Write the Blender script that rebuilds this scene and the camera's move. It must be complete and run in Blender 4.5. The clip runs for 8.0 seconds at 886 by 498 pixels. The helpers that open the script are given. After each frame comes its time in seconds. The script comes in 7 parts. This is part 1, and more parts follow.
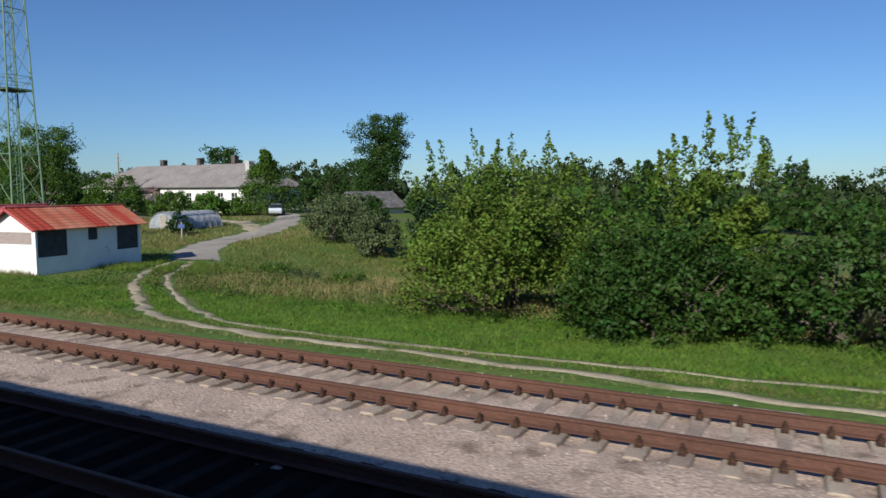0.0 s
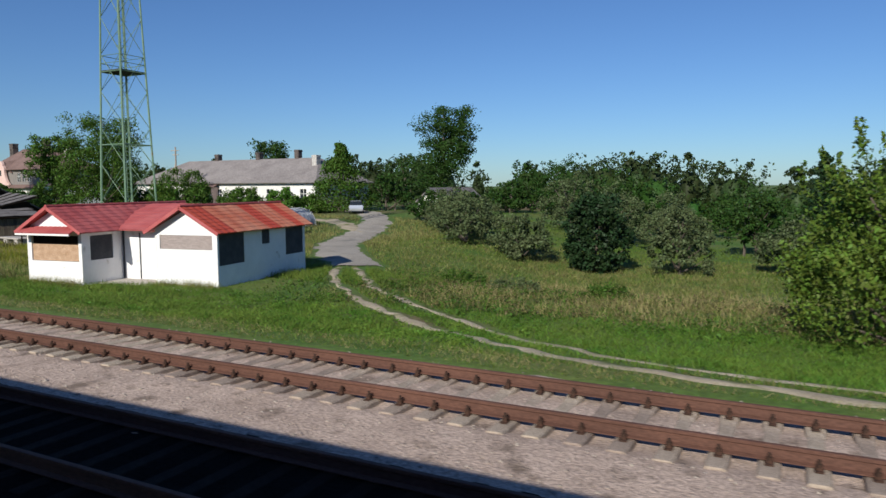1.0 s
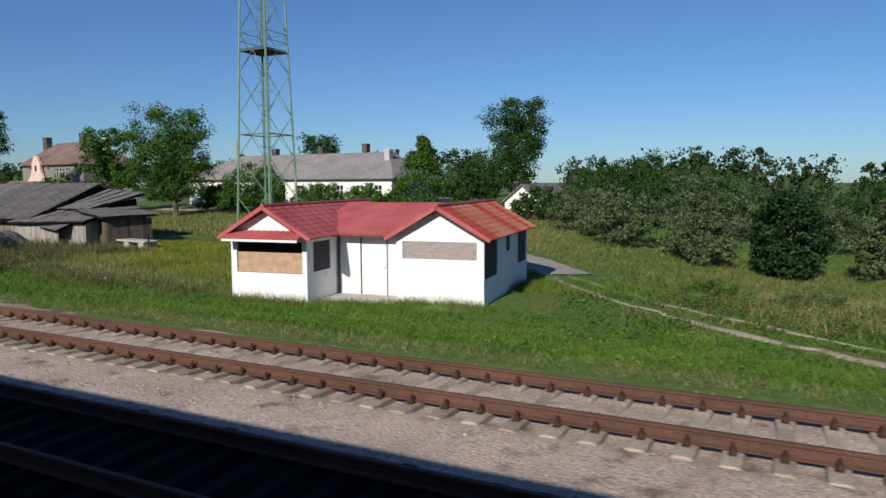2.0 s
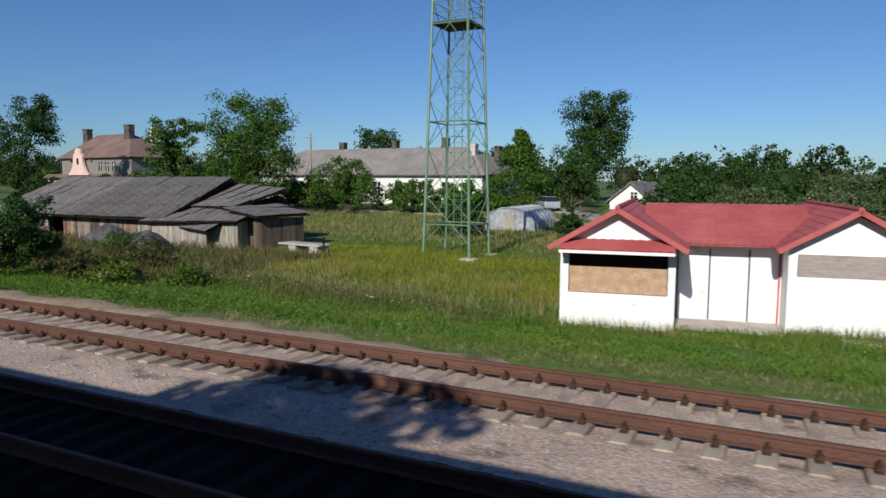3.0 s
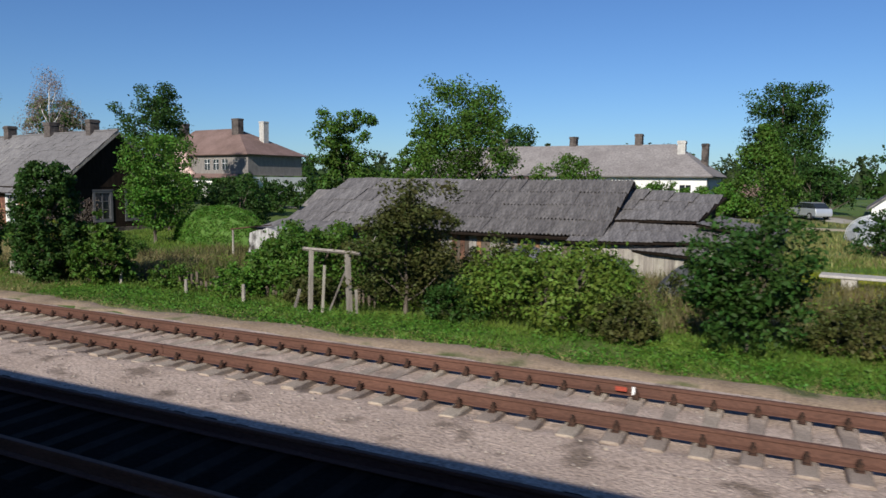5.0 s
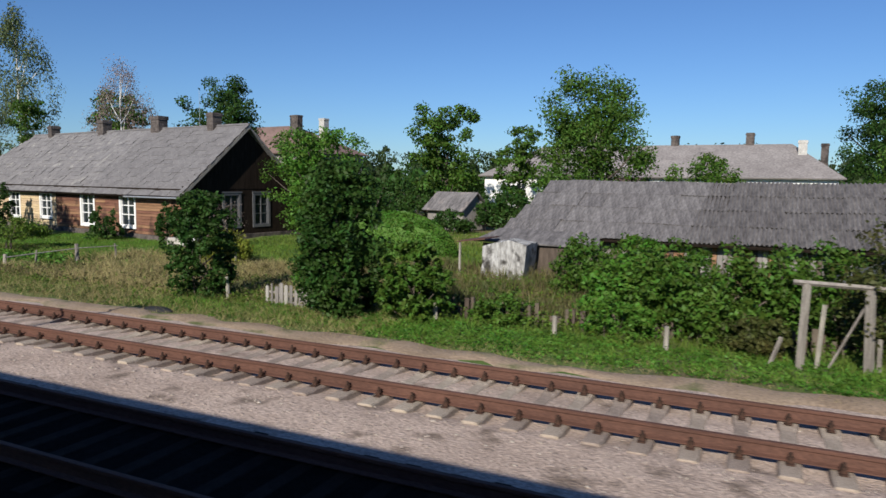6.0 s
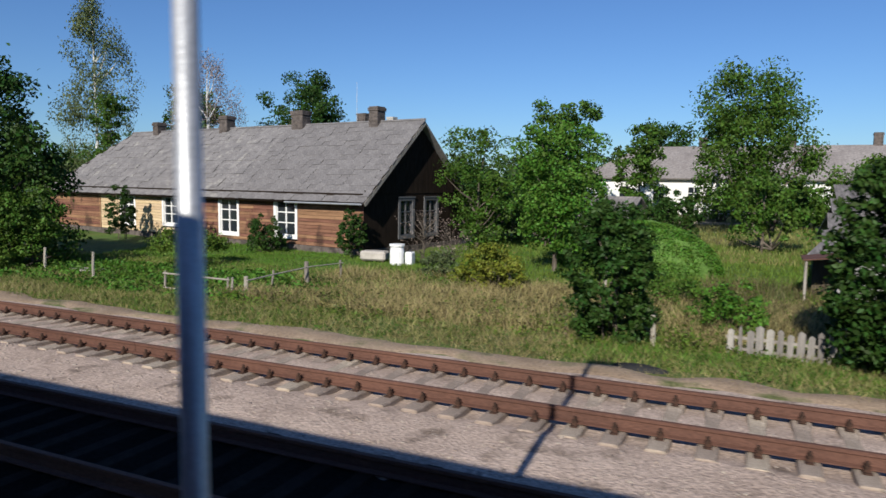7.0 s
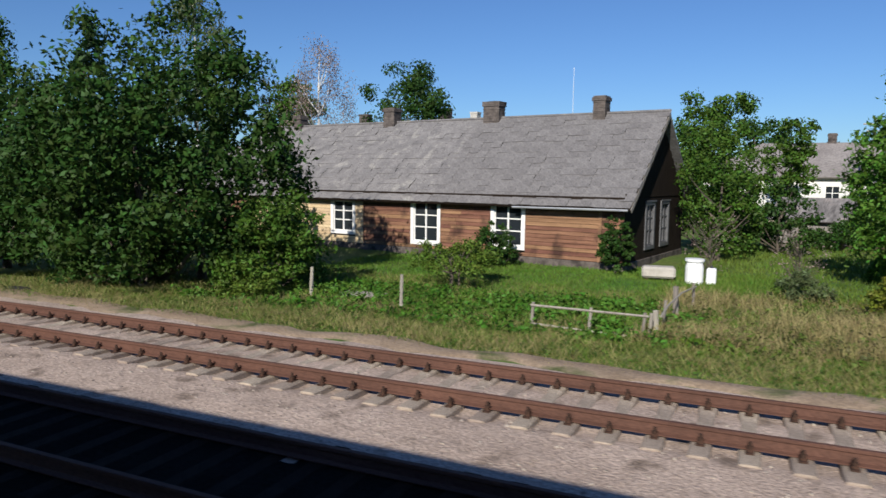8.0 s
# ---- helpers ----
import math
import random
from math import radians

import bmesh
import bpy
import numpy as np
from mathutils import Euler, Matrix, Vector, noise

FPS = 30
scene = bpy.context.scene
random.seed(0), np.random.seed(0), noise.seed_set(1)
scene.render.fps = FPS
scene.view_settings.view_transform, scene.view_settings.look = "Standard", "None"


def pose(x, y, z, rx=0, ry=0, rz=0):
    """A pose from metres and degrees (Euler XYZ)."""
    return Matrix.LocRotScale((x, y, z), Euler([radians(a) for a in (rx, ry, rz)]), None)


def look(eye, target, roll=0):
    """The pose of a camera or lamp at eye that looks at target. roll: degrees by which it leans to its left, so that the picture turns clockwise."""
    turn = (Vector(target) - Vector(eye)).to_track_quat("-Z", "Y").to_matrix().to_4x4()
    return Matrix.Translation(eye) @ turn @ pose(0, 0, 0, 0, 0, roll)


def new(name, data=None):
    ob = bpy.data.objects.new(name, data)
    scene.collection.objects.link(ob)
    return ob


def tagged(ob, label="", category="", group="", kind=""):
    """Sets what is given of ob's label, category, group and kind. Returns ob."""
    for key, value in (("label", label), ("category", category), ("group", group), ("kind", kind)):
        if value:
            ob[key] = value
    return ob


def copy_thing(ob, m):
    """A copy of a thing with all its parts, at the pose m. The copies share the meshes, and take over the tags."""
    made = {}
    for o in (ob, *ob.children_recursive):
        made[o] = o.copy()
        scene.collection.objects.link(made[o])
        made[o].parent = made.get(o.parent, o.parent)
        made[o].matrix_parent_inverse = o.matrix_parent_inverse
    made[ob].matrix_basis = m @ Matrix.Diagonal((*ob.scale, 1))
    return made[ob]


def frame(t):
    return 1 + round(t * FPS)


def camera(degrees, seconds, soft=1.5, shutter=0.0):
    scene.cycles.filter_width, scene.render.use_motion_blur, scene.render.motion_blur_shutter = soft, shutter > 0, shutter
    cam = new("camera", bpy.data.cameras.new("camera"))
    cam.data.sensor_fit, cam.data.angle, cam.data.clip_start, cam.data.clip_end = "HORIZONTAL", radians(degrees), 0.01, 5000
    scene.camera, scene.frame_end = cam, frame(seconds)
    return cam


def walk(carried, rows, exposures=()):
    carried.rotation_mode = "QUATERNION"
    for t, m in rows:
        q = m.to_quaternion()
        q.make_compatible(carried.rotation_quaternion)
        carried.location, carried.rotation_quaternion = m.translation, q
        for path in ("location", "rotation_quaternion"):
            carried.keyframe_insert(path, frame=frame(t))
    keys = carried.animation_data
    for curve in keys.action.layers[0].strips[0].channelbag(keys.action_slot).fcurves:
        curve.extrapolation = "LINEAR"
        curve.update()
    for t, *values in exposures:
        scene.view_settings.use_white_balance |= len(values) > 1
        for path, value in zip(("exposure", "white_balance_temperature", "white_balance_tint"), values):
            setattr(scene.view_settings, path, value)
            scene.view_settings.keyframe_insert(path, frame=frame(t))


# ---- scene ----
# The camera rides in a train along -x; the other track lies ahead of it at y = 9.4 to 11.0; z = 0 is the rail foot.
cam = camera(65.28, 8.0, soft=1.5, shutter=0.1)
ROWS = [  # t, x, y, z, yaw, pitch, roll
    (0.0, -0.620, -0.004, 3.465, 27.220, -4.925, -0.257),
    (0.5, -6.970, 0.032, 3.405, 27.120, -5.040, -0.255),
    (1.0, -13.316, 0.059, 3.429, 27.060, -5.205, -0.269),
    (2.5, -32.163, 0.042, 3.409, 26.347, -5.596, -0.034),
    (3.0, -38.538, 0.029, 3.355, 26.251, -5.696, 0.270),
    (3.5, -44.777, -0.006, 3.376, 26.393, -5.778, 0.382),
    (4.0, -51.172, -0.031, 3.415, 26.054, -5.732, 0.242),
    (5.5, -69.595, -0.024, 3.390, 25.521, -5.714, 0.661),
    (6.0, -75.707, 0.031, 3.411, 25.194, -5.709, 0.750),
    (6.5, -82.035, 0.031, 3.389, 24.741, -5.512, 0.875),
    (7.0, -88.291, -0.035, 3.364, 24.477, -5.595, 0.800),
    (7.5, -94.729, -0.038, 3.357, 24.307, -5.601, 0.998),
    (8.0, -101.060, -0.041, 3.389, 24.193, -5.803, 0.731),
]
walk(cam, [(t, pose(x, y, z, 90 + pitch, 0, yaw) @ pose(0, 0, 0, 0, 0, roll)) for t, x, y, z, yaw, pitch, roll in ROWS],
     exposures=[(0.0, 0.16), (1.0, 0.07), (2.5, -0.02), (3.0, -0.03), (3.5, 0.02), (4.0, 0.07), (5.5, 0.17), (6.5, 0.2), (8.0, 0.2)])

# ---- light ----
SUN_ELEVATION, SUN_AZIMUTH = 30.6, 176.0  # the sun stands behind the train, nearly square to the track
world = bpy.data.worlds.new("sky")
scene.world = world
world.use_nodes = True
wn = world.node_tree.nodes
sky = wn.new("ShaderNodeTexSky")
sky.sky_type = "NISHITA"
sky.sun_disc = False
sky.sun_elevation = radians(SUN_ELEVATION)
sky.sun_rotation = radians(SUN_AZIMUTH)
sky.air_density, sky.dust_density, sky.ozone_density = 1.0, 0.15, 1.0
tint = wn.new("ShaderNodeMixRGB")  # the film's deep blue
tint.blend_type = "MULTIPLY"
tint.inputs["Fac"].default_value = 1.0
tint.inputs["Color2"].default_value = (0.66, 1.02, 1.6, 1)
world.node_tree.links.new(sky.outputs["Color"], tint.inputs["Color1"])
world.node_tree.links.new(tint.outputs["Color"], wn["Background"].inputs["Color"])
wn["Background"].inputs["Strength"].default_value = 0.055
sun = new("sun", bpy.data.lights.new("sun", "SUN"))
sun.data.energy, sun.data.angle, sun.data.color = 5.0, radians(0.5), (1.0, 0.95, 0.86)
sun.matrix_world = look((90 * math.cos(radians(SUN_ELEVATION)) * math.sin(radians(SUN_AZIMUTH)), 90 * math.cos(radians(SUN_ELEVATION)) * math.cos(radians(SUN_AZIMUTH)), 90 * math.sin(radians(SUN_ELEVATION))), (0, 0, 0))


# ---- small tools ----
def smooth(a, b, t):
    t = min(max((t - a) / (b - a), 0.0), 1.0)
    return t * t * (3 - 2 * t)


def ground_z(x, y):
    """Height of the land: the bed of the tracks, the verge falling away from it, the low meadow to the east."""
    east = smooth(-57.0, -45.0, x)
    drop = 0.42 + 0.45 * east
    z = -0.10 - (drop - 0.10) * smooth(12.0, 19.0, y)
    low = smooth(-50.0, -22.0, x)
    z -= 1.85 * smooth(-38.0, -24.0, x) * smooth(23.0, 39.0, y)
    z += 0.9 * smooth(48.0, 84.0, y) * (1 - low)
    return z


def nz(x, y, s, seed=0.0):
    return noise.noise(Vector((x * s + seed, y * s - seed, seed * 0.37)))


def mat(name, a, b, scale=2.0, rough=0.85, bump=0.25, fine=40.0, metal=0.0, vary=0.15, grain=(1, 1, 1), each="", stain=None, spec=0.3, detail=0.25):
    """A procedural surface: two tones in large patches, a fine grain, relief, and a share of chance for each piece."""
    m = bpy.data.materials.new(name)
    m.use_nodes = True
    nt = m.node_tree
    bs = nt.nodes["Principled BSDF"]
    tc = nt.nodes.new("ShaderNodeTexCoord")
    mp = nt.nodes.new("ShaderNodeMapping")
    mp.inputs["Scale"].default_value = grain
    nt.links.new(tc.outputs["Object"], mp.inputs["Vector"])
    big = nt.nodes.new("ShaderNodeTexNoise")
    big.inputs["Scale"].default_value, big.inputs["Detail"].default_value = scale, 6
    big.inputs["Roughness"].default_value = 0.65
    small = nt.nodes.new("ShaderNodeTexNoise")
    small.inputs["Scale"].default_value, small.inputs["Detail"].default_value = fine, 4
    for t in (big, small):
        nt.links.new(mp.outputs["Vector"], t.inputs["Vector"])
    ramp = nt.nodes.new("ShaderNodeValToRGB")
    ramp.color_ramp.elements[0].position, ramp.color_ramp.elements[1].position = 0.35, 0.65
    ramp.color_ramp.elements[0].color, ramp.color_ramp.elements[1].color = (*a, 1), (*b, 1)
    nt.links.new(big.outputs["Fac"], ramp.inputs["Fac"])
    hsv = nt.nodes.new("ShaderNodeHueSaturation")
    rng = nt.nodes.new("ShaderNodeMapRange")
    rng.inputs["To Min"].default_value, rng.inputs["To Max"].default_value = 1 - detail, 1 + detail
    rng.inputs["From Min"].default_value, rng.inputs["From Max"].default_value = 0.3, 0.7
    nt.links.new(small.outputs["Fac"], rng.inputs["Value"])
    col = ramp.outputs["Color"]
    if stain:
        st = nt.nodes.new("ShaderNodeTexNoise")
        st.inputs["Scale"].default_value, st.inputs["Detail"].default_value = stain[1], 8
        nt.links.new(tc.outputs["Object"], st.inputs["Vector"])
        r2 = nt.nodes.new("ShaderNodeValToRGB")
        r2.color_ramp.elements[0].position, r2.color_ramp.elements[1].position = stain[2], stain[2] + 0.12
        nt.links.new(st.outputs["Fac"], r2.inputs["Fac"])
        mx = nt.nodes.new("ShaderNodeMixRGB")
        mx.inputs["Color2"].default_value = (*stain[0], 1)
        nt.links.new(r2.outputs["Color"], mx.inputs["Fac"])
        nt.links.new(col, mx.inputs["Color1"])
        col = mx.outputs["Color"]
    nt.links.new(col, hsv.inputs["Color"])
    val = rng.outputs["Result"]
    if each:
        if each == "object":
            src = nt.nodes.new("ShaderNodeObjectInfo").outputs["Random"]
        else:
            src = nt.nodes.new("ShaderNodeNewGeometry").outputs["Random Per Island"]
        r3 = nt.nodes.new("ShaderNodeMapRange")
        r3.inputs["To Min"].default_value, r3.inputs["To Max"].default_value = 1 - vary, 1 + vary
        nt.links.new(src, r3.inputs["Value"])
        mul = nt.nodes.new("ShaderNodeMath")
        mul.operation = "MULTIPLY"
        nt.links.new(val, mul.inputs[0])
        nt.links.new(r3.outputs["Result"], mul.inputs[1])
        val = mul.outputs["Value"]
        r4 = nt.nodes.new("ShaderNodeMapRange")
        r4.inputs["To Min"].default_value, r4.inputs["To Max"].default_value = 0.5 - 0.06 * vary, 0.5 + 0.06 * vary
        nt.links.new(src, r4.inputs["Value"])
        nt.links.new(r4.outputs["Result"], hsv.inputs["Hue"])
    nt.links.new(val, hsv.inputs["Value"])
    nt.links.new(hsv.outputs["Color"], bs.inputs["Base Color"])
    bs.inputs["Roughness"].default_value = rough
    bs.inputs["Metallic"].default_value = metal
    bs.inputs["Specular IOR Level"].default_value = spec
    if bump:
        bp = nt.nodes.new("ShaderNodeBump")
        bp.inputs["Strength"].default_value, bp.inputs["Distance"].default_value = bump, 0.03
        nt.links.new(small.outputs["Fac"], bp.inputs["Height"])
        nt.links.new(bp.outputs["Normal"], bs.inputs["Normal"])
    return m


def leaf_mat(name, a, b, vary=0.35, through_light=0.24):
    """Thin leaves: tone by leaf and by patch of the crown, some light coming through."""
    m = mat(name, a, b, scale=0.6, rough=0.55, bump=0, fine=3.0, vary=vary, each="island", spec=0.18)
    nt = m.node_tree
    bs = nt.nodes["Principled BSDF"]
    tr = nt.nodes.new("ShaderNodeBsdfTranslucent")
    mx = nt.nodes.new("ShaderNodeMixShader")
    mx.inputs["Fac"].default_value = through_light
    src = bs.inputs["Base Color"].links[0].from_socket
    nt.links.new(src, tr.inputs["Color"])
    nt.links.new(bs.outputs["BSDF"], mx.inputs[1])
    nt.links.new(tr.outputs["BSDF"], mx.inputs[2])
    nt.links.new(mx.outputs["Shader"], nt.nodes["Material Output"].inputs["Surface"])
    return m


def glass_mat(name, tint):
    m = bpy.data.materials.new(name)
    m.use_nodes = True
    bs = m.node_tree.nodes["Principled BSDF"]
    bs.inputs["Base Color"].default_value = (*tint, 1)
    bs.inputs["Roughness"].default_value = 0.06
    bs.inputs["Specular IOR Level"].default_value = 0.7
    return m


def thing(name, label, category, at=(0, 0, 0), rz=0.0, group="", kind=""):
    ob = new(name)
    ob.matrix_world = pose(*at, 0, 0, rz)
    ob.empty_display_size = 0.2
    return tagged(ob, label, category, group, kind)


def part(name, bm, material=None, parent=None, label="", at=None, smooth_faces=False):
    """Links a bmesh, or a ready mesh, as one mesh object under a thing or a part. at: the world place that its points are counted from is moved here."""
    if isinstance(bm, bmesh.types.BMesh):
        if name.endswith("wall"):
            bmesh.ops.remove_doubles(bm, verts=bm.verts, dist=0.0005)
        if at is not None:
            bmesh.ops.translate(bm, verts=bm.verts, vec=-Vector(at))
        me = bpy.data.meshes.new(name)
        bm.to_mesh(me)
        bm.free()
        if smooth_faces:
            me.polygons.foreach_set("use_smooth", [True] * len(me.polygons))
    else:
        me = bm
    if material is not None and not me.materials:
        me.materials.append(material)
    ob = new(name, me)
    if parent is not None:
        ob.parent = parent
    return tagged(ob, label)


def obox(bm, o, u, s0, s1, d0, d1, z0, z1, bevel=0.0):
    """A box along the level direction u from o: s along u, d to its left, z up."""
    ux, uy = u
    pts = []
    for z in (z0, z1):
        for s, d in ((s0, d0), (s1, d0), (s1, d1), (s0, d1)):
            pts.append(bm.verts.new((o[0] + ux * s - uy * d, o[1] + uy * s + ux * d, z)))
    f = [(3, 2, 1, 0), (4, 5, 6, 7), (0, 1, 5, 4), (1, 2, 6, 5), (2, 3, 7, 6), (3, 0, 4, 7)]
    faces = [bm.faces.new([pts[i] for i in q]) for q in f]
    if bevel:
        edges = list({e for fa in faces for e in fa.edges})
        bmesh.ops.bevel(bm, geom=edges, offset=bevel, segments=1, affect="EDGES")
    return pts


def box(bm, x0, x1, y0, y1, z0, z1, bevel=0.0):
    return obox(bm, (0, 0), (1, 0), x0, x1, y0, y1, z0, z1, bevel)


def slab(bm, corners, thick):
    """A sheet of some thickness, hung under the four corners given."""
    c = [Vector(p) for p in corners]
    n = (c[1] - c[0]).cross(c[-1] - c[0]).normalized()
    if n.z < 0:
        n = -n
    top = [bm.verts.new(p) for p in c]
    low = [bm.verts.new(p - n * thick) for p in c]
    k = len(c)
    bm.faces.new(top)
    bm.faces.new(low[::-1])
    for i in range(k):
        j = (i + 1) % k
        bm.faces.new((top[j], top[i], low[i], low[j]))
    bmesh.ops.recalc_face_normals(bm, faces=bm.faces)


def prism(bm, outline, v, depth):
    """A flat outline (list of points) pushed by depth along v."""
    a = [bm.verts.new(p) for p in outline]
    b = [bm.verts.new(Vector(p) + Vector(v) * depth) for p in outline]
    n = len(a)
    bm.faces.new(a)
    bm.faces.new(b[::-1])
    for i in range(n):
        j = (i + 1) % n
        bm.faces.new((a[j], a[i], b[i], b[j]))
    bmesh.ops.recalc_face_normals(bm, faces=bm.faces)


def wall(bm, o, u, length, z0, z1, thick, holes=()):
    """A wall from o along u, thickness to its left, with holes (s0, s1, z0, z1) cut through."""
    cuts = sorted({0.0, length, *[h[0] for h in holes], *[h[1] for h in holes]})
    for a, b in zip(cuts, cuts[1:]):
        m = (a + b) / 2
        spans, z = [], z0
        for h in sorted((h for h in holes if h[0] < m < h[1]), key=lambda h: h[2]):
            if h[2] > z:
                spans.append((z, h[2]))
            z = h[3]
        if z < z1:
            spans.append((z, z1))
        for p, q in spans:
            obox(bm, o, u, a, b, 0, thick, p, q)


def tube(bm, pts, radii, sides=6):
    """A tapered round bar along a line of points."""
    rings = []
    for i, p in enumerate(pts):
        p = Vector(p)
        d = Vector(pts[min(i + 1, len(pts) - 1)]) - Vector(pts[max(i - 1, 0)])
        q = d.to_track_quat("Z", "Y")
        rings.append([bm.verts.new(p + q @ Vector((math.cos(k * math.tau / sides) * radii[i], math.sin(k * math.tau / sides) * radii[i], 0))) for k in range(sides)])
    for a, b in zip(rings, rings[1:]):
        for k in range(sides):
            bm.faces.new((a[k], a[(k + 1) % sides], b[(k + 1) % sides], b[k]))
    bm.faces.new(rings[0][::-1])
    bm.faces.new(rings[-1])


def bar(bm, a, b, w):
    """A square steel bar between two points."""
    tube(bm, [a, b], [w * 0.7, w * 0.7], 4)


def soup(name, verts, faces, material):
    """A mesh from arrays: verts (n, 3), faces (m, 3) or (m, 4)."""
    me = bpy.data.meshes.new(name)
    k = faces.shape[1]
    me.vertices.add(len(verts))
    me.vertices.foreach_set("co", np.ascontiguousarray(verts, dtype=np.float32).ravel())
    me.loops.add(faces.size)
    me.loops.foreach_set("vertex_index", np.ascontiguousarray(faces, dtype=np.int32).ravel())
    me.polygons.add(len(faces))
    me.polygons.foreach_set("loop_start", np.arange(0, faces.size, k, dtype=np.int32))
    me.update(calc_edges=True)
    me.materials.append(material)
    return me


# ---- materials ----
M_GROUND = mat("turf", (0.056, 0.125, 0.017), (0.110, 0.138, 0.032), scale=0.25, bump=0.6, fine=6.0, stain=((0.128, 0.105, 0.056), 0.09, 0.56))
M_BALLAST = mat("gravel_bed", (0.37, 0.283, 0.228), (0.485, 0.378, 0.31), scale=0.7, bump=0.9, fine=22.0, stain=((0.20, 0.15, 0.115), 1.5, 0.56), detail=0.38)
M_VERGE = mat("sandy_verge", (0.25, 0.18, 0.12), (0.38, 0.285, 0.20), scale=0.8, bump=0.7, fine=16, stain=((0.10, 0.11, 0.04), 0.8, 0.54), detail=0.3)
# Bed of the middle track, with the train's shade put into its colour
M_SHADEBED = mat("shade_black_ballast", (0.012, 0.011, 0.010), (0.019, 0.017, 0.015), scale=0.9, rough=1.0, bump=0.8, fine=24, detail=0.3, spec=0.0)
M_STONE = mat("ballast_stone", (0.24, 0.195, 0.165), (0.40, 0.34, 0.295), scale=3, bump=0.3, vary=0.3, each="island")
M_RAIL = mat("rusty_rail", (0.088, 0.043, 0.031), (0.14, 0.068, 0.048), scale=1.2, rough=0.75, bump=0.15, fine=60, metal=0.15, grain=(0.255, 0.850, 0.850))
M_CLIP = mat("rusty_clip", (0.03, 0.017, 0.012), (0.07, 0.034, 0.022), scale=9, bump=0.2)
M_SLEEPER = mat("sleeper_concrete", (0.28, 0.23, 0.187), (0.38, 0.315, 0.26), scale=2.5, rough=0.95, bump=0.6, each="object", vary=0.18, stain=((0.22, 0.165, 0.125), 2.2, 0.57), spec=0.05)
M_DIRT = mat("trodden_dirt", (0.31, 0.262, 0.185), (0.44, 0.38, 0.28), scale=0.8, rough=0.95, bump=0.5, fine=22, stain=((0.13, 0.15, 0.05), 0.7, 0.54), spec=0.1)
M_ASPHALT = mat("worn_asphalt", (0.27, 0.245, 0.21), (0.36, 0.33, 0.285), scale=0.5, rough=0.95, spec=0.1, bump=0.3, fine=30, stain=((0.17, 0.16, 0.15), 0.3, 0.6))
M_CONCRETE = mat("old_concrete", (0.36, 0.33, 0.29), (0.5, 0.46, 0.41), scale=1.5, bump=0.4)
M_WHITE = mat("white_cladding", (0.74, 0.74, 0.74), (0.83, 0.83, 0.82), scale=1.2, rough=0.6, bump=0.08, detail=0.03, stain=((0.42, 0.40, 0.35), 1.6, 0.66))
M_REDROOF = mat("red_sheet_metal", (0.36, 0.075, 0.075), (0.45, 0.125, 0.12), scale=0.7, rough=0.68, bump=0.05, detail=0.06, spec=0.22)
M_FADEDROOF = mat("faded_red_sheet_metal", (0.5, 0.13, 0.07), (0.56, 0.24, 0.15), scale=0.7, rough=0.68, bump=0.05, detail=0.06, spec=0.22)
M_REDPANEL = mat("orange_red_sheet_metal", (0.40, 0.055, 0.035), (0.48, 0.085, 0.05), scale=0.9, rough=0.68, bump=0.05, detail=0.06, spec=0.22)
M_OSB = mat("chipboard", (0.36, 0.225, 0.135), (0.50, 0.35, 0.24), scale=4, bump=0.2, fine=30, detail=0.35)
M_PLY = mat("grey_plywood", (0.27, 0.225, 0.21), (0.37, 0.315, 0.29), scale=3, bump=0.2, grain=(1, 1, 4))
M_DARKBOARD = mat("dark_board", (0.045, 0.048, 0.055), (0.075, 0.075, 0.08), scale=2, bump=0.1)
M_TOWER = mat("green_steel", (0.115, 0.20, 0.12), (0.165, 0.26, 0.165), scale=0.8, rough=0.5, bump=0.05, detail=0.12, spec=0.5, stain=((0.2, 0.13, 0.07), 1.2, 0.68))
M_SLATE = mat("weathered_slate", (0.136, 0.128, 0.128), (0.200, 0.188, 0.184), scale=1.5, bump=0.4, fine=14, each="object", vary=0.10, stain=((0.25, 0.236, 0.22), 1.6, 0.58), detail=0.3)
M_BARNROOF = mat("weathered_roofing", (0.085, 0.078, 0.077), (0.20, 0.185, 0.18), scale=1.3, bump=0.5, fine=5, each="object", vary=0.10, grain=(3.0, 0.7, 1), stain=((0.25, 0.215, 0.20), 0.9, 0.58), detail=0.25)
M_FARROOF = mat("grey_roof_sheets", (0.197, 0.176, 0.168), (0.262, 0.238, 0.226), scale=0.4, bump=0.2, fine=5, grain=(1, 1, 1))
M_PINKROOF = mat("faded_tile_roof", (0.150, 0.098, 0.082), (0.215, 0.142, 0.122), scale=0.4, bump=0.2, fine=6)
M_PLASTER = mat("whitewashed_plaster", (0.66, 0.65, 0.61), (0.78, 0.77, 0.73), scale=0.5, bump=0.1, detail=0.05, stain=((0.5, 0.46, 0.38), 0.5, 0.66))
M_PINK = mat("pink_plaster", (0.62, 0.43, 0.38), (0.7, 0.52, 0.46), scale=0.6, bump=0.1, detail=0.05)
M_GREYBOARD = mat("grey_boarding", (0.19, 0.175, 0.16), (0.30, 0.275, 0.25), scale=1.5, bump=0.3, grain=(6, 6, 0.6), each="object", vary=0.3)
M_BROWNPLANK = mat("weathered_brown_plank", (0.14, 0.068, 0.041), (0.30, 0.155, 0.095), scale=1.0, bump=0.4, grain=(0.5, 3, 8), each="object", vary=0.3, stain=((0.085, 0.045, 0.03), 0.9, 0.53))
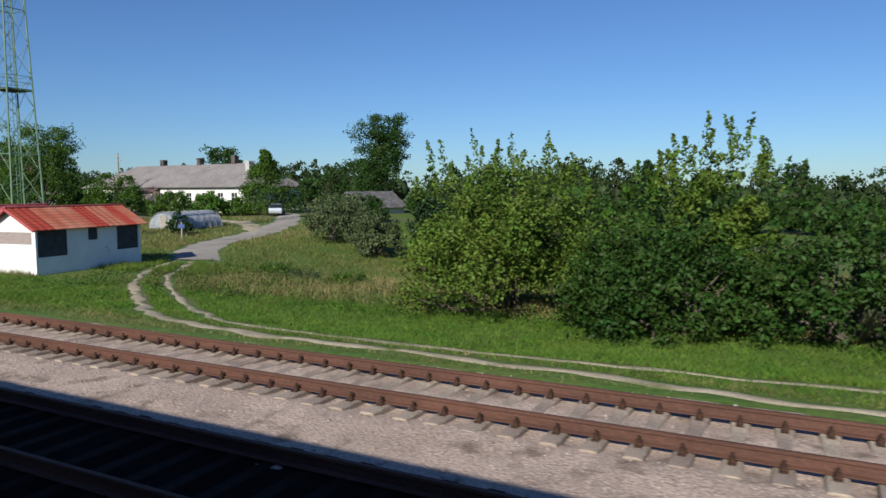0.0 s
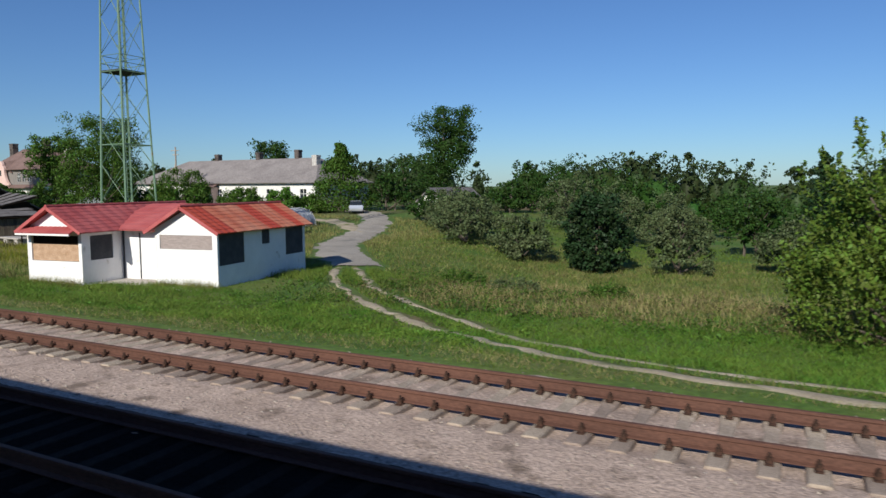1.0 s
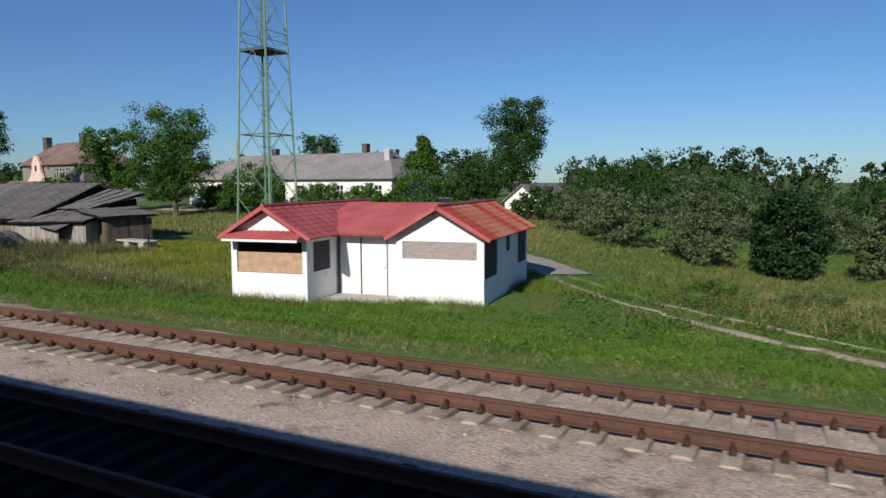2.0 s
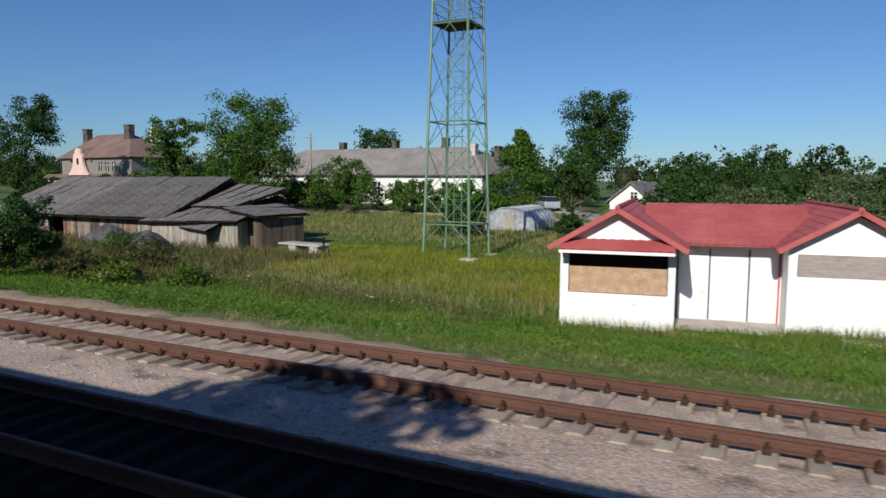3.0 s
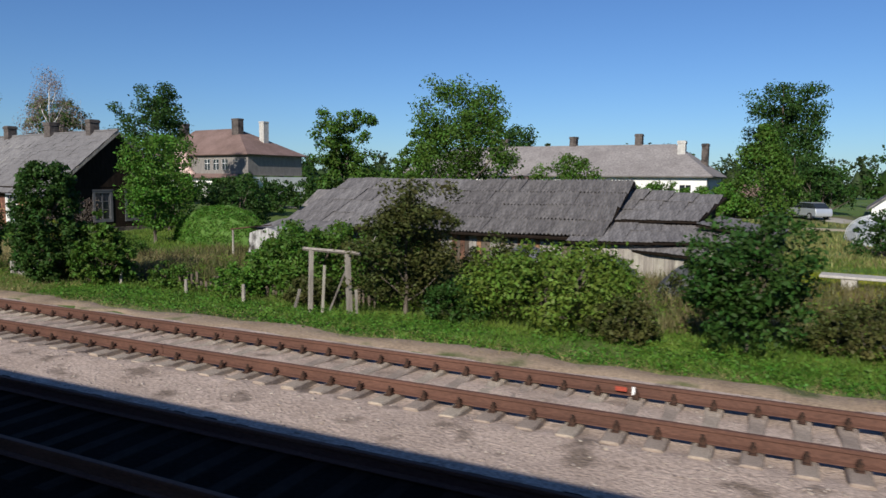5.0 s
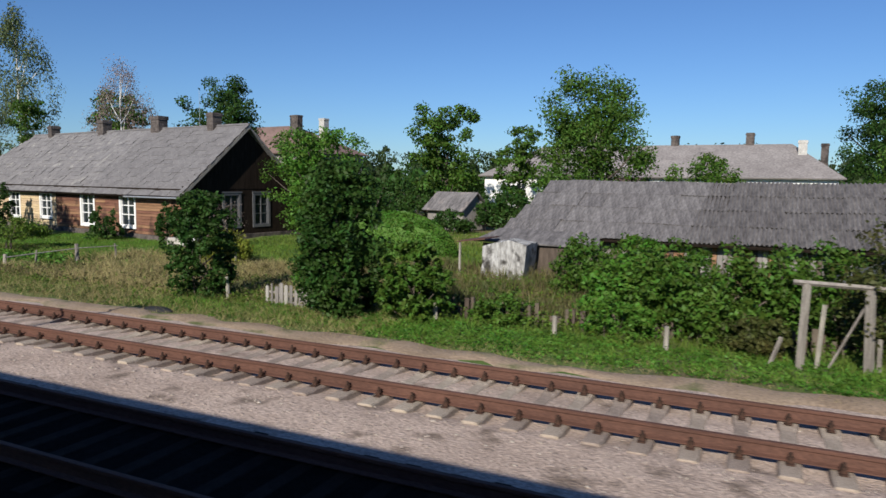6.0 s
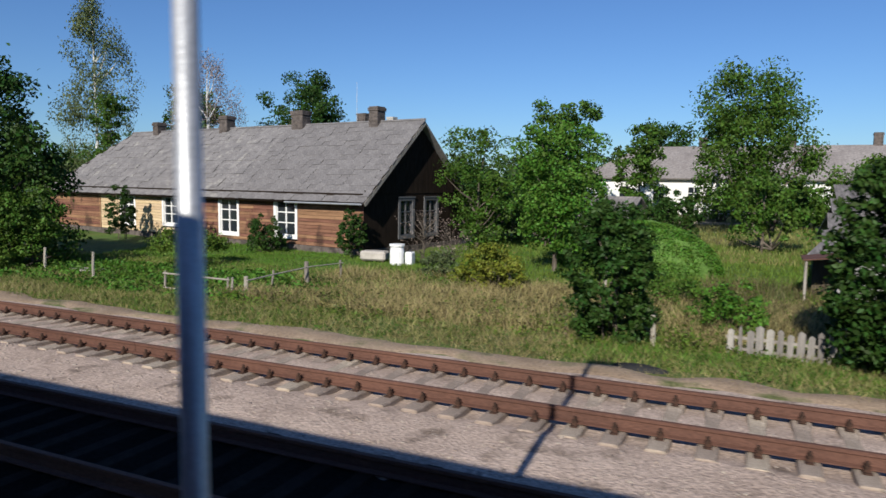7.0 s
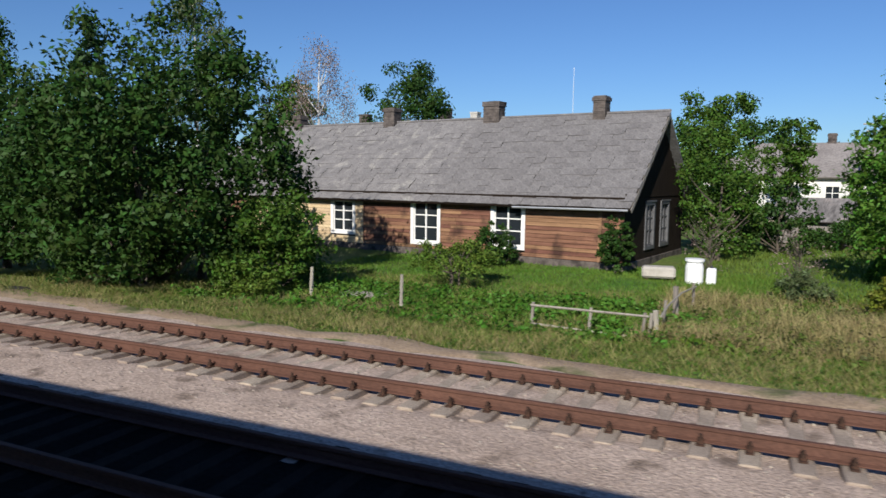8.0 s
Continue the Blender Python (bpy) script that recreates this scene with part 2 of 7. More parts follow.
M_CREAMPLANK = mat("cream_plank", (0.52, 0.38, 0.22), (0.62, 0.48, 0.31), scale=1.0, bump=0.25, grain=(0.5, 3, 8), each="object", vary=0.1)
# Dark wood; near-black tone also paints shade on the middle sleepers and eaves strip
M_DARKWOOD = mat("dark_wood_and_shade", (0.013, 0.009, 0.007), (0.027, 0.019, 0.014), scale=2, bump=0.4, grain=(3, 3, 0.6), spec=0.1)
M_GREYWOOD = mat("silvered_wood", (0.22, 0.195, 0.165), (0.38, 0.345, 0.295), scale=2.0, bump=0.4, grain=(4, 4, 0.7), each="object", vary=0.25)
M_CASING = mat("white_window_paint", (0.74, 0.73, 0.70), (0.82, 0.81, 0.79), scale=3, rough=0.5, bump=0.08, detail=0.05)
M_GLASS = glass_mat("window_glass", (0.02, 0.025, 0.03))
M_ROTTEN = mat("rotten_paling", (0.07, 0.055, 0.04), (0.14, 0.11, 0.085), scale=2, bump=0.4, grain=(4, 4, 0.7), each="object", vary=0.3)
# Dimmed copy of the white window paint, with the gable's shade in its colour
M_SHADEDPAINT = mat("shaded_window_paint", (0.09, 0.09, 0.095), (0.13, 0.13, 0.135), scale=3, rough=0.6, bump=0.1, detail=0.08)
M_TARP = mat("grey_tarpaulin", (0.10, 0.105, 0.11), (0.22, 0.225, 0.23), scale=1.2, rough=0.6, bump=0.4, fine=6, detail=0.2)
M_BRICK = mat("sooty_brick", (0.075, 0.062, 0.055), (0.15, 0.125, 0.112), scale=4, bump=0.5, fine=20, stain=((0.041, 0.034, 0.031), 1.3, 0.52))
M_WHITECHIM = mat("limewashed_brick", (0.42, 0.40, 0.37), (0.54, 0.52, 0.48), scale=2, bump=0.2)
M_FILM = mat("grey_plastic_film", (0.20, 0.22, 0.24), (0.40, 0.42, 0.44), scale=0.9, rough=0.35, bump=0.3, fine=4, spec=0.6)
M_TORN = mat("torn_white_sheeting", (0.20, 0.19, 0.175), (0.46, 0.45, 0.43), scale=2.6, rough=0.7, bump=0.8, fine=7, detail=0.3, grain=(2.2, 1, 0.6), stain=((0.05, 0.045, 0.04), 2.3, 0.54))
M_WHITEPLASTIC = mat("white_plastic", (0.78, 0.78, 0.78), (0.84, 0.84, 0.84), scale=2, rough=0.4, bump=0.03, detail=0.03)
M_STEEL = mat("galvanised_steel", (0.42, 0.43, 0.44), (0.55, 0.56, 0.57), scale=2, rough=0.45, bump=0.05, metal=0.6, detail=0.1)
M_TRAIN = mat("train_paint", (0.10, 0.02, 0.02), (0.14, 0.03, 0.03), scale=0.6, rough=0.4, bump=0.02, detail=0.06)
M_CARPAINT = mat("silver_car_paint", (0.5, 0.52, 0.55), (0.55, 0.57, 0.6), scale=1, rough=0.25, bump=0, metal=0.5, detail=0.03)
M_RUBBER = mat("black_rubber", (0.015, 0.015, 0.016), (0.03, 0.03, 0.03), scale=3, rough=0.8)
M_BARK = mat("bark", (0.07, 0.055, 0.042), (0.15, 0.125, 0.1), scale=3, bump=0.8, fine=18, grain=(2, 2, 0.5))
M_BIRCHBARK = mat("birch_bark", (0.55, 0.54, 0.51), (0.68, 0.67, 0.64), scale=2, bump=0.3, grain=(1, 1, 3), stain=((0.06, 0.055, 0.05), 2.2, 0.6))
M_BLUE = mat("blue_sign_paint", (0.05, 0.08, 0.22), (0.09, 0.13, 0.30), scale=4, rough=0.5, bump=0)
M_RED = mat("red_paint_mark", (0.30, 0.05, 0.03), (0.36, 0.08, 0.05), scale=3, bump=0)
L_MID = leaf_mat("leaf_mid_green", (0.044, 0.098, 0.012), (0.082, 0.148, 0.022))
L_DARK = leaf_mat("leaf_dark_green", (0.022, 0.06, 0.01), (0.046, 0.09, 0.017))
L_LIGHT = leaf_mat("leaf_yellow_green", (0.07, 0.13, 0.016), (0.13, 0.185, 0.03))
L_YELLOW = leaf_mat("leaf_yellowing", (0.13, 0.16, 0.018), (0.20, 0.21, 0.032))
L_FRESH = leaf_mat("leaf_fresh_green", (0.052, 0.14, 0.014), (0.10, 0.195, 0.028))
L_GREY = leaf_mat("leaf_grey_green", (0.074, 0.104, 0.041), (0.119, 0.149, 0.064))
L_FIR = leaf_mat("fir_needles", (0.014, 0.035, 0.012), (0.027, 0.054, 0.018), through_light=0.12)
L_BIRCH = leaf_mat("birch_leaf", (0.085, 0.115, 0.043), (0.145, 0.170, 0.076))
L_DRY = leaf_mat("dry_twig_leaf", (0.221, 0.162, 0.136), (0.306, 0.238, 0.212))
L_RUSTY = leaf_mat("leaf_rusty_brown", (0.042, 0.062, 0.014), (0.085, 0.078, 0.024))
L_FAR = leaf_mat("leaf_far_wood", (0.028, 0.050, 0.015), (0.050, 0.074, 0.025))
G_GREEN = leaf_mat("grass_green", (0.094, 0.168, 0.023), (0.156, 0.211, 0.039), vary=0.3, through_light=0.32)
G_LUSH = leaf_mat("grass_lush", (0.082, 0.185, 0.022), (0.15, 0.235, 0.036), vary=0.3, through_light=0.32)
G_YELLOW = leaf_mat("grass_yellow", (0.19, 0.215, 0.014), (0.28, 0.275, 0.022), vary=0.3, through_light=0.3)
G_STRAW = leaf_mat("grass_straw", (0.272, 0.224, 0.096), (0.376, 0.312, 0.152), vary=0.3, through_light=0.25)
G_MIX = leaf_mat("grass_drying", (0.136, 0.168, 0.040), (0.248, 0.216, 0.088), vary=0.4, through_light=0.25)
G_WEED = leaf_mat("weed_stems", (0.075, 0.086, 0.030), (0.165, 0.128, 0.060), vary=0.45, through_light=0.20)
M_FLOWER = mat("white_flower", (0.7, 0.7, 0.66), (0.8, 0.8, 0.76), scale=5, bump=0)

# ---- the land ----
def spaced(lo, hi, step, far, grow):
    mid = list(np.arange(lo, hi + 1e-6, step))
    out, s = [], step
    a, b = lo, hi
    left, right = [], []
    while s < far:
        s *= grow
        a, b = a - s, b + s
        left.append(a)
        right.append(b)
    return np.array(left[::-1] + mid + right)


gx = spaced(-140.0, 20.0, 0.8, 900.0, 1.35)
gy = np.concatenate([spaced(-6.0, 36.0, 0.5, 0.6, 1.3), np.arange(38.0, 120.0, 2.5), [130, 150, 190, 260, 400, 700, 1400, 3000]])
gy = np.concatenate([[-3000, -800, -200, -60, -25, -12], gy[gy > -8]])
gv = np.empty((len(gx), len(gy), 3))
for i, x in enumerate(gx):
    for j, y in enumerate(gy):
        rough = 0.10 * smooth(12.5, 16.0, y)
        gv[i, j] = (x, y, ground_z(x, y) + rough * (nz(x, y, 0.35) + 0.5 * nz(x, y, 1.1, 3.0)) - (0.12 if y < 12.0 else 0.0))
ii, jj = np.meshgrid(np.arange(len(gx) - 1), np.arange(len(gy) - 1), indexing="ij")
q = (ii * len(gy) + jj).ravel()
ground = part("ground", soup("ground", gv.reshape(-1, 3), np.stack([q, q + len(gy), q + len(gy) + 1, q + 1], 1), M_GROUND))
ground.data.polygons.foreach_set("use_smooth", [True] * len(ground.data.polygons))
tagged(ground, "grassy ground falling away from the railway bed", "ground", kind="structure")

# The gravel bed of the tracks, with an uneven far edge
def bed_z(x, y):
    """Height of the gravel: scooped out round the sleepers of the far track, fuller between its rails."""
    z = -0.03 + 0.02 * nz(x, y, 0.7) + 0.014 * nz(x, y, 2.6, 4.0)
    z -= 0.07 * smooth(8.8, 9.2, y + 0.12 * nz(x, 0, 0.9, 5.0)) * (1 - smooth(11.5, 11.9, y))
    z += 0.04 * smooth(9.45, 9.9, y) * (1 - smooth(10.45, 10.9, y))
    return z


bx = np.arange(-160.0, 40.1, 0.5)
by = np.concatenate([[-14, -9, -5, -3, 0, 3, 5, 6], np.arange(6.5, 12.1, 0.2), [12.4, 12.8]])
bv = np.empty((len(bx), len(by), 3))
for i, x in enumerate(bx):
    edge = 0.45 * nz(x, 0, 0.35, 7.0) + 0.2 * nz(x, 0, 1.3, 2.0) + 0.7 - 0.75 * smooth(-70, -50, x) + 0.9 * (1 - smooth(-116, -104, x))
    for j, y in enumerate(by):
        z = bed_z(x, y)
        yy = y
        if y > 11.6:
            yy = y + edge * (y - 11.6) / 1.2
            z -= 0.20 * (y - 11.6) / 1.2
        if 3.0 < y < 6.3:
            z -= 0.07
        if y < -9:
            z = -0.4
        bv[i, j] = (x, yy, z)
ii, jj = np.meshgrid(np.arange(len(bx) - 1), np.arange(len(by) - 1), indexing="ij")
q = (ii * len(by) + jj).ravel()
bed = part("ballast_bed", soup("ballast_bed", bv.reshape(-1, 3), np.stack([q, q + len(by), q + len(by) + 1, q + 1], 1), M_BALLAST))
bed.data.polygons.foreach_set("use_smooth", [True] * len(bed.data.polygons))
tagged(bed, "flat sandy gravel bed round the railway tracks", "ballast", kind="structure")


def ribbon(name, line, width, lift, material, label, category, seed, ragged=0.25):
    """A strip of trodden earth or asphalt laid along a line of places on the ground."""
    pts = []
    for (x0, y0), (x1, y1) in zip(line, line[1:]):
        n = max(2, int(math.hypot(x1 - x0, y1 - y0) / 0.4))
        pts += [(x0 + (x1 - x0) * k / n, y0 + (y1 - y0) * k / n) for k in range(n)]
    pts.append(line[-1])
    p = np.array(pts)
    for _ in range(12):
        p[1:-1] = (p[:-2] + 2 * p[1:-1] + p[2:]) / 4
    t = np.gradient(p, axis=0)
    t /= np.linalg.norm(t, axis=1)[:, None]
    verts = []
    cols = 5
    for k, ((x, y), (tx, ty)) in enumerate(zip(p, t)):
        wl = width / 2 * (1 + ragged * 2 * nz(k * 0.4, seed, 0.9, seed))
        wr = width / 2 * (1 + ragged * 2 * nz(k * 0.4, seed + 9, 0.9, seed))
        for c in range(cols):
            d = -wl + (wl + wr) * c / (cols - 1)
            X, Y = x - ty * d, y + tx * d
            rough = 0.10 * smooth(12.5, 16.0, Y)
            z = ground_z(X, Y) + rough * (nz(X, Y, 0.35) + 0.5 * nz(X, Y, 1.1, 3.0)) + lift * (1 if 0 < c < cols - 1 else -1.2)
            verts.append((X, Y, z))
    n = len(p)
    i, j = np.meshgrid(np.arange(n - 1), np.arange(cols - 1), indexing="ij")
    q = (i * cols + j).ravel()
    ob = part(name, soup(name, np.array(verts), np.stack([q, q + cols, q + cols + 1, q + 1], 1), material))
    ob.data.polygons.foreach_set("use_smooth", [True] * len(ob.data.polygons))
    return tagged(ob, label, category, kind="structure")


RUT_NEAR = [(14, 12.5), (0.7, 12.6), (-2.4, 12.8), (-4.6, 13.1), (-7.6, 13.2), (-11.5, 13.05), (-13.5, 13.1), (-15.2, 13.45), (-17.2, 14.1), (-19.0, 14.9), (-21, 16.6), (-24, 18.8), (-27.8, 21.6), (-32.6, 26.3), (-35.6, 31.0)]
RUT_FAR = [(14, 15.3), (1, 15.2), (-2.2, 14.9), (-4.3, 14.5), (-6.6, 14.4), (-9.5, 14.5), (-12, 14.45), (-13.8, 14.4), (-15.4, 14.95), (-16.9, 15.7), (-18.5, 16.9), (-20, 17.9), (-25.2, 21.4), (-29, 24.5), (-35.5, 32.5)]
ROAD = [(-35.0, 32.2), (-38.6, 35.4), (-43.8, 42.5), (-49.0, 54.5), (-53.0, 62.5), (-60, 71.5), (-70, 78.0), (-82.0, 100)]
ROAD_SIDE = [(-47.0, 52.0), (-58.0, 60.5), (-75.0, 63.5), (-100.0, 66.0), (-125, 66.0)]
ribbon("dirt_path", RUT_NEAR, 0.5, 0.024, M_DIRT, "pale wheel rut of a dirt track through the grass", "dirt path", 1.0, 0.75)
ribbon("dirt_path", RUT_FAR, 0.42, 0.024, M_DIRT, "pale wheel rut of a dirt track through the grass", "dirt path", 5.0, 0.85)
ribbon("verge_strip", [(-43, 11.6), (-47, 12.0), (-52, 12.4), (-62, 12.5), (-75, 12.5), (-112, 12.6), (-122, 13.1), (-155, 13.2)], 1.3, 0.045, M_VERGE, "bare sandy strip with thin grass beside the railway bed", "bare ground", 12.0, 0.5)
ribbon("road", ROAD, 4.0, 0.06, M_ASPHALT, "narrow worn asphalt lane bending towards the houses", "road", 3.0, 0.08)
ribbon("road", ROAD_SIDE, 2.6, 0.05, M_DIRT, "dusty lane in front of the long white house", "road", 8.0, 0.2)

# ---- the tracks ----
PITCH, RAIL_H = 0.583, 0.20
NEAR_RAIL, GAUGE = 9.37, 1.60


def rail_mesh(x0, x1):
    """Rail section: foot, web and head, drawn along x."""
    sec = [(-0.075, 0.0), (0.075, 0.0), (0.075, 0.015), (0.014, 0.035), (0.010, 0.14), (0.037, 0.155), (0.037, 0.195), (0.028, RAIL_H),
           (-0.028, RAIL_H), (-0.037, 0.195), (-0.037, 0.155), (-0.010, 0.14), (-0.014, 0.035), (-0.075, 0.015)]
    bm = bmesh.new()
    n = 24
    rings = [[bm.verts.new((x0 + (x1 - x0) * k / n, y, z)) for y, z in sec] for k in range(n + 1)]
    for a, b in zip(rings, rings[1:]):
        for k in range(len(sec)):
            bm.faces.new((a[k], b[k], b[(k + 1) % len(sec)], a[(k + 1) % len(sec)]))
    bm.faces.new(rings[0])
    bm.faces.new(rings[-1][::-1])
    bmesh.ops.recalc_face_normals(bm, faces=bm.faces)
    me = bpy.data.meshes.new("rail")
    bm.to_mesh(me)
    bm.free()
    me.materials.append(M_RAIL)
    return me


def sleeper_mesh():
    """Concrete sleeper: sloped rail seats, a lower waist, chamfered edges."""
    bm = bmesh.new()
    sec = [(-1.35, 0.0, 0.13), (-1.05, 0.0, 0.135), (-0.80, -0.005, 0.135), (-0.45, -0.045, 0.115), (0.45, -0.045, 0.115), (0.80, -0.005, 0.135), (1.05, 0.0, 0.135), (1.35, 0.0, 0.13)]
    rings = []
    for y, top, w in sec:
        rings.append([bm.verts.new(p) for p in ((-w - 0.02, y, -0.2), (-w, y, top - 0.02), (-w + 0.025, y, top), (w - 0.025, y, top), (w, y, top - 0.02), (w + 0.02, y, -0.2))])
    for a, b in zip(rings, rings[1:]):
        for k in range(5):
            bm.faces.new((a[k], a[k + 1], b[k + 1], b[k]))
    bm.faces.new(rings[0][::-1])
    bm.faces.new(rings[-1])
    bmesh.ops.recalc_face_normals(bm, faces=bm.faces)
    me = bpy.data.meshes.new("sleeper")
    bm.to_mesh(me)
    bm.free()
    me.materials.append(M_SLEEPER)
    return me


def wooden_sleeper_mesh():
    """Wooden sleeper: a squared beam with worn edges, near black for the train's shade."""
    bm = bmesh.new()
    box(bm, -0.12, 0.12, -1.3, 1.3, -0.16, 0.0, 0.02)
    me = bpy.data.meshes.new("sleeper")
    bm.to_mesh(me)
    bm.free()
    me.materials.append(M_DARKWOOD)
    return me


def clip_mesh():
    """Rail fastening: base plate edge, bolt with nut, clamp leaning on the rail foot."""
    bm = bmesh.new()
    box(bm, -0.055, 0.055, -0.12, 0.03, 0.0, 0.02)
    box(bm, -0.035, 0.035, -0.07, 0.06, 0.02, 0.055)
    tube(bm, [(0, -0.03, 0.05), (0, -0.03, 0.14)], [0.026, 0.022], 6)
    tube(bm, [(0, -0.03, 0.055), (0, -0.03, 0.09)], [0.04, 0.04], 6)
    me = bpy.data.meshes.new("rail_clip")
    bm.to_mesh(me)
    bm.free()
    me.materials.append(M_CLIP)
    return me


SLEEPER, WOODEN, CLIP = sleeper_mesh(), wooden_sleeper_mesh(), clip_mesh()


def track(y0, x_first, x_last, label, clips, rail_len):
    tr = thing("railway_track", label, "railway track", (0, y0 + GAUGE / 2, 0))
    x = x_last
    while x < x_first:
        for dy in (-GAUGE / 2, GAUGE / 2):
            r = part("rail", rail_mesh(0, min(rail_len, x_first - x) - 0.012), None, tr, "rust-brown steel rail")
            r.location = (x, dy, 0.012)
        x += rail_len
    n = int((x_first - x_last) / PITCH)
    rng = random.Random(4)
    for k in range(n):
        sl = part("sleeper", SLEEPER if clips else WOODEN, None, tr)
        sl.location = (x_last + (k + 0.5) * PITCH + rng.uniform(-0.02, 0.02), rng.uniform(-0.03, 0.03), rng.uniform(-0.012, 0.006))
        sl.rotation_euler = (0, 0, rng.uniform(-0.015, 0.015))
        if clips:
            for dy, turn in ((-GAUGE / 2 - 0.085, 0), (-GAUGE / 2 + 0.085, math.pi), (GAUGE / 2 - 0.085, 0), (GAUGE / 2 + 0.085, math.pi)):
                c = part("rail_clip", CLIP, None, sl)
                c.location, c.rotation_euler = (0, dy, 0.0), (0, 0, turn)
    return tr


track(NEAR_RAIL, 6.0, -124.0, "rusty railway track on concrete sleepers in gravel", True, 25.0)
track(5.05, 6.0, -124.0, "middle railway track on wooden sleepers coloured near black as shade", False, 25.0)

# Near-black sheet under the middle track; its colour deepens the train's shadow
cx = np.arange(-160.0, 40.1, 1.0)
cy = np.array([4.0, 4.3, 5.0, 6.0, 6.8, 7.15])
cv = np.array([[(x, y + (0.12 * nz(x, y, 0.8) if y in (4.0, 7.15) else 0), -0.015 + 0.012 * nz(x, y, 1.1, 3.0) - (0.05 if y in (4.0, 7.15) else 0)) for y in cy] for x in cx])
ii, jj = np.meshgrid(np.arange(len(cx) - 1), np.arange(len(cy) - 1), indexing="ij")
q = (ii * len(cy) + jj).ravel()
shade_sheet = part("cinder_bed", soup("cinder_bed", cv.reshape(-1, 3), np.stack([q, q + len(cy), q + len(cy) + 1, q + 1], 1), M_SHADEBED))
tagged(shade_sheet, "near-black ballast sheet that deepens the train's shadow", "ballast", kind="structure")

# Loose stones on the gravel, too many to count
rng = np.random.default_rng(11)
n = 11000
sx = rng.uniform(-122, 5, n)
sy = np.where(rng.random(n) < 0.6, rng.uniform(7.0, 9.2, n), rng.uniform(9.5, 12.6, n))
sr = rng.uniform(0.012, 0.034, n) * np.where(rng.random(n) < 0.04, 1.8, 1.0)
oct_v = np.array([(1, 0, 0), (-1, 0, 0), (0, 1, 0), (0, -1, 0), (0, 0, 1), (0, 0, -1)], float)
oct_f = np.array([(0, 2, 4), (2, 1, 4), (1, 3, 4), (3, 0, 4), (2, 0, 5), (1, 2, 5), (3, 1, 5), (0, 3, 5)])
sv = oct_v[None] * rng.uniform(0.55, 1.25, (n, 6, 1)) * sr[:, None, None] * np.array([1.2, 1.2, 0.6])
a = rng.uniform(0, 6.28, n)
rot = np.stack([np.stack([np.cos(a), -np.sin(a)], 1), np.stack([np.sin(a), np.cos(a)], 1)], 1)
sv[:, :, :2] = np.einsum("nij,nkj->nki", rot, sv[:, :, :2])
sz = np.array([bed_z(x, y) - 0.15 * max(0, y - 11.6) for x, y in zip(sx, sy)])
sv += np.stack([sx, sy, sz], 1)[:, None]
stones = part("ballast_stones", soup("ballast_stones", sv.reshape(-1, 3), (oct_f[None] + 6 * np.arange(n)[:, None, None]).reshape(-1, 3), M_STONE))
tagged(stones, "loose grey and pinkish ballast stones scattered on gravel", "gravel", kind="stuff")

# ---- lamp posts between the tracks ----
LAMP_POST = thing("street_lamp", "slim galvanised lamp post beside the railway track", "street lamp", (-90.3, 2.0, -0.04), group="lamp posts by the track")
bm = bmesh.new()
tube(bm, [(0, 0, 0), (0, 0, 0.9), (0, 0, 0.95), (0, 0, 6.45)], [0.075, 0.07, 0.058, 0.045], 12)
part("pole", bm, M_STEEL, LAMP_POST, smooth_faces=True)
bm = bmesh.new()
tube(bm, [(0, 0, 6.4), (0.12, 0, 6.5), (0.3, 0, 6.53)], [0.03, 0.03, 0.03], 8)
part("arm", bm, M_STEEL, LAMP_POST)
bm = bmesh.new()
box(bm, -0.12, 0.52, -0.14, 0.14, 6.5, 6.62, 0.04)
part("lamp_head", bm, M_STEEL, LAMP_POST, "flat grey lamp head")
bm = bmesh.new()
box(bm, -0.11, 0.11, -0.11, 0.11, 0.0, 0.03, 0.008)
part("base_plate", bm, M_STEEL, LAMP_POST)
copy_thing(LAMP_POST, pose(-60.45, 2.0, -0.04))

# ---- the train that carries the camera, seen only by its shadow ----
CAR_LEN = 24.0


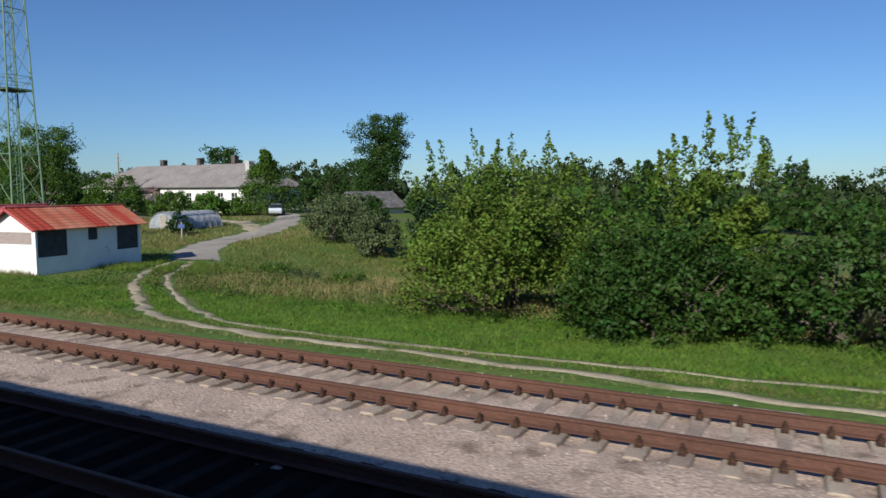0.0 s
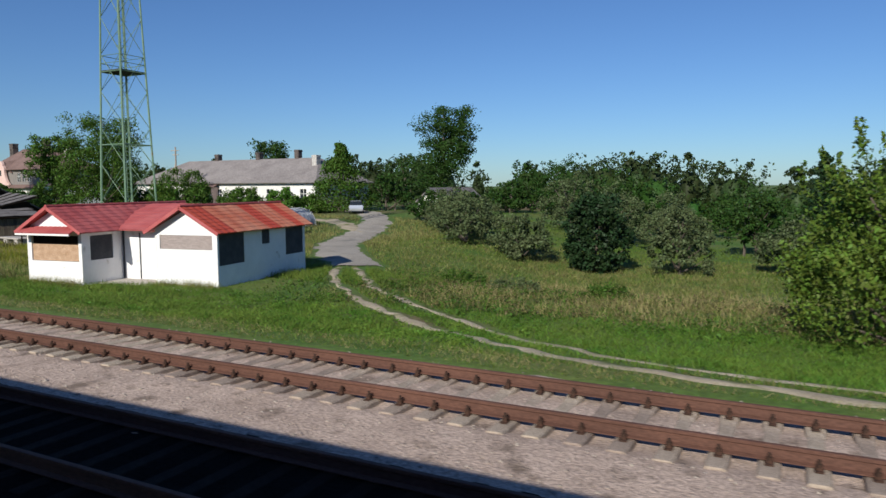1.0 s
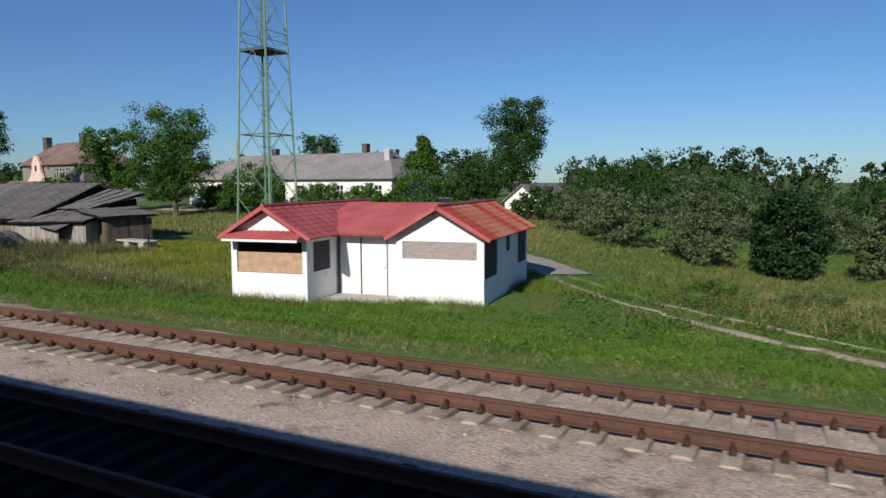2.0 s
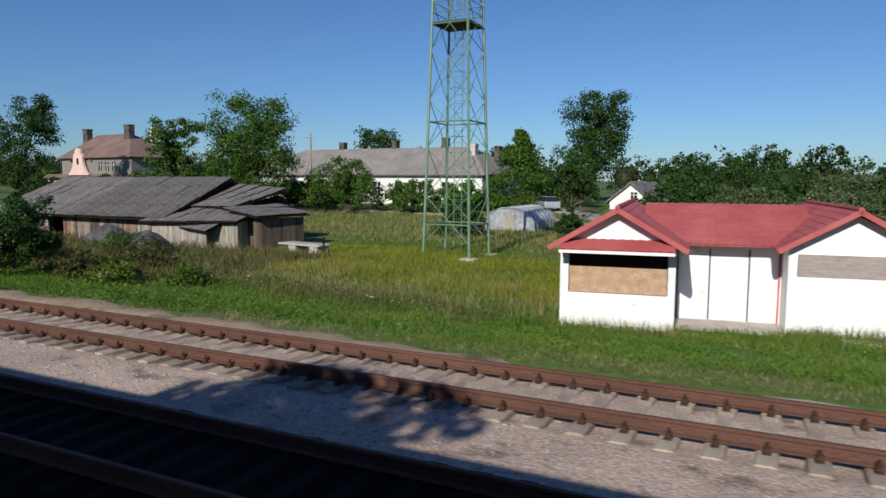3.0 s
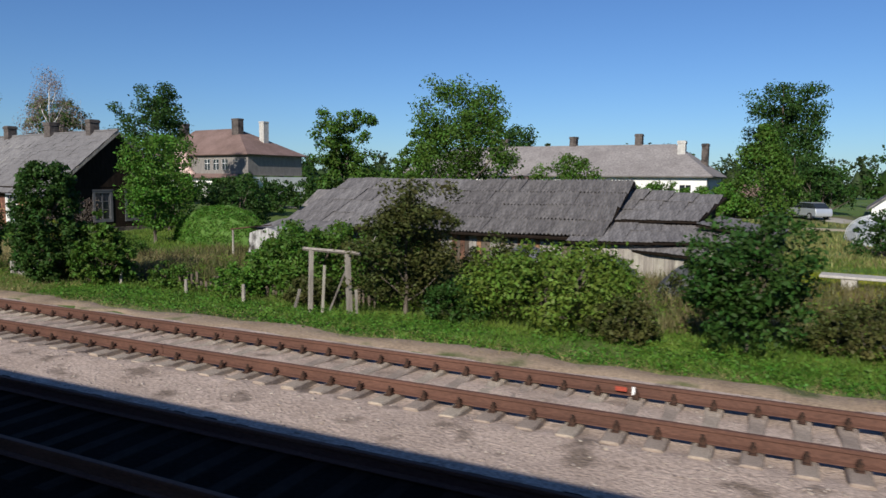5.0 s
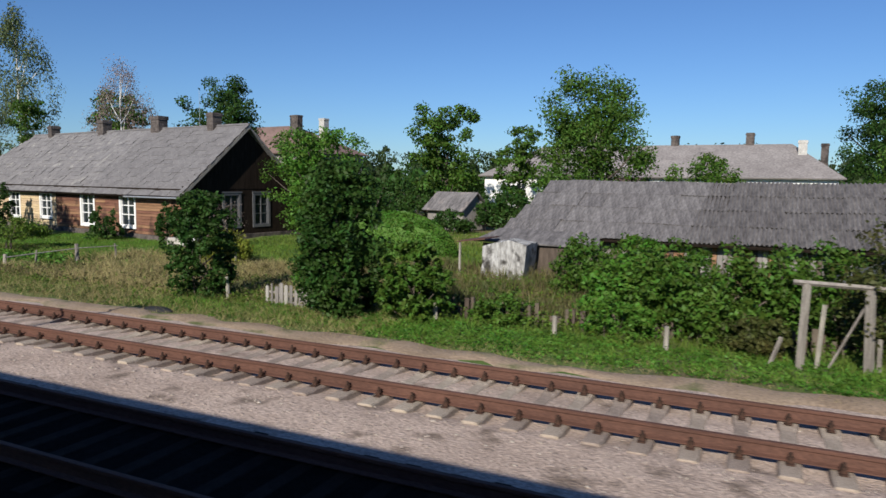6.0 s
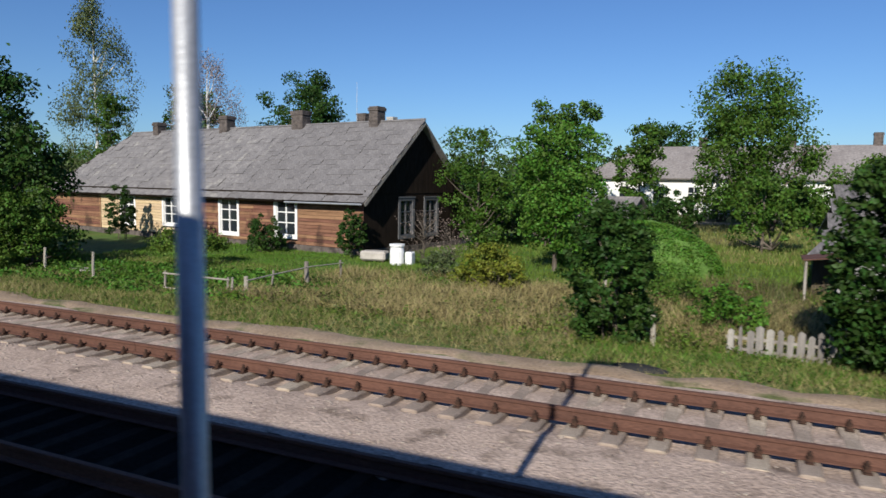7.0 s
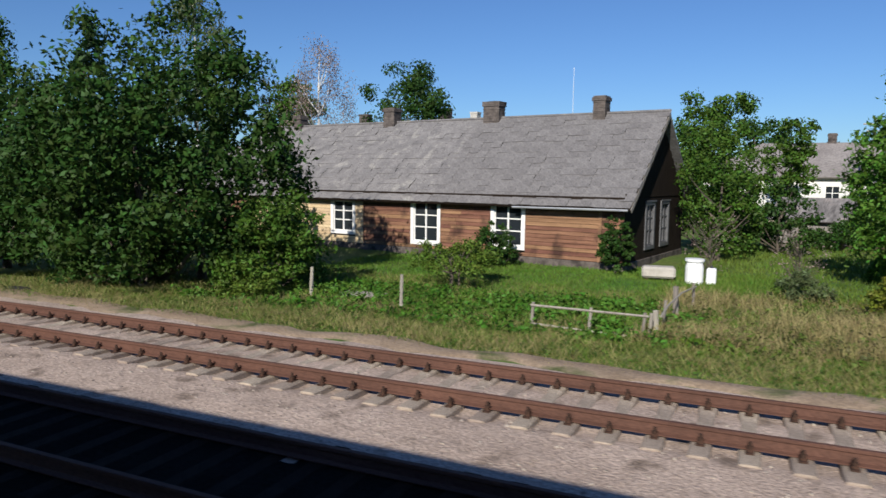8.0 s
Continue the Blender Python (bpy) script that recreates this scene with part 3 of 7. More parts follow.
def train_car(at):
    car = thing("train_car", "dark red passenger railway carriage standing beside the tracks", "train carriage", at, group="carriages of the train")
    sec = [(-2.95, 0.95), (-0.62, 0.95), (-0.50, 1.2), (-0.50, 4.2), (-0.56, 4.6), (-0.80, 4.86), (-1.2, 4.98), (-1.75, 5.03), (-2.35, 4.98), (-2.75, 4.86), (-3.0, 4.6), (-3.05, 4.2), (-3.05, 1.2)]
    bm = bmesh.new()
    prism(bm, [(0, y, z) for y, z in sec], (1, 0, 0), CAR_LEN - 0.5)
    part("body", bm, M_TRAIN, car)
    # Unseen filler of the full body section, so no sun passes between carriages
    bm = bmesh.new()
    prism(bm, [(CAR_LEN - 0.5, y * 0.998 - 0.004, z - 0.01) for y, z in sec], (1, 0, 0), 0.5)
    part("gap_filler", bm, M_RUBBER, car, "unseen filler that keeps sunlight out of the carriage gap")
    for k in range(9):
        bm = bmesh.new()
        box(bm, 1.6 + k * 2.3, 3.1 + k * 2.3, -0.515, -0.495, 2.2, 3.2, 0.004)
        part("window", bm, M_GLASS, car)
    for bogie in (3.2, CAR_LEN - 4.2):
        bm = bmesh.new()
        box(bm, bogie - 1.6, bogie + 1.6, -2.7, -0.9, 0.55, 0.93, 0.03)
        part("bogie", bm, M_RUBBER, car)
        for wx in (bogie - 1.2, bogie + 1.2):
            for wy in (-2.55, -1.0):
                bm = bmesh.new()
                tube(bm, [(wx, wy - 0.06, 0.68), (wx, wy + 0.06, 0.68)], [0.47, 0.47], 20)
                part("wheel", bm, M_CLIP, car)
    return car


first_car = train_car((12.0 - CAR_LEN, 0, 0))
for k in range(1, 6):
    copy_thing(first_car, pose(12.0 - CAR_LEN * (k + 1), 0, 0))
track(-2.58, 12.0, -132.0, "railway track on near-black wooden sleepers under the train", False, 24.0)

# ---- kiosk: two gabled blocks joined by a recessed middle ----
KZ, KTURN = -0.87, 8.0
kiosk = thing("kiosk", "closed white railway kiosk with red sheet-metal roof and boarded windows", "kiosk", (-39.9, 23.5, KZ), rz=KTURN)
K = (-39.9, 23.5, KZ)
AX0, AX1, AY0 = -44.79, -41.66, 19.95   # western block
BX0, BX1, BY0 = -38.68, -35.46, 21.12    # eastern block
MY0, KY1, EAVE, RIDGE = 22.32, 28.35, 1.64, 2.58
bm = bmesh.new()
wall(bm, (AX0, AY0), (1, 0), AX1 - AX0, KZ - 0.1, EAVE, 0.12, [(0.22, 2.95, 0.17, 1.32)])
part("front_wall", bm, M_WHITE, kiosk, at=K)
bm = bmesh.new()
wall(bm, (AX1, AY0 + 0.124), (0, 1), MY0 - AY0 - 0.127, KZ - 0.1, EAVE - 0.004, 0.12, [(0.35, 1.65, 0.2, 1.3)])
part("side_wall", bm, M_WHITE, kiosk, at=K)
bm = bmesh.new()
wall(bm, (AX0 + 0.12, AY0 + 0.124), (0, 1), KY1 - AY0 - 0.26, KZ - 0.1, EAVE - 0.004, 0.12, [(1.6, 3.0, 0.1, 1.3), (3.9, 4.6, 0.5, 1.3)])
part("side_wall", bm, M_WHITE, kiosk, at=K)
bm = bmesh.new()
wall(bm, (AX1, MY0), (1, 0), BX0 - AX1, KZ - 0.1, EAVE - 0.08, 0.12, [(1.0, 2.1, KZ + 0.05, 1.3)])
part("middle_wall", bm, M_WHITE, kiosk, at=K)
bm = bmesh.new()
wall(bm, (BX0, BY0), (1, 0), BX1 - BX0, KZ - 0.1, EAVE, 0.12, [(0.22, 2.97, 0.74, 1.36)])
part("front_wall", bm, M_WHITE, kiosk, at=K)
bm = bmesh.new()
wall(bm, (BX1, BY0 + 0.124), (0, 1), KY1 - BY0 - 0.248, KZ - 0.1, EAVE - 0.004, 0.12, [(0.0, 1.8, 0.05, 1.5), (3.2, 3.85, 0.75, 1.48), (5.25, 6.9, 0.05, 1.46)])
part("side_wall", bm, M_WHITE, kiosk, at=K)
bm = bmesh.new()
wall(bm, (BX0 + 0.12, BY0 + 0.124), (0, 1), MY0 - BY0 - 0.127, KZ - 0.1, EAVE - 0.004, 0.12)
part("side_wall", bm, M_WHITE, kiosk, at=K)
bm = bmesh.new()
wall(bm, (AX0, KY1 - 0.12), (1, 0), BX1 - AX0, KZ - 0.1, EAVE - 0.004, 0.12)
part("back_wall", bm, M_WHITE, kiosk, at=K)
for x0, x1, y0 in ((AX0, AX1, AY0), (BX0, BX1, BY0)):
    bm = bmesh.new()
    xm = (x0 + x1) / 2
    prism(bm, [(x0, y0 + 0.003, EAVE + 0.002), (x1, y0 + 0.003, EAVE + 0.002), (xm, y0 + 0.003, RIDGE - 0.13)], (0, 1, 0), 0.115)
    part("gable", bm, M_WHITE, kiosk, at=K)


def sheet(name, a, b, c, d, n, material, parent, at, rib=0.022, label=""):
    """Ribbed roofing sheet over the four corners a, b (low edge), c, d (high edge)."""
    a, b, c, d = map(Vector, (a, b, c, d))
    nrm = (b - a).cross(d - a).normalized()
    if nrm.z < 0:
        nrm = -nrm
    bm = bmesh.new()
    rows = 8
    grid = []
    for i in range(n * 4 + 1):
        f = i / (n * 4)
        w = (0.0, 0.55, 1.0, 0.55)[i % 4] * rib
        col = []
        for j in range(rows + 1):
            g = j / rows
            p = (a.lerp(b, f)).lerp(d.lerp(c, f), g)
            for k in ((0,) if j in (0, rows) else (0, 1)):
                col.append(bm.verts.new(p + nrm * (w + 0.012 * (k - 0.5))))
        grid.append(col)
    for u, v in zip(grid, grid[1:]):
        for j in range(len(u) - 1):
            bm.faces.new((u[j], v[j], v[j + 1], u[j + 1]))
    low = [bm.verts.new(p - nrm * 0.05) for p in (a, b, c, d)]
    bm.faces.new(low)
    edge = [(grid[0][0], grid[-1][0], low[1], low[0]), (grid[-1][0], grid[-1][-1], low[2], low[1]), (grid[-1][-1], grid[0][-1], low[3], low[2]), (grid[0][-1], grid[0][0], low[0], low[3])]
    for e in edge:
        bm.faces.new(e)
    bmesh.ops.recalc_face_normals(bm, faces=bm.faces)
    return part(name, bm, material, parent, label, at=at)


OV = 0.36
for x0, x1, y0 in ((AX0, AX1, AY0), (BX0, BX1, BY0)):
    xm, f, e = (x0 + x1) / 2, y0 - 0.35, 0.23
    for side, xe in ((-1, x0 - OV), (1, x1 + OV)):
        faded = x0 == BX0 and side == 1
        if not faded:
            sheet("roof_sheet", (xe, f, EAVE - e + 0.08), (xe, KY1 + 0.3, EAVE - e + 0.08), (xm, KY1 + 0.3, RIDGE + 0.03), (xm, f, RIDGE + 0.03), 14, M_REDROOF, kiosk, K)
        else:
            cuts = [f, f + 1.3, f + 3.9, f + 4.9, f + 6.3, f + 7.0, KY1 + 0.3]
            for i, (p, r) in enumerate(zip(cuts, cuts[1:])):
                sheet("roof_sheet", (xe, p, EAVE - e + 0.08), (xe, r, EAVE - e + 0.08), (xm, r, RIDGE + 0.03), (xm, p, RIDGE + 0.03), 3, M_FADEDROOF if i % 2 else M_REDPANEL, kiosk, K)
        bm = bmesh.new()
        slab(bm, [(xe, f - 0.03, EAVE - e + 0.1), (xe, f - 0.006, EAVE - e + 0.1), (xm, f - 0.006, RIDGE + 0.06), (xm, f - 0.03, RIDGE + 0.06)], 0.14)
        part("barge_board", bm, M_REDROOF, kiosk, at=K)
    bm = bmesh.new()
    tube(bm, [(xm, f, RIDGE + 0.05), (xm, KY1 + 0.3, RIDGE + 0.05)], [0.07, 0.07], 6)
    part("ridge_cap", bm, M_REDROOF, kiosk, at=K)
sheet("roof_sheet", (AX1 - 1.0, MY0 - 0.6, EAVE - 0.13), (BX0 + 1.0, MY0 - 0.6, EAVE - 0.13), (BX0 + 1.0, 25.4, RIDGE + 0.02), (AX1 - 1.0, 25.4, RIDGE + 0.02), 20, M_REDROOF, kiosk, K)
sheet("roof_sheet", (AX1 - 1.0, KY1 + 0.3, EAVE - 0.12), (BX0 + 1.0, KY1 + 0.3, EAVE - 0.12), (BX0 + 1.0, 25.4, RIDGE + 0.02), (AX1 - 1.0, 25.4, RIDGE + 0.02), 20, M_REDROOF, kiosk, K)
sheet("awning", (AX0 + 0.02, AY0 - 0.62, 1.47), (AX1 - 0.02, AY0 - 0.62, 1.47), (AX1 - 0.02, AY0 - 0.01, 1.72), (AX0 + 0.02, AY0 - 0.01, 1.72), 12, M_REDROOF, kiosk, K)
bm = bmesh.new()
box(bm, AX0 + 0.02, AX1 - 0.02, AY0 - 0.64, AY0 - 0.61, 1.36, 1.44)
part("awning_board", bm, M_CASING, kiosk, at=K)
bm = bmesh.new()
box(bm, AX0 + 0.24, AX1 - 0.2, AY0 + 0.05, AY0 + 0.08, 0.19, 0.92)
part("window_board", bm, M_OSB, kiosk, "orange-brown chipboard panel closing the counter window", at=K)
# Near-black panel filling the recess above the chipboard
bm = bmesh.new()
box(bm, AX0 + 0.24, AX1 - 0.2, AY0 + 0.09, AY0 + 0.11, 0.925, 1.31)
part("window_board", bm, M_DARKWOOD, kiosk, "near-black panel in the recess above the counter board", at=K)
bm = bmesh.new()
box(bm, BX0 + 0.24, BX1 - 0.27, BY0 + 0.02, BY0 + 0.06, 0.75, 1.35)
part("window_board", bm, M_PLY, kiosk, "grey weathered plywood closing the window", at=K)
for y0, y1, z0, z1 in ((BY0 + 0.13, BY0 + 1.92, 0.06, 1.49), (BY0 + 3.33, BY0 + 3.96, 0.76, 1.47), (BY0 + 5.38, BY0 + 7.01, 0.06, 1.45)):
    bm = bmesh.new()
    box(bm, BX1 - 0.06, BX1 - 0.02, y0, y1, z0, z1)
    part("window_board", bm, M_DARKBOARD, kiosk, "dark boarded window", at=K)
for x in (AX1 - 0.05, AX0 + 0.03):
    bm = bmesh.new()
    box(bm, x - 0.02, x + 0.02, AY0 + (0.48 if x > AX0 + 1 else 1.73), AY0 + (1.76 if x > AX0 + 1 else 3.12), 0.12, 1.3)
    part("window_board", bm, M_DARKBOARD, kiosk, "dark boarded window", at=K)
bm = bmesh.new()
box(bm, AX1 + 1.02, AX1 + 2.08, MY0 + 0.03, MY0 + 0.08, KZ + 0.06, 1.29)
kdoor = part("door", bm, M_WHITE, kiosk, "plain white door", at=K)
bm = bmesh.new()
for x in (AX1 + 0.98, AX1 + 2.08):
    box(bm, x, x + 0.045, MY0 - 0.02, MY0 + 0.025, KZ + 0.05, 1.33)
part("door_trim", bm, M_DARKBOARD, kdoor, "black rubber strip round the door", at=K)
bm = bmesh.new()
tube(bm, [(AX1 + 2.0, MY0 - 0.03, 0.15), (AX1 + 2.0, MY0 - 0.03, 0.29)], [0.012, 0.012], 6)
part("door_handle", bm, M_STEEL, kdoor, at=K)
for x, y in ((AX0 - 0.012, AY0 - 0.012), (AX1 - 0.05, AY0 - 0.012), (BX0 - 0.012, BY0 - 0.012), (BX1 - 0.05, BY0 - 0.012)):
    bm = bmesh.new()
    box(bm, x, x + 0.062, y, y + 0.062, KZ - 0.1, EAVE - 0.02)
    part("corner_strip", bm, M_CASING, kiosk, at=K)
for x in (AX1 + 0.06, BX0 - 0.09):
    bm = bmesh.new()
    box(bm, x, x + 0.05, MY0 - 0.07, MY0 - 0.005, KZ - 0.05, EAVE - 0.2)
    part("downpipe", bm, M_DARKBOARD if x < -40 else M_REDROOF, kiosk, at=K)
bm = bmesh.new()
box(bm, AX1 + 0.05, BX0 - 0.02, 20.7, MY0 - 0.01, KZ - 0.12, KZ + 0.04, 0.02)
step = part("door_step", bm, M_CONCRETE, kiosk, "low grey concrete step before the door", at=K)
slab_k = thing("concrete_slab", "sunken grey concrete slab in the grass before the kiosk", "slab", (-36.2, 20.8, KZ - 0.03))
bm = bmesh.new()
box(bm, -0.8, 0.7, -0.4, 0.45, -0.05, 0.05, 0.02)
part("slab", bm, M_CONCRETE, slab_k)

# ---- lattice tower ----
TZ = -0.24
tower = thing("lattice_tower", "tall green-painted steel lattice mast with ladder and platform", "tower", (-53.64, 32.25, TZ))
HALF0, HALF1, TOP = 1.27, 0.56, 27.0


def half_at(h):
    return HALF0 + (HALF1 - HALF0) * h / TOP


def corner(i, h):
    r = half_at(h)
    return Vector(((-r, -r, h), (r, -r, h), (r, r, h), (-r, r, h))[i % 4])


for i in range(4):
    bm = bmesh.new()
    tube(bm, [corner(i, -0.3), corner(i, TOP)], [0.075, 0.055], 6)
    part("leg", bm, M_TOWER, tower)
    bm = bmesh.new()
    c = corner(i, 0.0)
    box(bm, c.x - 0.4, c.x + 0.4, c.y - 0.36, c.y + 0.36, -0.5, -0.24, 0.03)
    part("footing", bm, M_CONCRETE, tower, "pale concrete footing")
levels = [0.41 + 2.4 * k for k in range(12)]
for a, b in zip(levels, levels[1:]):
    for i in range(4):
        for p, r in ((corner(i, a), corner(i + 1, b)), (corner(i + 1, a), corner(i, b))):
            bm = bmesh.new()
            bar(bm, p, r, 0.03)
            part("brace", bm, M_TOWER, tower)
for h in (1.36, 6.5, 11.27, 17.2, 22.4):
    for i in range(4):
        bm = bmesh.new()
        bar(bm, corner(i, h), corner(i + 1, h), 0.055)
        part("girder", bm, M_TOWER, tower)
for h in (11.27, 22.4):
    r = half_at(h) + 0.02
    for k in range(9):
        x = -r + (2 * r - 0.22) * k / 8
        bm = bmesh.new()
        box(bm, x, x + 0.2, -r, r, h + 0.04, h + 0.09)
        part("plank", bm, M_DARKBOARD, tower, "dark platform plank")
    for hh in (0.55, 1.05):
        for i in range(4):
            bm = bmesh.new()
            bar(bm, corner(i, h + hh), corner(i + 1, h + hh), 0.03)
            part("railing", bm, M_TOWER, tower)
bm = bmesh.new()
for x in (-0.22, 0.22):
    tube(bm, [(x, 0.1, 0.2), (x, 0.1, TOP)], [0.022, 0.022], 5)
for k in range(88):
    bar(bm, (-0.22, 0.1, 0.4 + 0.3 * k), (0.22, 0.1, 0.4 + 0.3 * k), 0.012)
part("ladder", bm, M_TOWER, tower)
for k in range(30):
    h = 2.6 + 0.8 * k
    bm = bmesh.new()
    ring = [(0.36 * math.cos(t), 0.1 - 0.05 - 0.36 * math.sin(t) * 1.3, h) for t in np.linspace(-0.3, math.pi + 0.3, 10)]
    tube(bm, ring, [0.013] * 10, 4)
    part("cage_hoop", bm, M_TOWER, tower)

# ---- timber house by the line ----
HA = 9.5
HL, HD, HW, HR = 30.0, 9.0, 3.1, 7.02
house = thing("timber_house", "long single-storey timber house with grey slate roof and white windows", "house", (-106.0, 29.4, -0.42), rz=-HA)
HOLES = [(4.75, 6.25, 0.75, 2.62), (9.4, 10.9, 0.66, 2.64), (14.9, 16.35, 0.92, 2.56), (19.5, 20.95, 0.8, 2.56)]
bm = bmesh.new()
wall(bm, (-HL, 0.0), (1, 0), HL, 0.32, HW, 0.2, [(HL - b, HL - a, c, d) for a, b, c, d in HOLES])
part("front_wall", bm, M_DARKWOOD, house)
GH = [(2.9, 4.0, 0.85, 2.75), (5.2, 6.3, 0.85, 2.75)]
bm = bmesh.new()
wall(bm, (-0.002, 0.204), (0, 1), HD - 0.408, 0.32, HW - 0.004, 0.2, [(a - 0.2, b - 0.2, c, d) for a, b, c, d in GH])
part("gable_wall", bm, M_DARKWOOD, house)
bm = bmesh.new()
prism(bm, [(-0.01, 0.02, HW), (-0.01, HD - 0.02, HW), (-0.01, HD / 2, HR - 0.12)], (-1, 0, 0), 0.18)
part("gable", bm, M_DARKWOOD, house, "near-black boarded gable")
bm = bmesh.new()
wall(bm, (-HL, HD - 0.2), (1, 0), HL, 0.32, HW, 0.2)
part("back_wall", bm, M_DARKWOOD, house)
bm = bmesh.new()
wall(bm, (-HL + 0.2, 0.204), (0, 1), HD - 0.408, 0.32, HW - 0.004, 0.2)
part("gable_wall", bm, M_DARKWOOD, house)
bm = bmesh.new()
box(bm, -HL - 0.05, 0.05, -0.06, HD + 0.05, -0.25, 0.318, 0.02)
part("plinth", bm, M_BRICK, house, "dark stone plinth")
# Added dark strip at the wall head, thickening the shadow of the eaves
bm = bmesh.new()
box(bm, -HL - 0.02, 0.02, -0.16, -0.045, HW - 0.26, HW + 0.02, 0.01)
part("eaves_shade_strip", bm, M_DARKWOOD, house, "dark strip on the wall that draws the eaves' shadow")


def house_window(x0, x1, z0, z1, place, turn, paint):
    """White casing with a moulded head, sash bars and glass."""
    w, h = x1 - x0, z1 - z0
    bm = bmesh.new()
    t = 0.15
    for a, b, c, d in ((-t, 0.02, -t, h + t), (w - 0.02, w + t, -t, h + t), (0.02, w - 0.02, h - 0.02, h + t), (0.02, w - 0.02, -t, 0.02)):
        box(bm, a, b, -0.05, 0.1, c, d)
    box(bm, -t - 0.05, w + t + 0.05, -0.08, -0.052, h + t - 0.03, h + t + 0.05)
    casing = part("window", bm, paint, house, "white-painted wooden window")
    casing.location, casing.rotation_euler = place, (0, 0, turn)
    bm = bmesh.new()
    s = 0.055
    for a, b, c, d in ((0.025, 0.025 + s, 0.03, h - 0.03), (w - 0.025 - s, w - 0.025, 0.03, h - 0.03), (w / 2 - s * 0.7, w / 2 + s * 0.7, 0.03, h - 0.03)):
        box(bm, a, b, 0.02, 0.07, c, d)
    for f in (0.012, 0.36, 0.66, 0.965):
        for a, b in ((0.08, w / 2 - 0.04), (w / 2 + 0.04, w - 0.08)):
            box(bm, a, b, 0.025, 0.065, h * f, h * f + s)
    part("sash", bm, paint, casing)
    bm = bmesh.new()
    box(bm, 0.03, w - 0.03, 0.072, 0.078, 0.03, h - 0.03)
    part("pane", bm, M_GLASS, casing)
    if w > 1.2:
        for a, b in ((0.1, w / 2 - 0.25), (w / 2 + 0.25, w - 0.1)):
            bm = bmesh.new()
            n = 7
            pts = [(a + (b - a) * k / n, 0.16 + 0.025 * math.cos(k * 2.4)) for k in range(n + 1)]
            for (xa, ya), (xb, yb) in zip(pts, pts[1:]):
                vs = [bm.verts.new(p) for p in ((xa, ya, 0.1), (xb, yb, 0.1), (xb, yb, h * 0.62), (xa, ya, h * 0.62))]
                bm.faces.new(vs)
            part("curtain", bm, M_CASING, casing, "white net curtain")


for a, b, c, d in HOLES:
    house_window(-b, -a, c, d, (-b, 0.0, c), 0.0, M_CASING)
# The gable windows get the dimmed paint that imitates their shade
for a, b, c, d in GH:
    house_window(a, b, c, d, (0.0, a, c), math.pi / 2, M_SHADEDPAINT)

# Boards of the front, each cut round the windows
hr = random.Random(5)
row_h = 0.178
z = 0.33
while z + row_h < HW + 0.02:
    stops = [0.0, HL]
    for a, b, c, d in HOLES:
        if z + row_h > c - 0.15 and z < d + 0.15:
            stops += [a - 0.155, b + 0.155]
    stops.sort()
    for s0, s1 in zip(stops[::2], stops[1::2]):
        cuts = [s0]
        for c in (0.95, 14.2, 23.4, hr.uniform(7.0, 8.8), hr.uniform(26, 28)):
            if s0 + 0.3 < c < s1 - 0.3:
                cuts.append(c)
        cuts = sorted(cuts) + [s1]
        for a, b in zip(cuts, cuts[1:]):
            m = (a + b) / 2
            bm = bmesh.new()
            d = hr.uniform(-0.006, 0.006)
            box(bm, -b + 0.006, -a - 0.006, -0.034 + d, -0.002, z + 0.008, z + row_h - 0.006, 0.006)
            part("plank", bm, M_CREAMPLANK if 14.2 <= m <= 23.4 else M_BROWNPLANK, house)
    z += row_h
for s in (0.0, 0.95, 23.4, HL - 0.16):
    bm = bmesh.new()
    box(bm, -s - 0.16, -s - 0.002, -0.062, -0.036, 0.325, HW - 0.02, 0.004)
    part("corner_board", bm, M_BROWNPLANK, house)
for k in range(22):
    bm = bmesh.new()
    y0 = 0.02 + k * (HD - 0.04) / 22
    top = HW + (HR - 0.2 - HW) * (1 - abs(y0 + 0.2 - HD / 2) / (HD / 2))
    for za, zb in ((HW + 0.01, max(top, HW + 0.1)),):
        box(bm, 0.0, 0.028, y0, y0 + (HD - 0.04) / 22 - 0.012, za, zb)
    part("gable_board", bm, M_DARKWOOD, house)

# Roof: a body under separate slates
RE, RG = 0.5, 0.42
slope_y, slope_z = HD / 2 + RE, (HR - HW) * (HD / 2 + RE) / (HD / 2)
eave_z = HR - slope_z
hip = 3.4
bm = bmesh.new()
slab(bm, [(RG, -RE, eave_z - 0.02), (RG, HD / 2, HR - 0.02), (-HL + hip, HD / 2, HR - 0.02), (-HL - 0.45, -RE, eave_z - 0.02)], 0.09)
part("roof_deck", bm, M_DARKWOOD, house)
bm = bmesh.new()
slab(bm, [(RG, HD + RE, eave_z), (RG, HD / 2, HR), (-HL + hip, HD / 2, HR), (-HL - 0.45, HD + RE, eave_z)], 0.1)
part("roof", bm, M_SLATE, house)
bm = bmesh.new()
vs = [bm.verts.new(p) for p in ((-HL - 0.46, -RE, eave_z), (-HL - 0.46, HD + RE, eave_z), (-HL + hip - 0.01, HD / 2, HR))]
bm.faces.new(vs)
ex = bmesh.ops.extrude_face_region(bm, geom=list(bm.faces))
bmesh.ops.translate(bm, verts=[v for v in ex["geom"] if isinstance(v, bmesh.types.BMVert)], vec=(0.04, 0, -0.06))
bmesh.ops.recalc_face_normals(bm, faces=bm.faces)
part("roof", bm, M_SLATE, house)


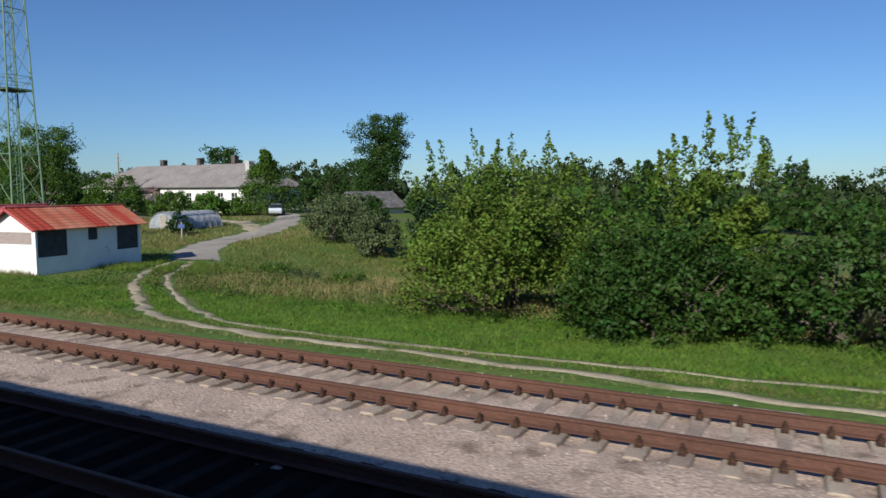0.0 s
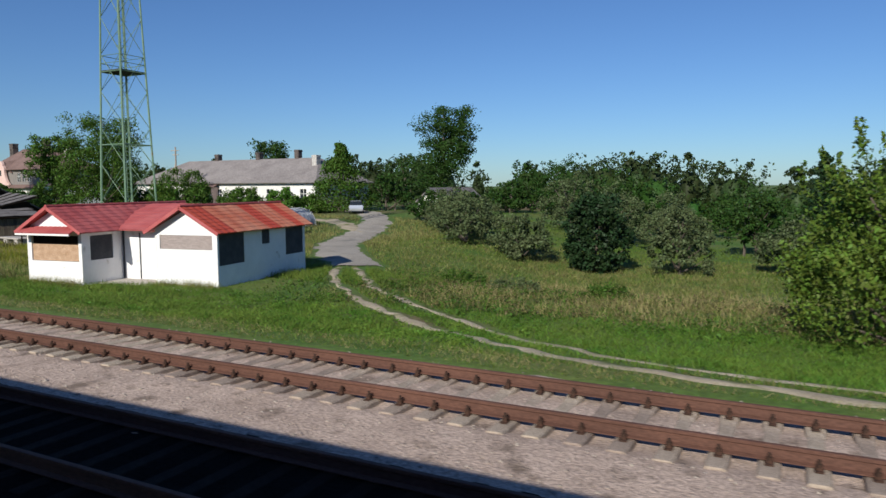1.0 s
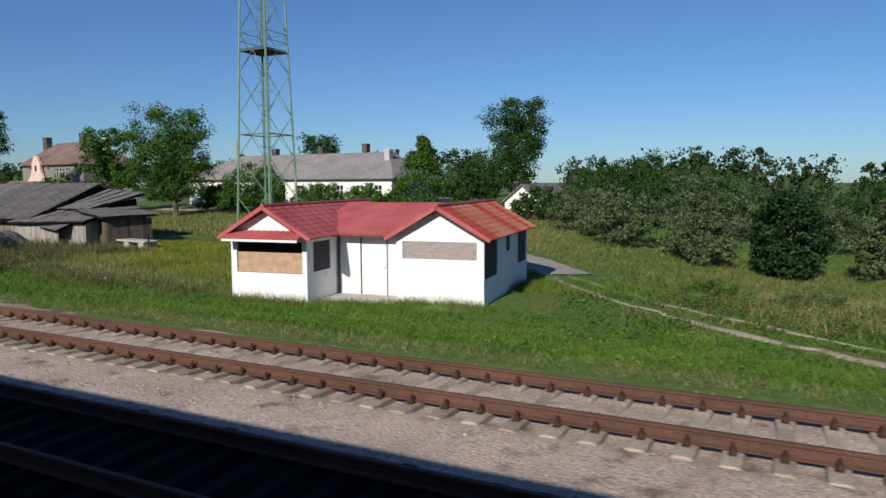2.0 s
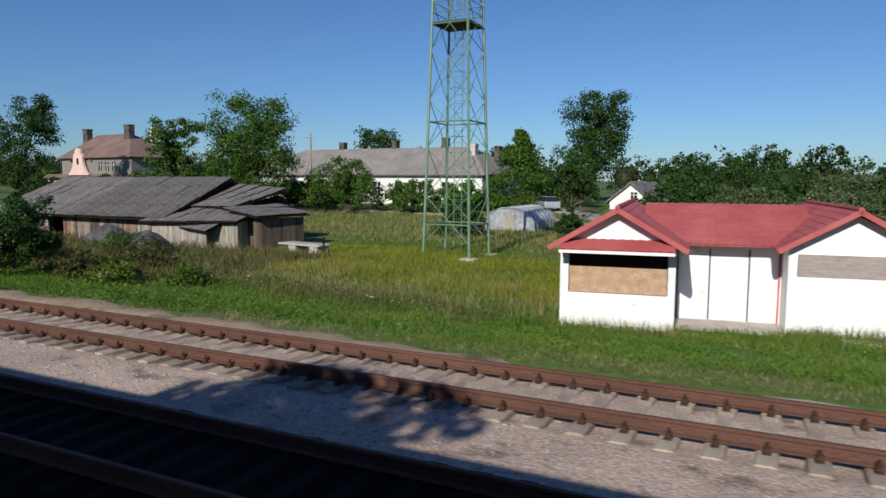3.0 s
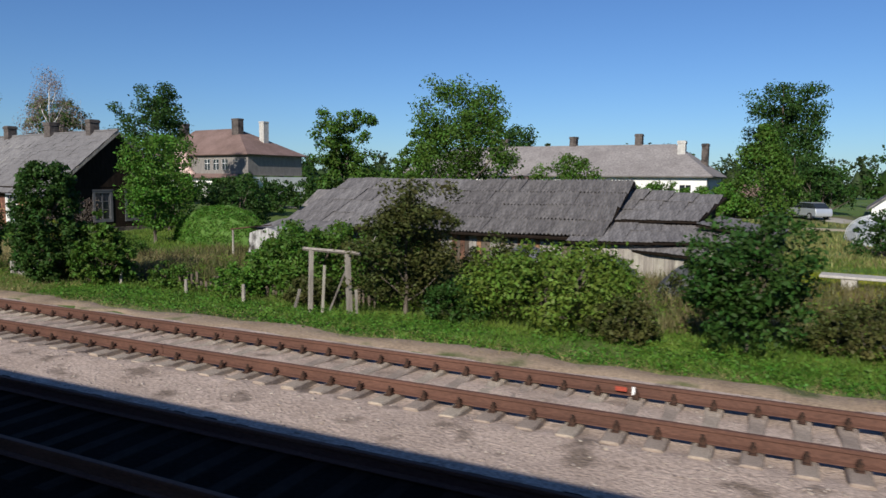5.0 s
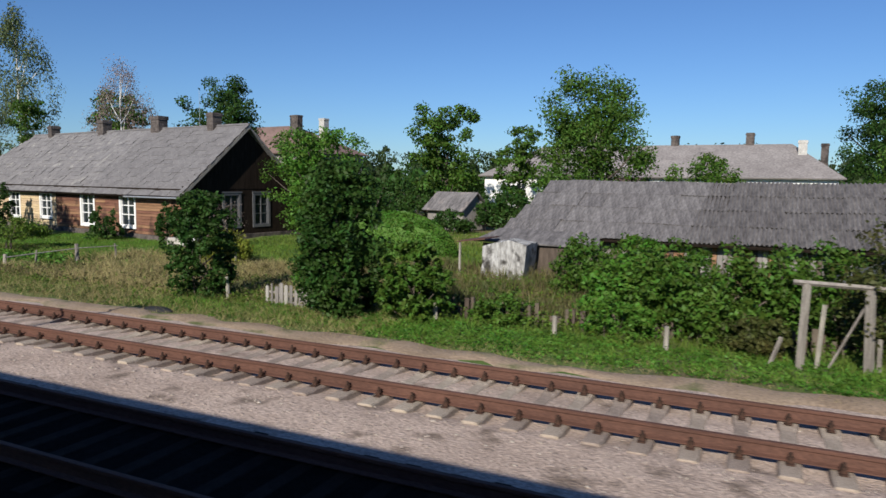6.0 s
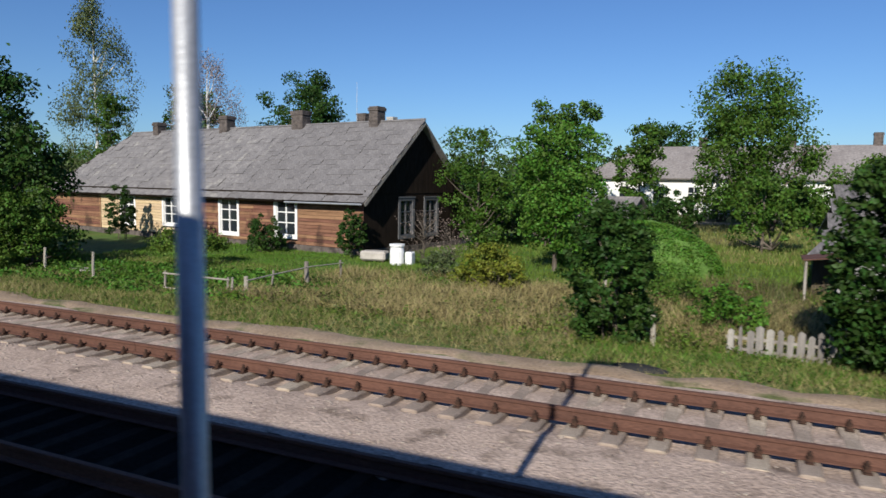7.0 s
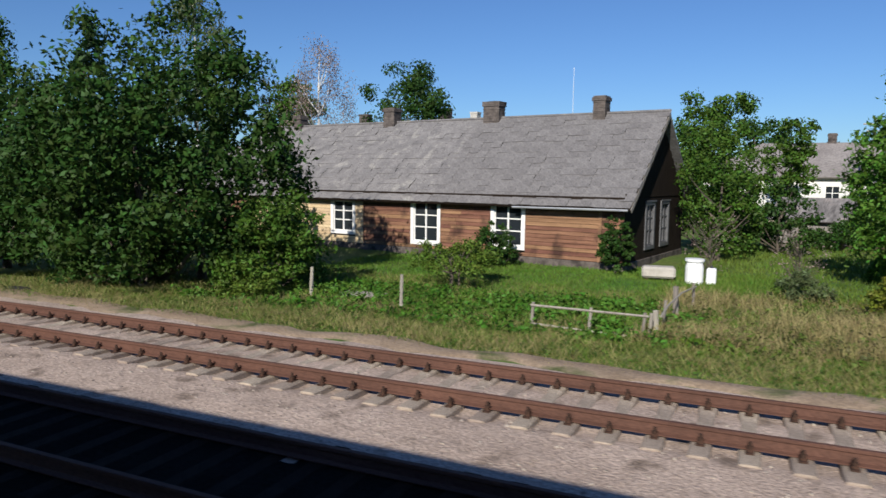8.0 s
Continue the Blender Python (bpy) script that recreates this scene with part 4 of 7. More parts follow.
def slate_mesh(name, w, h, material, waves=0, amp=0.0, seed=0):
    """One roofing sheet, lying in the xy plane with its lower edge at y = 0."""
    r = random.Random(seed)
    bm = bmesh.new()
    n = max(2, waves * 4)
    top, low = [], []
    for j in range(3):
        for i in range(n + 1):
            x = -w / 2 + w * i / n
            y = h * j / 2 + (r.uniform(-0.025, 0.025) if j == 0 and not waves else 0)
            zz = (amp * math.sin(i * math.pi / 2) if waves else r.uniform(-0.004, 0.012)) + (0.02 if waves else 0.008) * (1 if j == 0 else 0)
            top.append(bm.verts.new((x, y, zz)))
    for j in range(2):
        for i in range(n):
            bm.faces.new((top[j * (n + 1) + i], top[j * (n + 1) + i + 1], top[(j + 1) * (n + 1) + i + 1], top[(j + 1) * (n + 1) + i]))
    for i in range(n + 1):
        v = top[i].co
        low.append(bm.verts.new((v.x, v.y, v.z - (0.02 if waves else 0.011))))
    for i in range(n):
        bm.faces.new((low[i], low[i + 1], top[i + 1], top[i]))
    me = bpy.data.meshes.new(name)
    bm.to_mesh(me)
    bm.free()
    me.materials.append(material)
    return me


SLATES = [slate_mesh("slate", 0.57, 0.52, M_SLATE, seed=k) for k in range(6)]
pitch = math.atan2(slope_z, slope_y)
length = math.hypot(slope_y, slope_z)
rows, rr = 16, random.Random(8)
far_v, far_f, base = [], [], 0
for j in range(rows):
    d = length * j / rows
    y, zz = -RE + d * math.cos(pitch), eave_z + d * math.sin(pitch)
    left = HL + 0.42 - (hip + 0.4) * (j + 0.6) / rows
    xs = RG - 0.27 + (0.03 if j % 2 else -0.03)
    while xs > -left + 0.3:
        m = pose(xs + rr.uniform(-0.02, 0.02), y + rr.uniform(-0.03, 0.03) - 0.02, zz + 0.03 + 0.005 * (round(xs / 0.56) % 2), math.degrees(pitch) + rr.uniform(-0.5, 0.5), rr.uniform(-0.25, 0.25), rr.uniform(-0.8, 0.8))
        me = SLATES[rr.randrange(6)]
        if xs > -9.6:
            part("slate", me, None, house).matrix_local = m
        else:  # the far end of the roof, joined
            far_v += [tuple(m @ v.co) for v in me.vertices]
            far_f += [tuple(base + i for i in p.vertices) for p in me.polygons]
            base += len(me.vertices)
        xs -= 0.56
me = bpy.data.meshes.new("slate_rest")
me.from_pydata(far_v, [], far_f)
me.materials.append(M_SLATE)
tagged(part("slate_rest", me, None, house), kind="stuff")
bm = bmesh.new()
tube(bm, [(RG, HD / 2, HR + 0.04), (-HL + hip, HD / 2, HR + 0.04)], [0.09, 0.09], 6)
part("ridge_cap", bm, M_SLATE, house)
bm = bmesh.new()
slab(bm, [(RG + 0.004, -RE - 0.02, eave_z - 0.03), (RG + 0.03, -RE - 0.02, eave_z - 0.03), (RG + 0.03, HD / 2, HR - 0.03), (RG + 0.004, HD / 2, HR - 0.03)], 0.18)
part("barge_board", bm, M_GREYWOOD, house)
bm = bmesh.new()
tube(bm, [(RG - 0.1, -RE - 0.06, eave_z - 0.06), (-5.0, -RE - 0.06, eave_z - 0.08)], [0.05, 0.05], 6)
part("gutter", bm, M_STEEL, house)


def chimney(parent, x, y, z0, z1, w, d, material=None):
    """Brick stack laid in courses, with a projecting head and a dark flue."""
    rnd = random.Random(int(x * 10))
    bm = bmesh.new()
    rings, z = [], z0
    while z < z1 - 0.03:
        g = 0.05 if z1 - 0.3 < z < z1 - 0.1 else rnd.uniform(-0.008, 0.008)
        for gg, zz in ((g - 0.014, z), (g, z + 0.006), (g, z + 0.072), (g - 0.014, z + 0.078)):
            rings.append([bm.verts.new((x + sx * (w / 2 + gg), y + sy * (d / 2 + gg), min(zz, z1))) for sx, sy in ((-1, -1), (1, -1), (1, 1), (-1, 1))])
        z += 0.088
    for p, r in zip(rings, rings[1:]):
        for k in range(4):
            bm.faces.new((p[k], p[(k + 1) % 4], r[(k + 1) % 4], r[k]))
    bm.faces.new(rings[-1])
    ch = part("chimney", bm, material or M_BRICK, parent, "sooty brick chimney" if material is None else "limewashed chimney")
    bm = bmesh.new()
    box(bm, x - w / 4, x + w / 4, y - d / 4, y + d / 4, z1 - 0.1, z1 + 0.004)
    part("flue", bm, M_RUBBER, ch)


for s, zt, w in ((2.9, 7.9, 0.62), (8.9, 7.95, 0.95), (15.8, 7.9, 0.8), (23.3, 7.75, 0.6)):
    chimney(house, -s, HD / 2, HR - 0.5, zt, w, 0.7)
bm = bmesh.new()
tube(bm, [(-4.4, HD / 2, HR), (-4.4, HD / 2, 9.4)], [0.015, 0.01], 5)
part("aerial", bm, M_STEEL, house)
bm = bmesh.new()
box(bm, -HL - 3.2, -HL - 0.06, 1.5, 6.0, -0.2, 2.3)
part("porch", bm, M_BROWNPLANK, house, "small brown boarded porch")
bm = bmesh.new()
slab(bm, [(-HL - 3.5, 1.1, 2.25), (-HL - 0.02, 1.1, 2.75), (-HL - 0.02, 6.4, 2.75), (-HL - 3.5, 6.4, 2.25)], 0.08)
part("porch_roof", bm, M_SLATE, house)

# ---- old barn and its lean-tos ----
BZ = -0.45
barn = thing("barn", "sagging old barn with weathered grey corrugated roof", "barn", (-77.0, 32.0, BZ))
BK = (-77.0, 32.0, BZ)
RL, RR_, RY, RZ, EY, EZ = -85.2, -69.6, 33.2, 3.42, 28.0, 1.12
bm = bmesh.new()
slab(bm, [(RL - 0.9, EY, EZ - 0.03), (RR_ - 0.3, EY, EZ - 0.1), (RR_, RY, RZ - 0.03), (RL, RY, RZ - 0.03)], 0.08)
part("roof_deck", bm, M_DARKWOOD, barn, at=BK)
bm = bmesh.new()
slab(bm, [(RL - 0.5, RY + 4.4, EZ), (RR_ - 0.2, RY + 4.4, EZ), (RR_, RY + 0.01, RZ), (RL, RY + 0.01, RZ)], 0.08)
part("roof", bm, M_BARNROOF, barn, at=BK)
bm = bmesh.new()
wall(bm, (RL - 0.2, EY + 0.6), (1, 0), RR_ - RL - 0.1, BZ - 0.1, EZ + 0.05, 0.15, [(4.6, 6.0, BZ - 0.1, 0.9)])
part("front_wall", bm, M_DARKWOOD, barn, at=BK)
bm = bmesh.new()
prism(bm, [(RR_ - 0.25, EY + 0.6, BZ - 0.1), (RR_ - 0.25, RY + 4.0, BZ - 0.1), (RR_ - 0.25, RY + 4.0, EZ + 0.1), (RR_ - 0.25, RY, RZ - 0.2), (RR_ - 0.25, EY + 0.6, EZ + 0.1)], (-1, 0, 0), 0.15)
part("gable_wall", bm, M_DARKWOOD, barn, at=BK)
bm = bmesh.new()
prism(bm, [(RL - 0.15, EY + 0.6, BZ - 0.1), (RL - 0.15, RY + 4.0, BZ - 0.1), (RL - 0.15, RY + 4.0, EZ + 0.1), (RL - 0.15, RY, RZ - 0.2), (RL - 0.15, EY + 0.6, EZ + 0.1)], (1, 0, 0), 0.15)
part("gable_wall", bm, M_DARKWOOD, barn, at=BK)
rr = random.Random(21)
x = RL - 0.1
while x < RR_ - 0.5:
    w = rr.uniform(0.16, 0.24)
    if not (RL + 4.4 < x + w and x < RL + 5.8):
        bm = bmesh.new()
        box(bm, x, x + w - 0.015, EY + 0.56, EY + 0.598, BZ - 0.05 + rr.uniform(0, 0.1), EZ - 0.06)
        part("plank", bm, M_BROWNPLANK if rr.random() < 0.3 else (M_ROTTEN if rr.random() < 0.6 else M_GREYBOARD), barn, at=BK)
    x += w
SHEETS = [slate_mesh("roof_sheet", 1.16, 1.45, M_BARNROOF, waves=7, amp=0.045, seed=k) for k in range(3)]
FLATS = [slate_mesh("roof_sheet", 1.16, 1.45, M_BARNROOF, waves=6, amp=0.011, seed=k + 30) for k in range(4)]
bp = math.atan2(RZ - EZ, RY - EY)
bl = math.hypot(RZ - EZ, RY - EY)
for j in range(4):
    for i in range(15):
        d = bl * j / 4
        f = d / bl
        x0, x1 = RL - 0.9 * (1 - f), RR_ - 0.3 * (1 - f)
        sag = -0.10 * math.sin(math.pi * (i + 0.5) / 15) + 0.05 * math.sin(i * 1.7)
        s = part("roof_sheet", (SHEETS if i > 6 else FLATS)[rr.randrange(3)], None, barn)
        s.location = (x0 + (x1 - x0) * (i + 0.5) / 15 - BK[0], EY + d * math.cos(bp) - BK[1] - 0.03, EZ + d * math.sin(bp) + 0.05 + sag * 0.4 - BK[2] + rr.uniform(0, 0.02))
        s.rotation_euler = (bp + rr.uniform(-0.015, 0.015), rr.uniform(-0.02, 0.02), rr.uniform(-0.05, 0.05))


def lean_to(name, label, corners, rows, cols, sheets, walls, wall_mat):
    """A low shed: a sloping roof of loose sheets over board walls."""
    o = (corners[0][0], corners[0][1], BZ)
    sh = thing(name, label, "shed", o)
    bm = bmesh.new()
    slab(bm, corners, 0.07)
    part("roof_deck", bm, M_DARKWOOD, sh, at=o)
    a, b, c, d = map(Vector, corners)
    nrm = (b - a).cross(d - a).normalized()
    for j in range(rows):
        for i in range(cols):
            p = a.lerp(b, (i + 0.5) / cols).lerp(d.lerp(c, (i + 0.5) / cols), j / rows)
            w = (b - a).normalized()
            up = (d.lerp(c, (i + 0.5) / cols) - a.lerp(b, (i + 0.5) / cols)).normalized()
            sx, sy = (b - a).length / cols / 1.12, ((d - a).length + (c - b).length) / 2 / rows / 1.38
            m = Matrix((w * sx, up * sy, nrm)).transposed().to_4x4()
            m.translation = p + nrm * (0.035 + rr.uniform(0, 0.03)) - Vector(o)
            s = part("roof_sheet", sheets[rr.randrange(3)], None, sh)
            s.matrix_local = m @ pose(0, 0, 0, rr.uniform(-1.5, 1.5), rr.uniform(-1, 1), rr.uniform(-2.5, 2.5))
    for (x0, y0), (x1, y1), z1a, z1b in walls:
        n = max(2, int(math.hypot(x1 - x0, y1 - y0) / 0.2))
        u = Vector((x1 - x0, y1 - y0)).normalized()
        ln = math.hypot(x1 - x0, y1 - y0)
        for k in range(n):
            bm = bmesh.new()
            top = z1a + (z1b - z1a) * k / n
            obox(bm, (x0, y0), u, ln * k / n, ln * (k + 1) / n - 0.012, 0, 0.03, BZ - 0.08, top + rr.uniform(-0.05, 0.02))
            part("board", bm, wall_mat, sh, at=o)
    return sh


lean_to("lean_to", "low collapsing lean-to with grey roofing over pale boards", [(-71.2, 27.4, 0.92), (-64.5, 28.0, 1.12), (-65.1, 30.6, 1.62), (-70.6, 30.4, 1.75)], 2, 6, FLATS,
        [((-70.6, 27.8), (-64.8, 28.35), 0.85, 1.0), ((-64.8, 28.35), (-65.2, 30.4), 1.0, 1.45)], M_GREYWOOD)
lean_to("lean_to", "dark grey lean-to roof sagging against the barn", [(-70.6, 30.0, 1.72), (-66.4, 29.9, 1.78), (-65.6, 33.6, 2.72), (-69.9, 33.8, 3.0)], 3, 4, FLATS,
        [((-66.6, 30.1), (-66.0, 33.2), 1.6, 2.5)], M_DARKWOOD)
shed = lean_to("shed", "small board shed with a curled grey sheet roof", [(-66.4, 28.9, 1.72), (-63.7, 28.7, 1.33), (-62.9, 32.2, 1.36), (-65.6, 32.9, 1.86)], 2, 3, FLATS,
               [((-65.4, 29.5), (-63.9, 29.2), 1.35, 1.22), ((-63.9, 29.2), (-63.2, 32.0), 1.22, 1.25)], M_ROTTEN)
lean_to("shed", "narrow weathered shed with split roof sheets beside the barn", [(-69.5, 28.2, 0.7), (-66.0, 27.2, 0.55), (-65.8, 28.6, 1.05), (-69.0, 29.2, 1.2)], 1, 3, FLATS, [((-69.2, 28.4), (-66.2, 27.5), 0.6, 0.5)], M_GREYWOOD)
def tarp(at, w, d, h, seed, rz=0.0):
    """A ragged sheet hung over a low frame of poles."""
    ob = thing("tarpaulin", "ragged dark grey tarpaulin hung over poles before the barn", "tarpaulin", at, rz=rz)
    r = random.Random(seed)
    bm = bmesh.new()
    n = 14
    grid = []
    for i in range(n + 1):
        for j in range(n + 1):
            u, v = i / n * 2 - 1, j / n * 2 - 1
            z = h * (1 - 0.72 * max(abs(u), abs(v)) ** 1.5) + 0.09 * nz(u * 3, v * 3, 1.0, seed) + 0.05 * nz(u * 8, v * 8, 1.0, seed + 3)
            if max(abs(u), abs(v)) > 0.95:
                z -= r.uniform(0.0, 0.25) * h
            grid.append(bm.verts.new((u * w / 2 * (1 + 0.06 * nz(v * 4, u, 1.0, seed)), v * d / 2, max(0.03, z))))
    for i in range(n):
        for j in range(n):
            a = i * (n + 1) + j
            bm.faces.new((grid[a], grid[a + n + 1], grid[a + n + 2], grid[a + 1]))
    bmesh.ops.solidify(bm, geom=list(bm.faces), thickness=0.012)
    part("sheet", bm, M_TARP, ob)
    for x, y in ((-0.35, -0.35), (0.35, -0.35), (0.0, 0.3)):
        bm = bmesh.new()
        tube(bm, [(x * w, y * d, -0.05), (x * w * 0.9, y * d * 0.9, h * 0.62)], [0.04, 0.035], 6)
        part("pole", bm, M_GREYWOOD, ob)
    return ob


tarp((-66.0, 23.6, -0.55), 2.0, 1.6, 1.35, 5.0, 12)
tarp((-72.6, 26.6, BZ), 3.0, 1.8, 1.25, 8.0, -6)
tarp((-69.3, 26.2, BZ), 2.4, 1.5, 1.05, 11.0, 4)
annex = thing("shed", "broken lean-to with torn roof felt at the end of the barn", "shed", (-86.5, 28.0, BZ))
bm = bmesh.new()
slab(bm, [(-86.8, 26.6, 0.95), (-81.6, 26.8, 0.85), (-81.9, 28.3, 1.3), (-86.2, 28.2, 1.38)], 0.06)
part("roof", bm, M_BARNROOF, annex, at=(-86.5, 28.0, BZ))
bm = bmesh.new()
wall(bm, (-86.5, 26.9), (1, 0), 4.8, BZ - 0.1, 0.82, 0.06)
part("wall", bm, M_ROTTEN, annex, at=(-86.5, 28.0, BZ))

tin = thing("plastic_shelter", "small shelter wrapped in torn white plastic sheeting", "shelter", (-85.0, 26.0, BZ))
bm = bmesh.new()
prism(bm, [(-0.9, -0.8, 0), (0.9, -0.9, 0), (1.0, -0.9, 1.42), (0.2, -0.8, 1.55), (-0.85, -0.75, 1.3)], (0, 1, 0), 1.4)
bmesh.ops.subdivide_edges(bm, edges=bm.edges, cuts=3, use_grid_fill=True)
for v in bm.verts:
    v.co += Vector((nz(v.co.x, v.co.z, 2.1, 3), nz(v.co.x, v.co.z, 2.3, 6), nz(v.co.y, v.co.x, 2.0, 9))) * 0.09
part("sheeting", bm, M_TORN, tin, "creased white plastic sheeting")
bm = bmesh.new()
slab(bm, [(-1.9, -0.9, 1.45), (-0.7, -0.9, 1.6), (-0.7, 0.7, 1.6), (-1.9, 0.7, 1.45)], 0.04)
part("roof", bm, M_RAIL, tin, "rusty iron roof sheet")
bm = bmesh.new()
tube(bm, [(-1.8, -0.8, 0), (-1.8, -0.8, 1.45)], [0.05, 0.05], 6)
part("post", bm, M_GREYWOOD, tin)

outhouse = thing("outhouse", "grey board outhouse with a lichen-spotted slate roof", "outhouse", (-97.6, 49.0, -0.35), rz=-20)
bm = bmesh.new()
box(bm, -1.9, 1.9, -1.3, 1.3, 0, 1.75)
part("body", bm, M_GREYBOARD, outhouse)
for sgn in (-1, 1):
    bm = bmesh.new()
    slab(bm, [(-2.2, sgn * 1.7, 1.45), (2.2, sgn * 1.7, 1.45), (2.2, 0, 2.85), (-2.2, 0, 2.85)], 0.07)
    part("roof", bm, M_BARNROOF, outhouse)
bm = bmesh.new()
prism(bm, [(1.89, -1.3, 1.75), (1.89, 1.3, 1.75), (1.89, 0, 2.75)], (-1, 0, 0), 0.1)
part("gable", bm, M_GREYBOARD, outhouse)


# ---- far houses ----
def plain_window(parent, x, z, w, h, y=0.0, casing=None):
    bm = bmesh.new()
    for a, b, c, d in ((-0.08, 0.0, -0.08, h + 0.08), (w, w + 0.08, -0.08, h + 0.08), (0, w, h, h + 0.08), (0, w, -0.08, 0.0), (w / 2 - 0.03, w / 2 + 0.03, 0, h), (0, w, h * 0.6, h * 0.6 + 0.06)):
        box(bm, x + a, x + b, y - 0.05, y + 0.06, z + c, z + d)
    win = part("window", bm, casing or M_CASING, parent)
    bm = bmesh.new()
    box(bm, x, x + w, y + 0.02, y + 0.04, z, z + h)
    part("pane", bm, M_GLASS, win)


def hip_roof(parent, x0, x1, y0, y1, ez, rz_, hip_l, hip_r, material, over=0.45):
    """Four roof faces with some thickness, each a part."""
    ym = (y0 + y1) / 2
    a, b, c, d = (x0 - over, y0 - over, ez), (x1 + over, y0 - over, ez), (x1 + over, y1 + over, ez), (x0 - over, y1 + over, ez)
    e, f = (x0 + hip_l, ym, rz_), (x1 - hip_r, ym, rz_)
    for face in ((a, b, f, e), (c, d, e, f), (b, c, f), (d, a, e)):
        bm = bmesh.new()
        slab(bm, face, 0.14)
        part("roof", bm, material, parent)


long_house = thing("long_house", "long low whitewashed house with grey hipped roof and chimneys", "house", (-70.0, 74.0, -0.2), rz=-2.5)
WINDOWS = [-2.6, -5.4, -8.6, -12.0, -15.2, -18.4, -21.5, -25.0, -28.5, -32.0]
bm = bmesh.new()
wall(bm, (-36.0, 0.0), (1, 0), 36.0, 0.0, 4.25, 0.4, [(36 + x, 36 + x + 1.1, 1.7, 3.3) for x in WINDOWS[::-1]])
part("front_wall", bm, M_PLASTER, long_house)
bm = bmesh.new()
wall(bm, (0.0, 0.404), (0, 1), 11.2, 0, 4.24, 0.4)
wall(bm, (-35.6, 0.404), (0, 1), 11.2, 0, 4.24, 0.4)
wall(bm, (-36.0, 11.61), (1, 0), 36.0, 0, 4.24, 0.4)
part("wall", bm, M_PLASTER, long_house)
for x in WINDOWS:
    plain_window(long_house, x, 1.7, 1.1, 1.6, 0.1)
hip_roof(long_house, -36.0, 0.0, 0.0, 12.0, 4.2, 7.75, 5.0, 4.2, M_FARROOF, 0.6)
for x, zt in ((-8.2, 8.95), (-15.8, 8.8), (-24.5, 8.7)):
    chimney(long_house, x, 6.2, 7.2, zt, 0.8, 0.8)
chimney(long_house, -3.2, 4.2, 5.5, 8.0, 0.8, 0.9, M_WHITECHIM)
chimney(long_house, -1.2, 7.0, 5.0, 7.8, 0.7, 0.8)
bm = bmesh.new()
box(bm, -20.5, -18.0, -1.2, -0.02, 0.2, 3.6)
part("porch", bm, M_PINK, long_house, "brownish porch")
bm = bmesh.new()
slab(bm, [(-20.8, -1.6, 3.5), (-17.7, -1.6, 3.5), (-17.7, 0.0, 4.15), (-20.8, 0.0, 4.15)], 0.1)
part("porch_roof", bm, M_PINKROOF, long_house)

villa = thing("villa", "two-storey villa with faded pink tile roof and curved gable", "house", (-131.0, 76.5, 0.0), rz=-8.0)
bm = bmesh.new()
wall(bm, (-26.0, 0.0), (1, 0), 26.0, 0, 3.6, 0.4, [(1.5 + 3.1 * k, 2.6 + 3.1 * k, 1.2, 2.7) for k in range(8)])
wall(bm, (0.0, 0.404), (0, 1), 10.7, 0, 3.6, 0.4)
wall(bm, (-25.6, 0.404), (0, 1), 10.7, 0, 3.6, 0.4)
wall(bm, (-26.0, 11.11), (1, 0), 26.0, 0, 3.6, 0.4)
part("lower_wall", bm, M_PLASTER, villa, "whitewashed ground-floor wall")
for k in range(8):
    plain_window(villa, -24.5 + 3.1 * k, 1.2, 1.1, 1.5, 0.1)
bm = bmesh.new()
wall(bm, (-21.5, 0.3), (1, 0), 21.1, 3.8, 6.9, 0.3, [(11.5, 12.7, 4.6, 6.1), (13.5, 14.7, 4.6, 6.1), (15.5, 16.7, 4.6, 6.1)])
wall(bm, (-0.4, 0.604), (0, 1), 10.2, 3.8, 6.9, 0.3)
wall(bm, (-21.2, 0.604), (0, 1), 10.2, 3.8, 6.9, 0.3)
part("upper_wall", bm, M_GREYBOARD, villa, "grey boarded upper storey")
for k in range(3):
    plain_window(villa, -10.0 + 2.0 * k, 4.6, 1.2, 1.5, 0.35)
bm = bmesh.new()
slab(bm, [(-26.5, -0.7, 3.45), (0.6, -0.7, 3.45), (0.6, 0.32, 4.05), (-26.5, 0.32, 4.05)], 0.12)
part("skirt_roof", bm, M_PINKROOF, villa)
hip_roof(villa, -21.5, -0.4, 0.3, 11.0, 6.8, 11.0, 2.4, 8.6, M_PINKROOF, 0.6)
outline = [(w, f * 4.5 + 3.9) for f, w in ((0.0, 3.1), (0.08, 3.05), (0.1, 2.6), (0.2, 2.2), (0.34, 1.75), (0.5, 1.52), (0.64, 1.5), (0.72, 1.42), (0.78, 1.25), (0.8, 0.98), (0.87, 0.92), (0.94, 0.7), (0.98, 0.42), (1.0, 0.15))]
pts = [(-15.0 - w, 0.0, z) for w, z in outline] + [(-15.0 + w, 0.0, z) for w, z in outline[::-1]]
bm = bmesh.new()
prism(bm, pts, (0, -1, 0), 0.4)
gab = part("curved_gable", bm, M_PINK, villa, "pale pink plastered gable with a curved outline")
bm = bmesh.new()
box(bm, -15.3, -14.7, -0.46, -0.41, 5.7, 6.7)
part("window", bm, M_GLASS, gab)
chimney(villa, -20.6, 4.6, 7.6, 12.1, 1.5, 1.0)
chimney(villa, -7.6, 4.6, 8.5, 12.4, 1.5, 1.0)
chimney(villa, -4.5, 7.0, 7.5, 12.0, 1.0, 1.0, M_WHITECHIM)
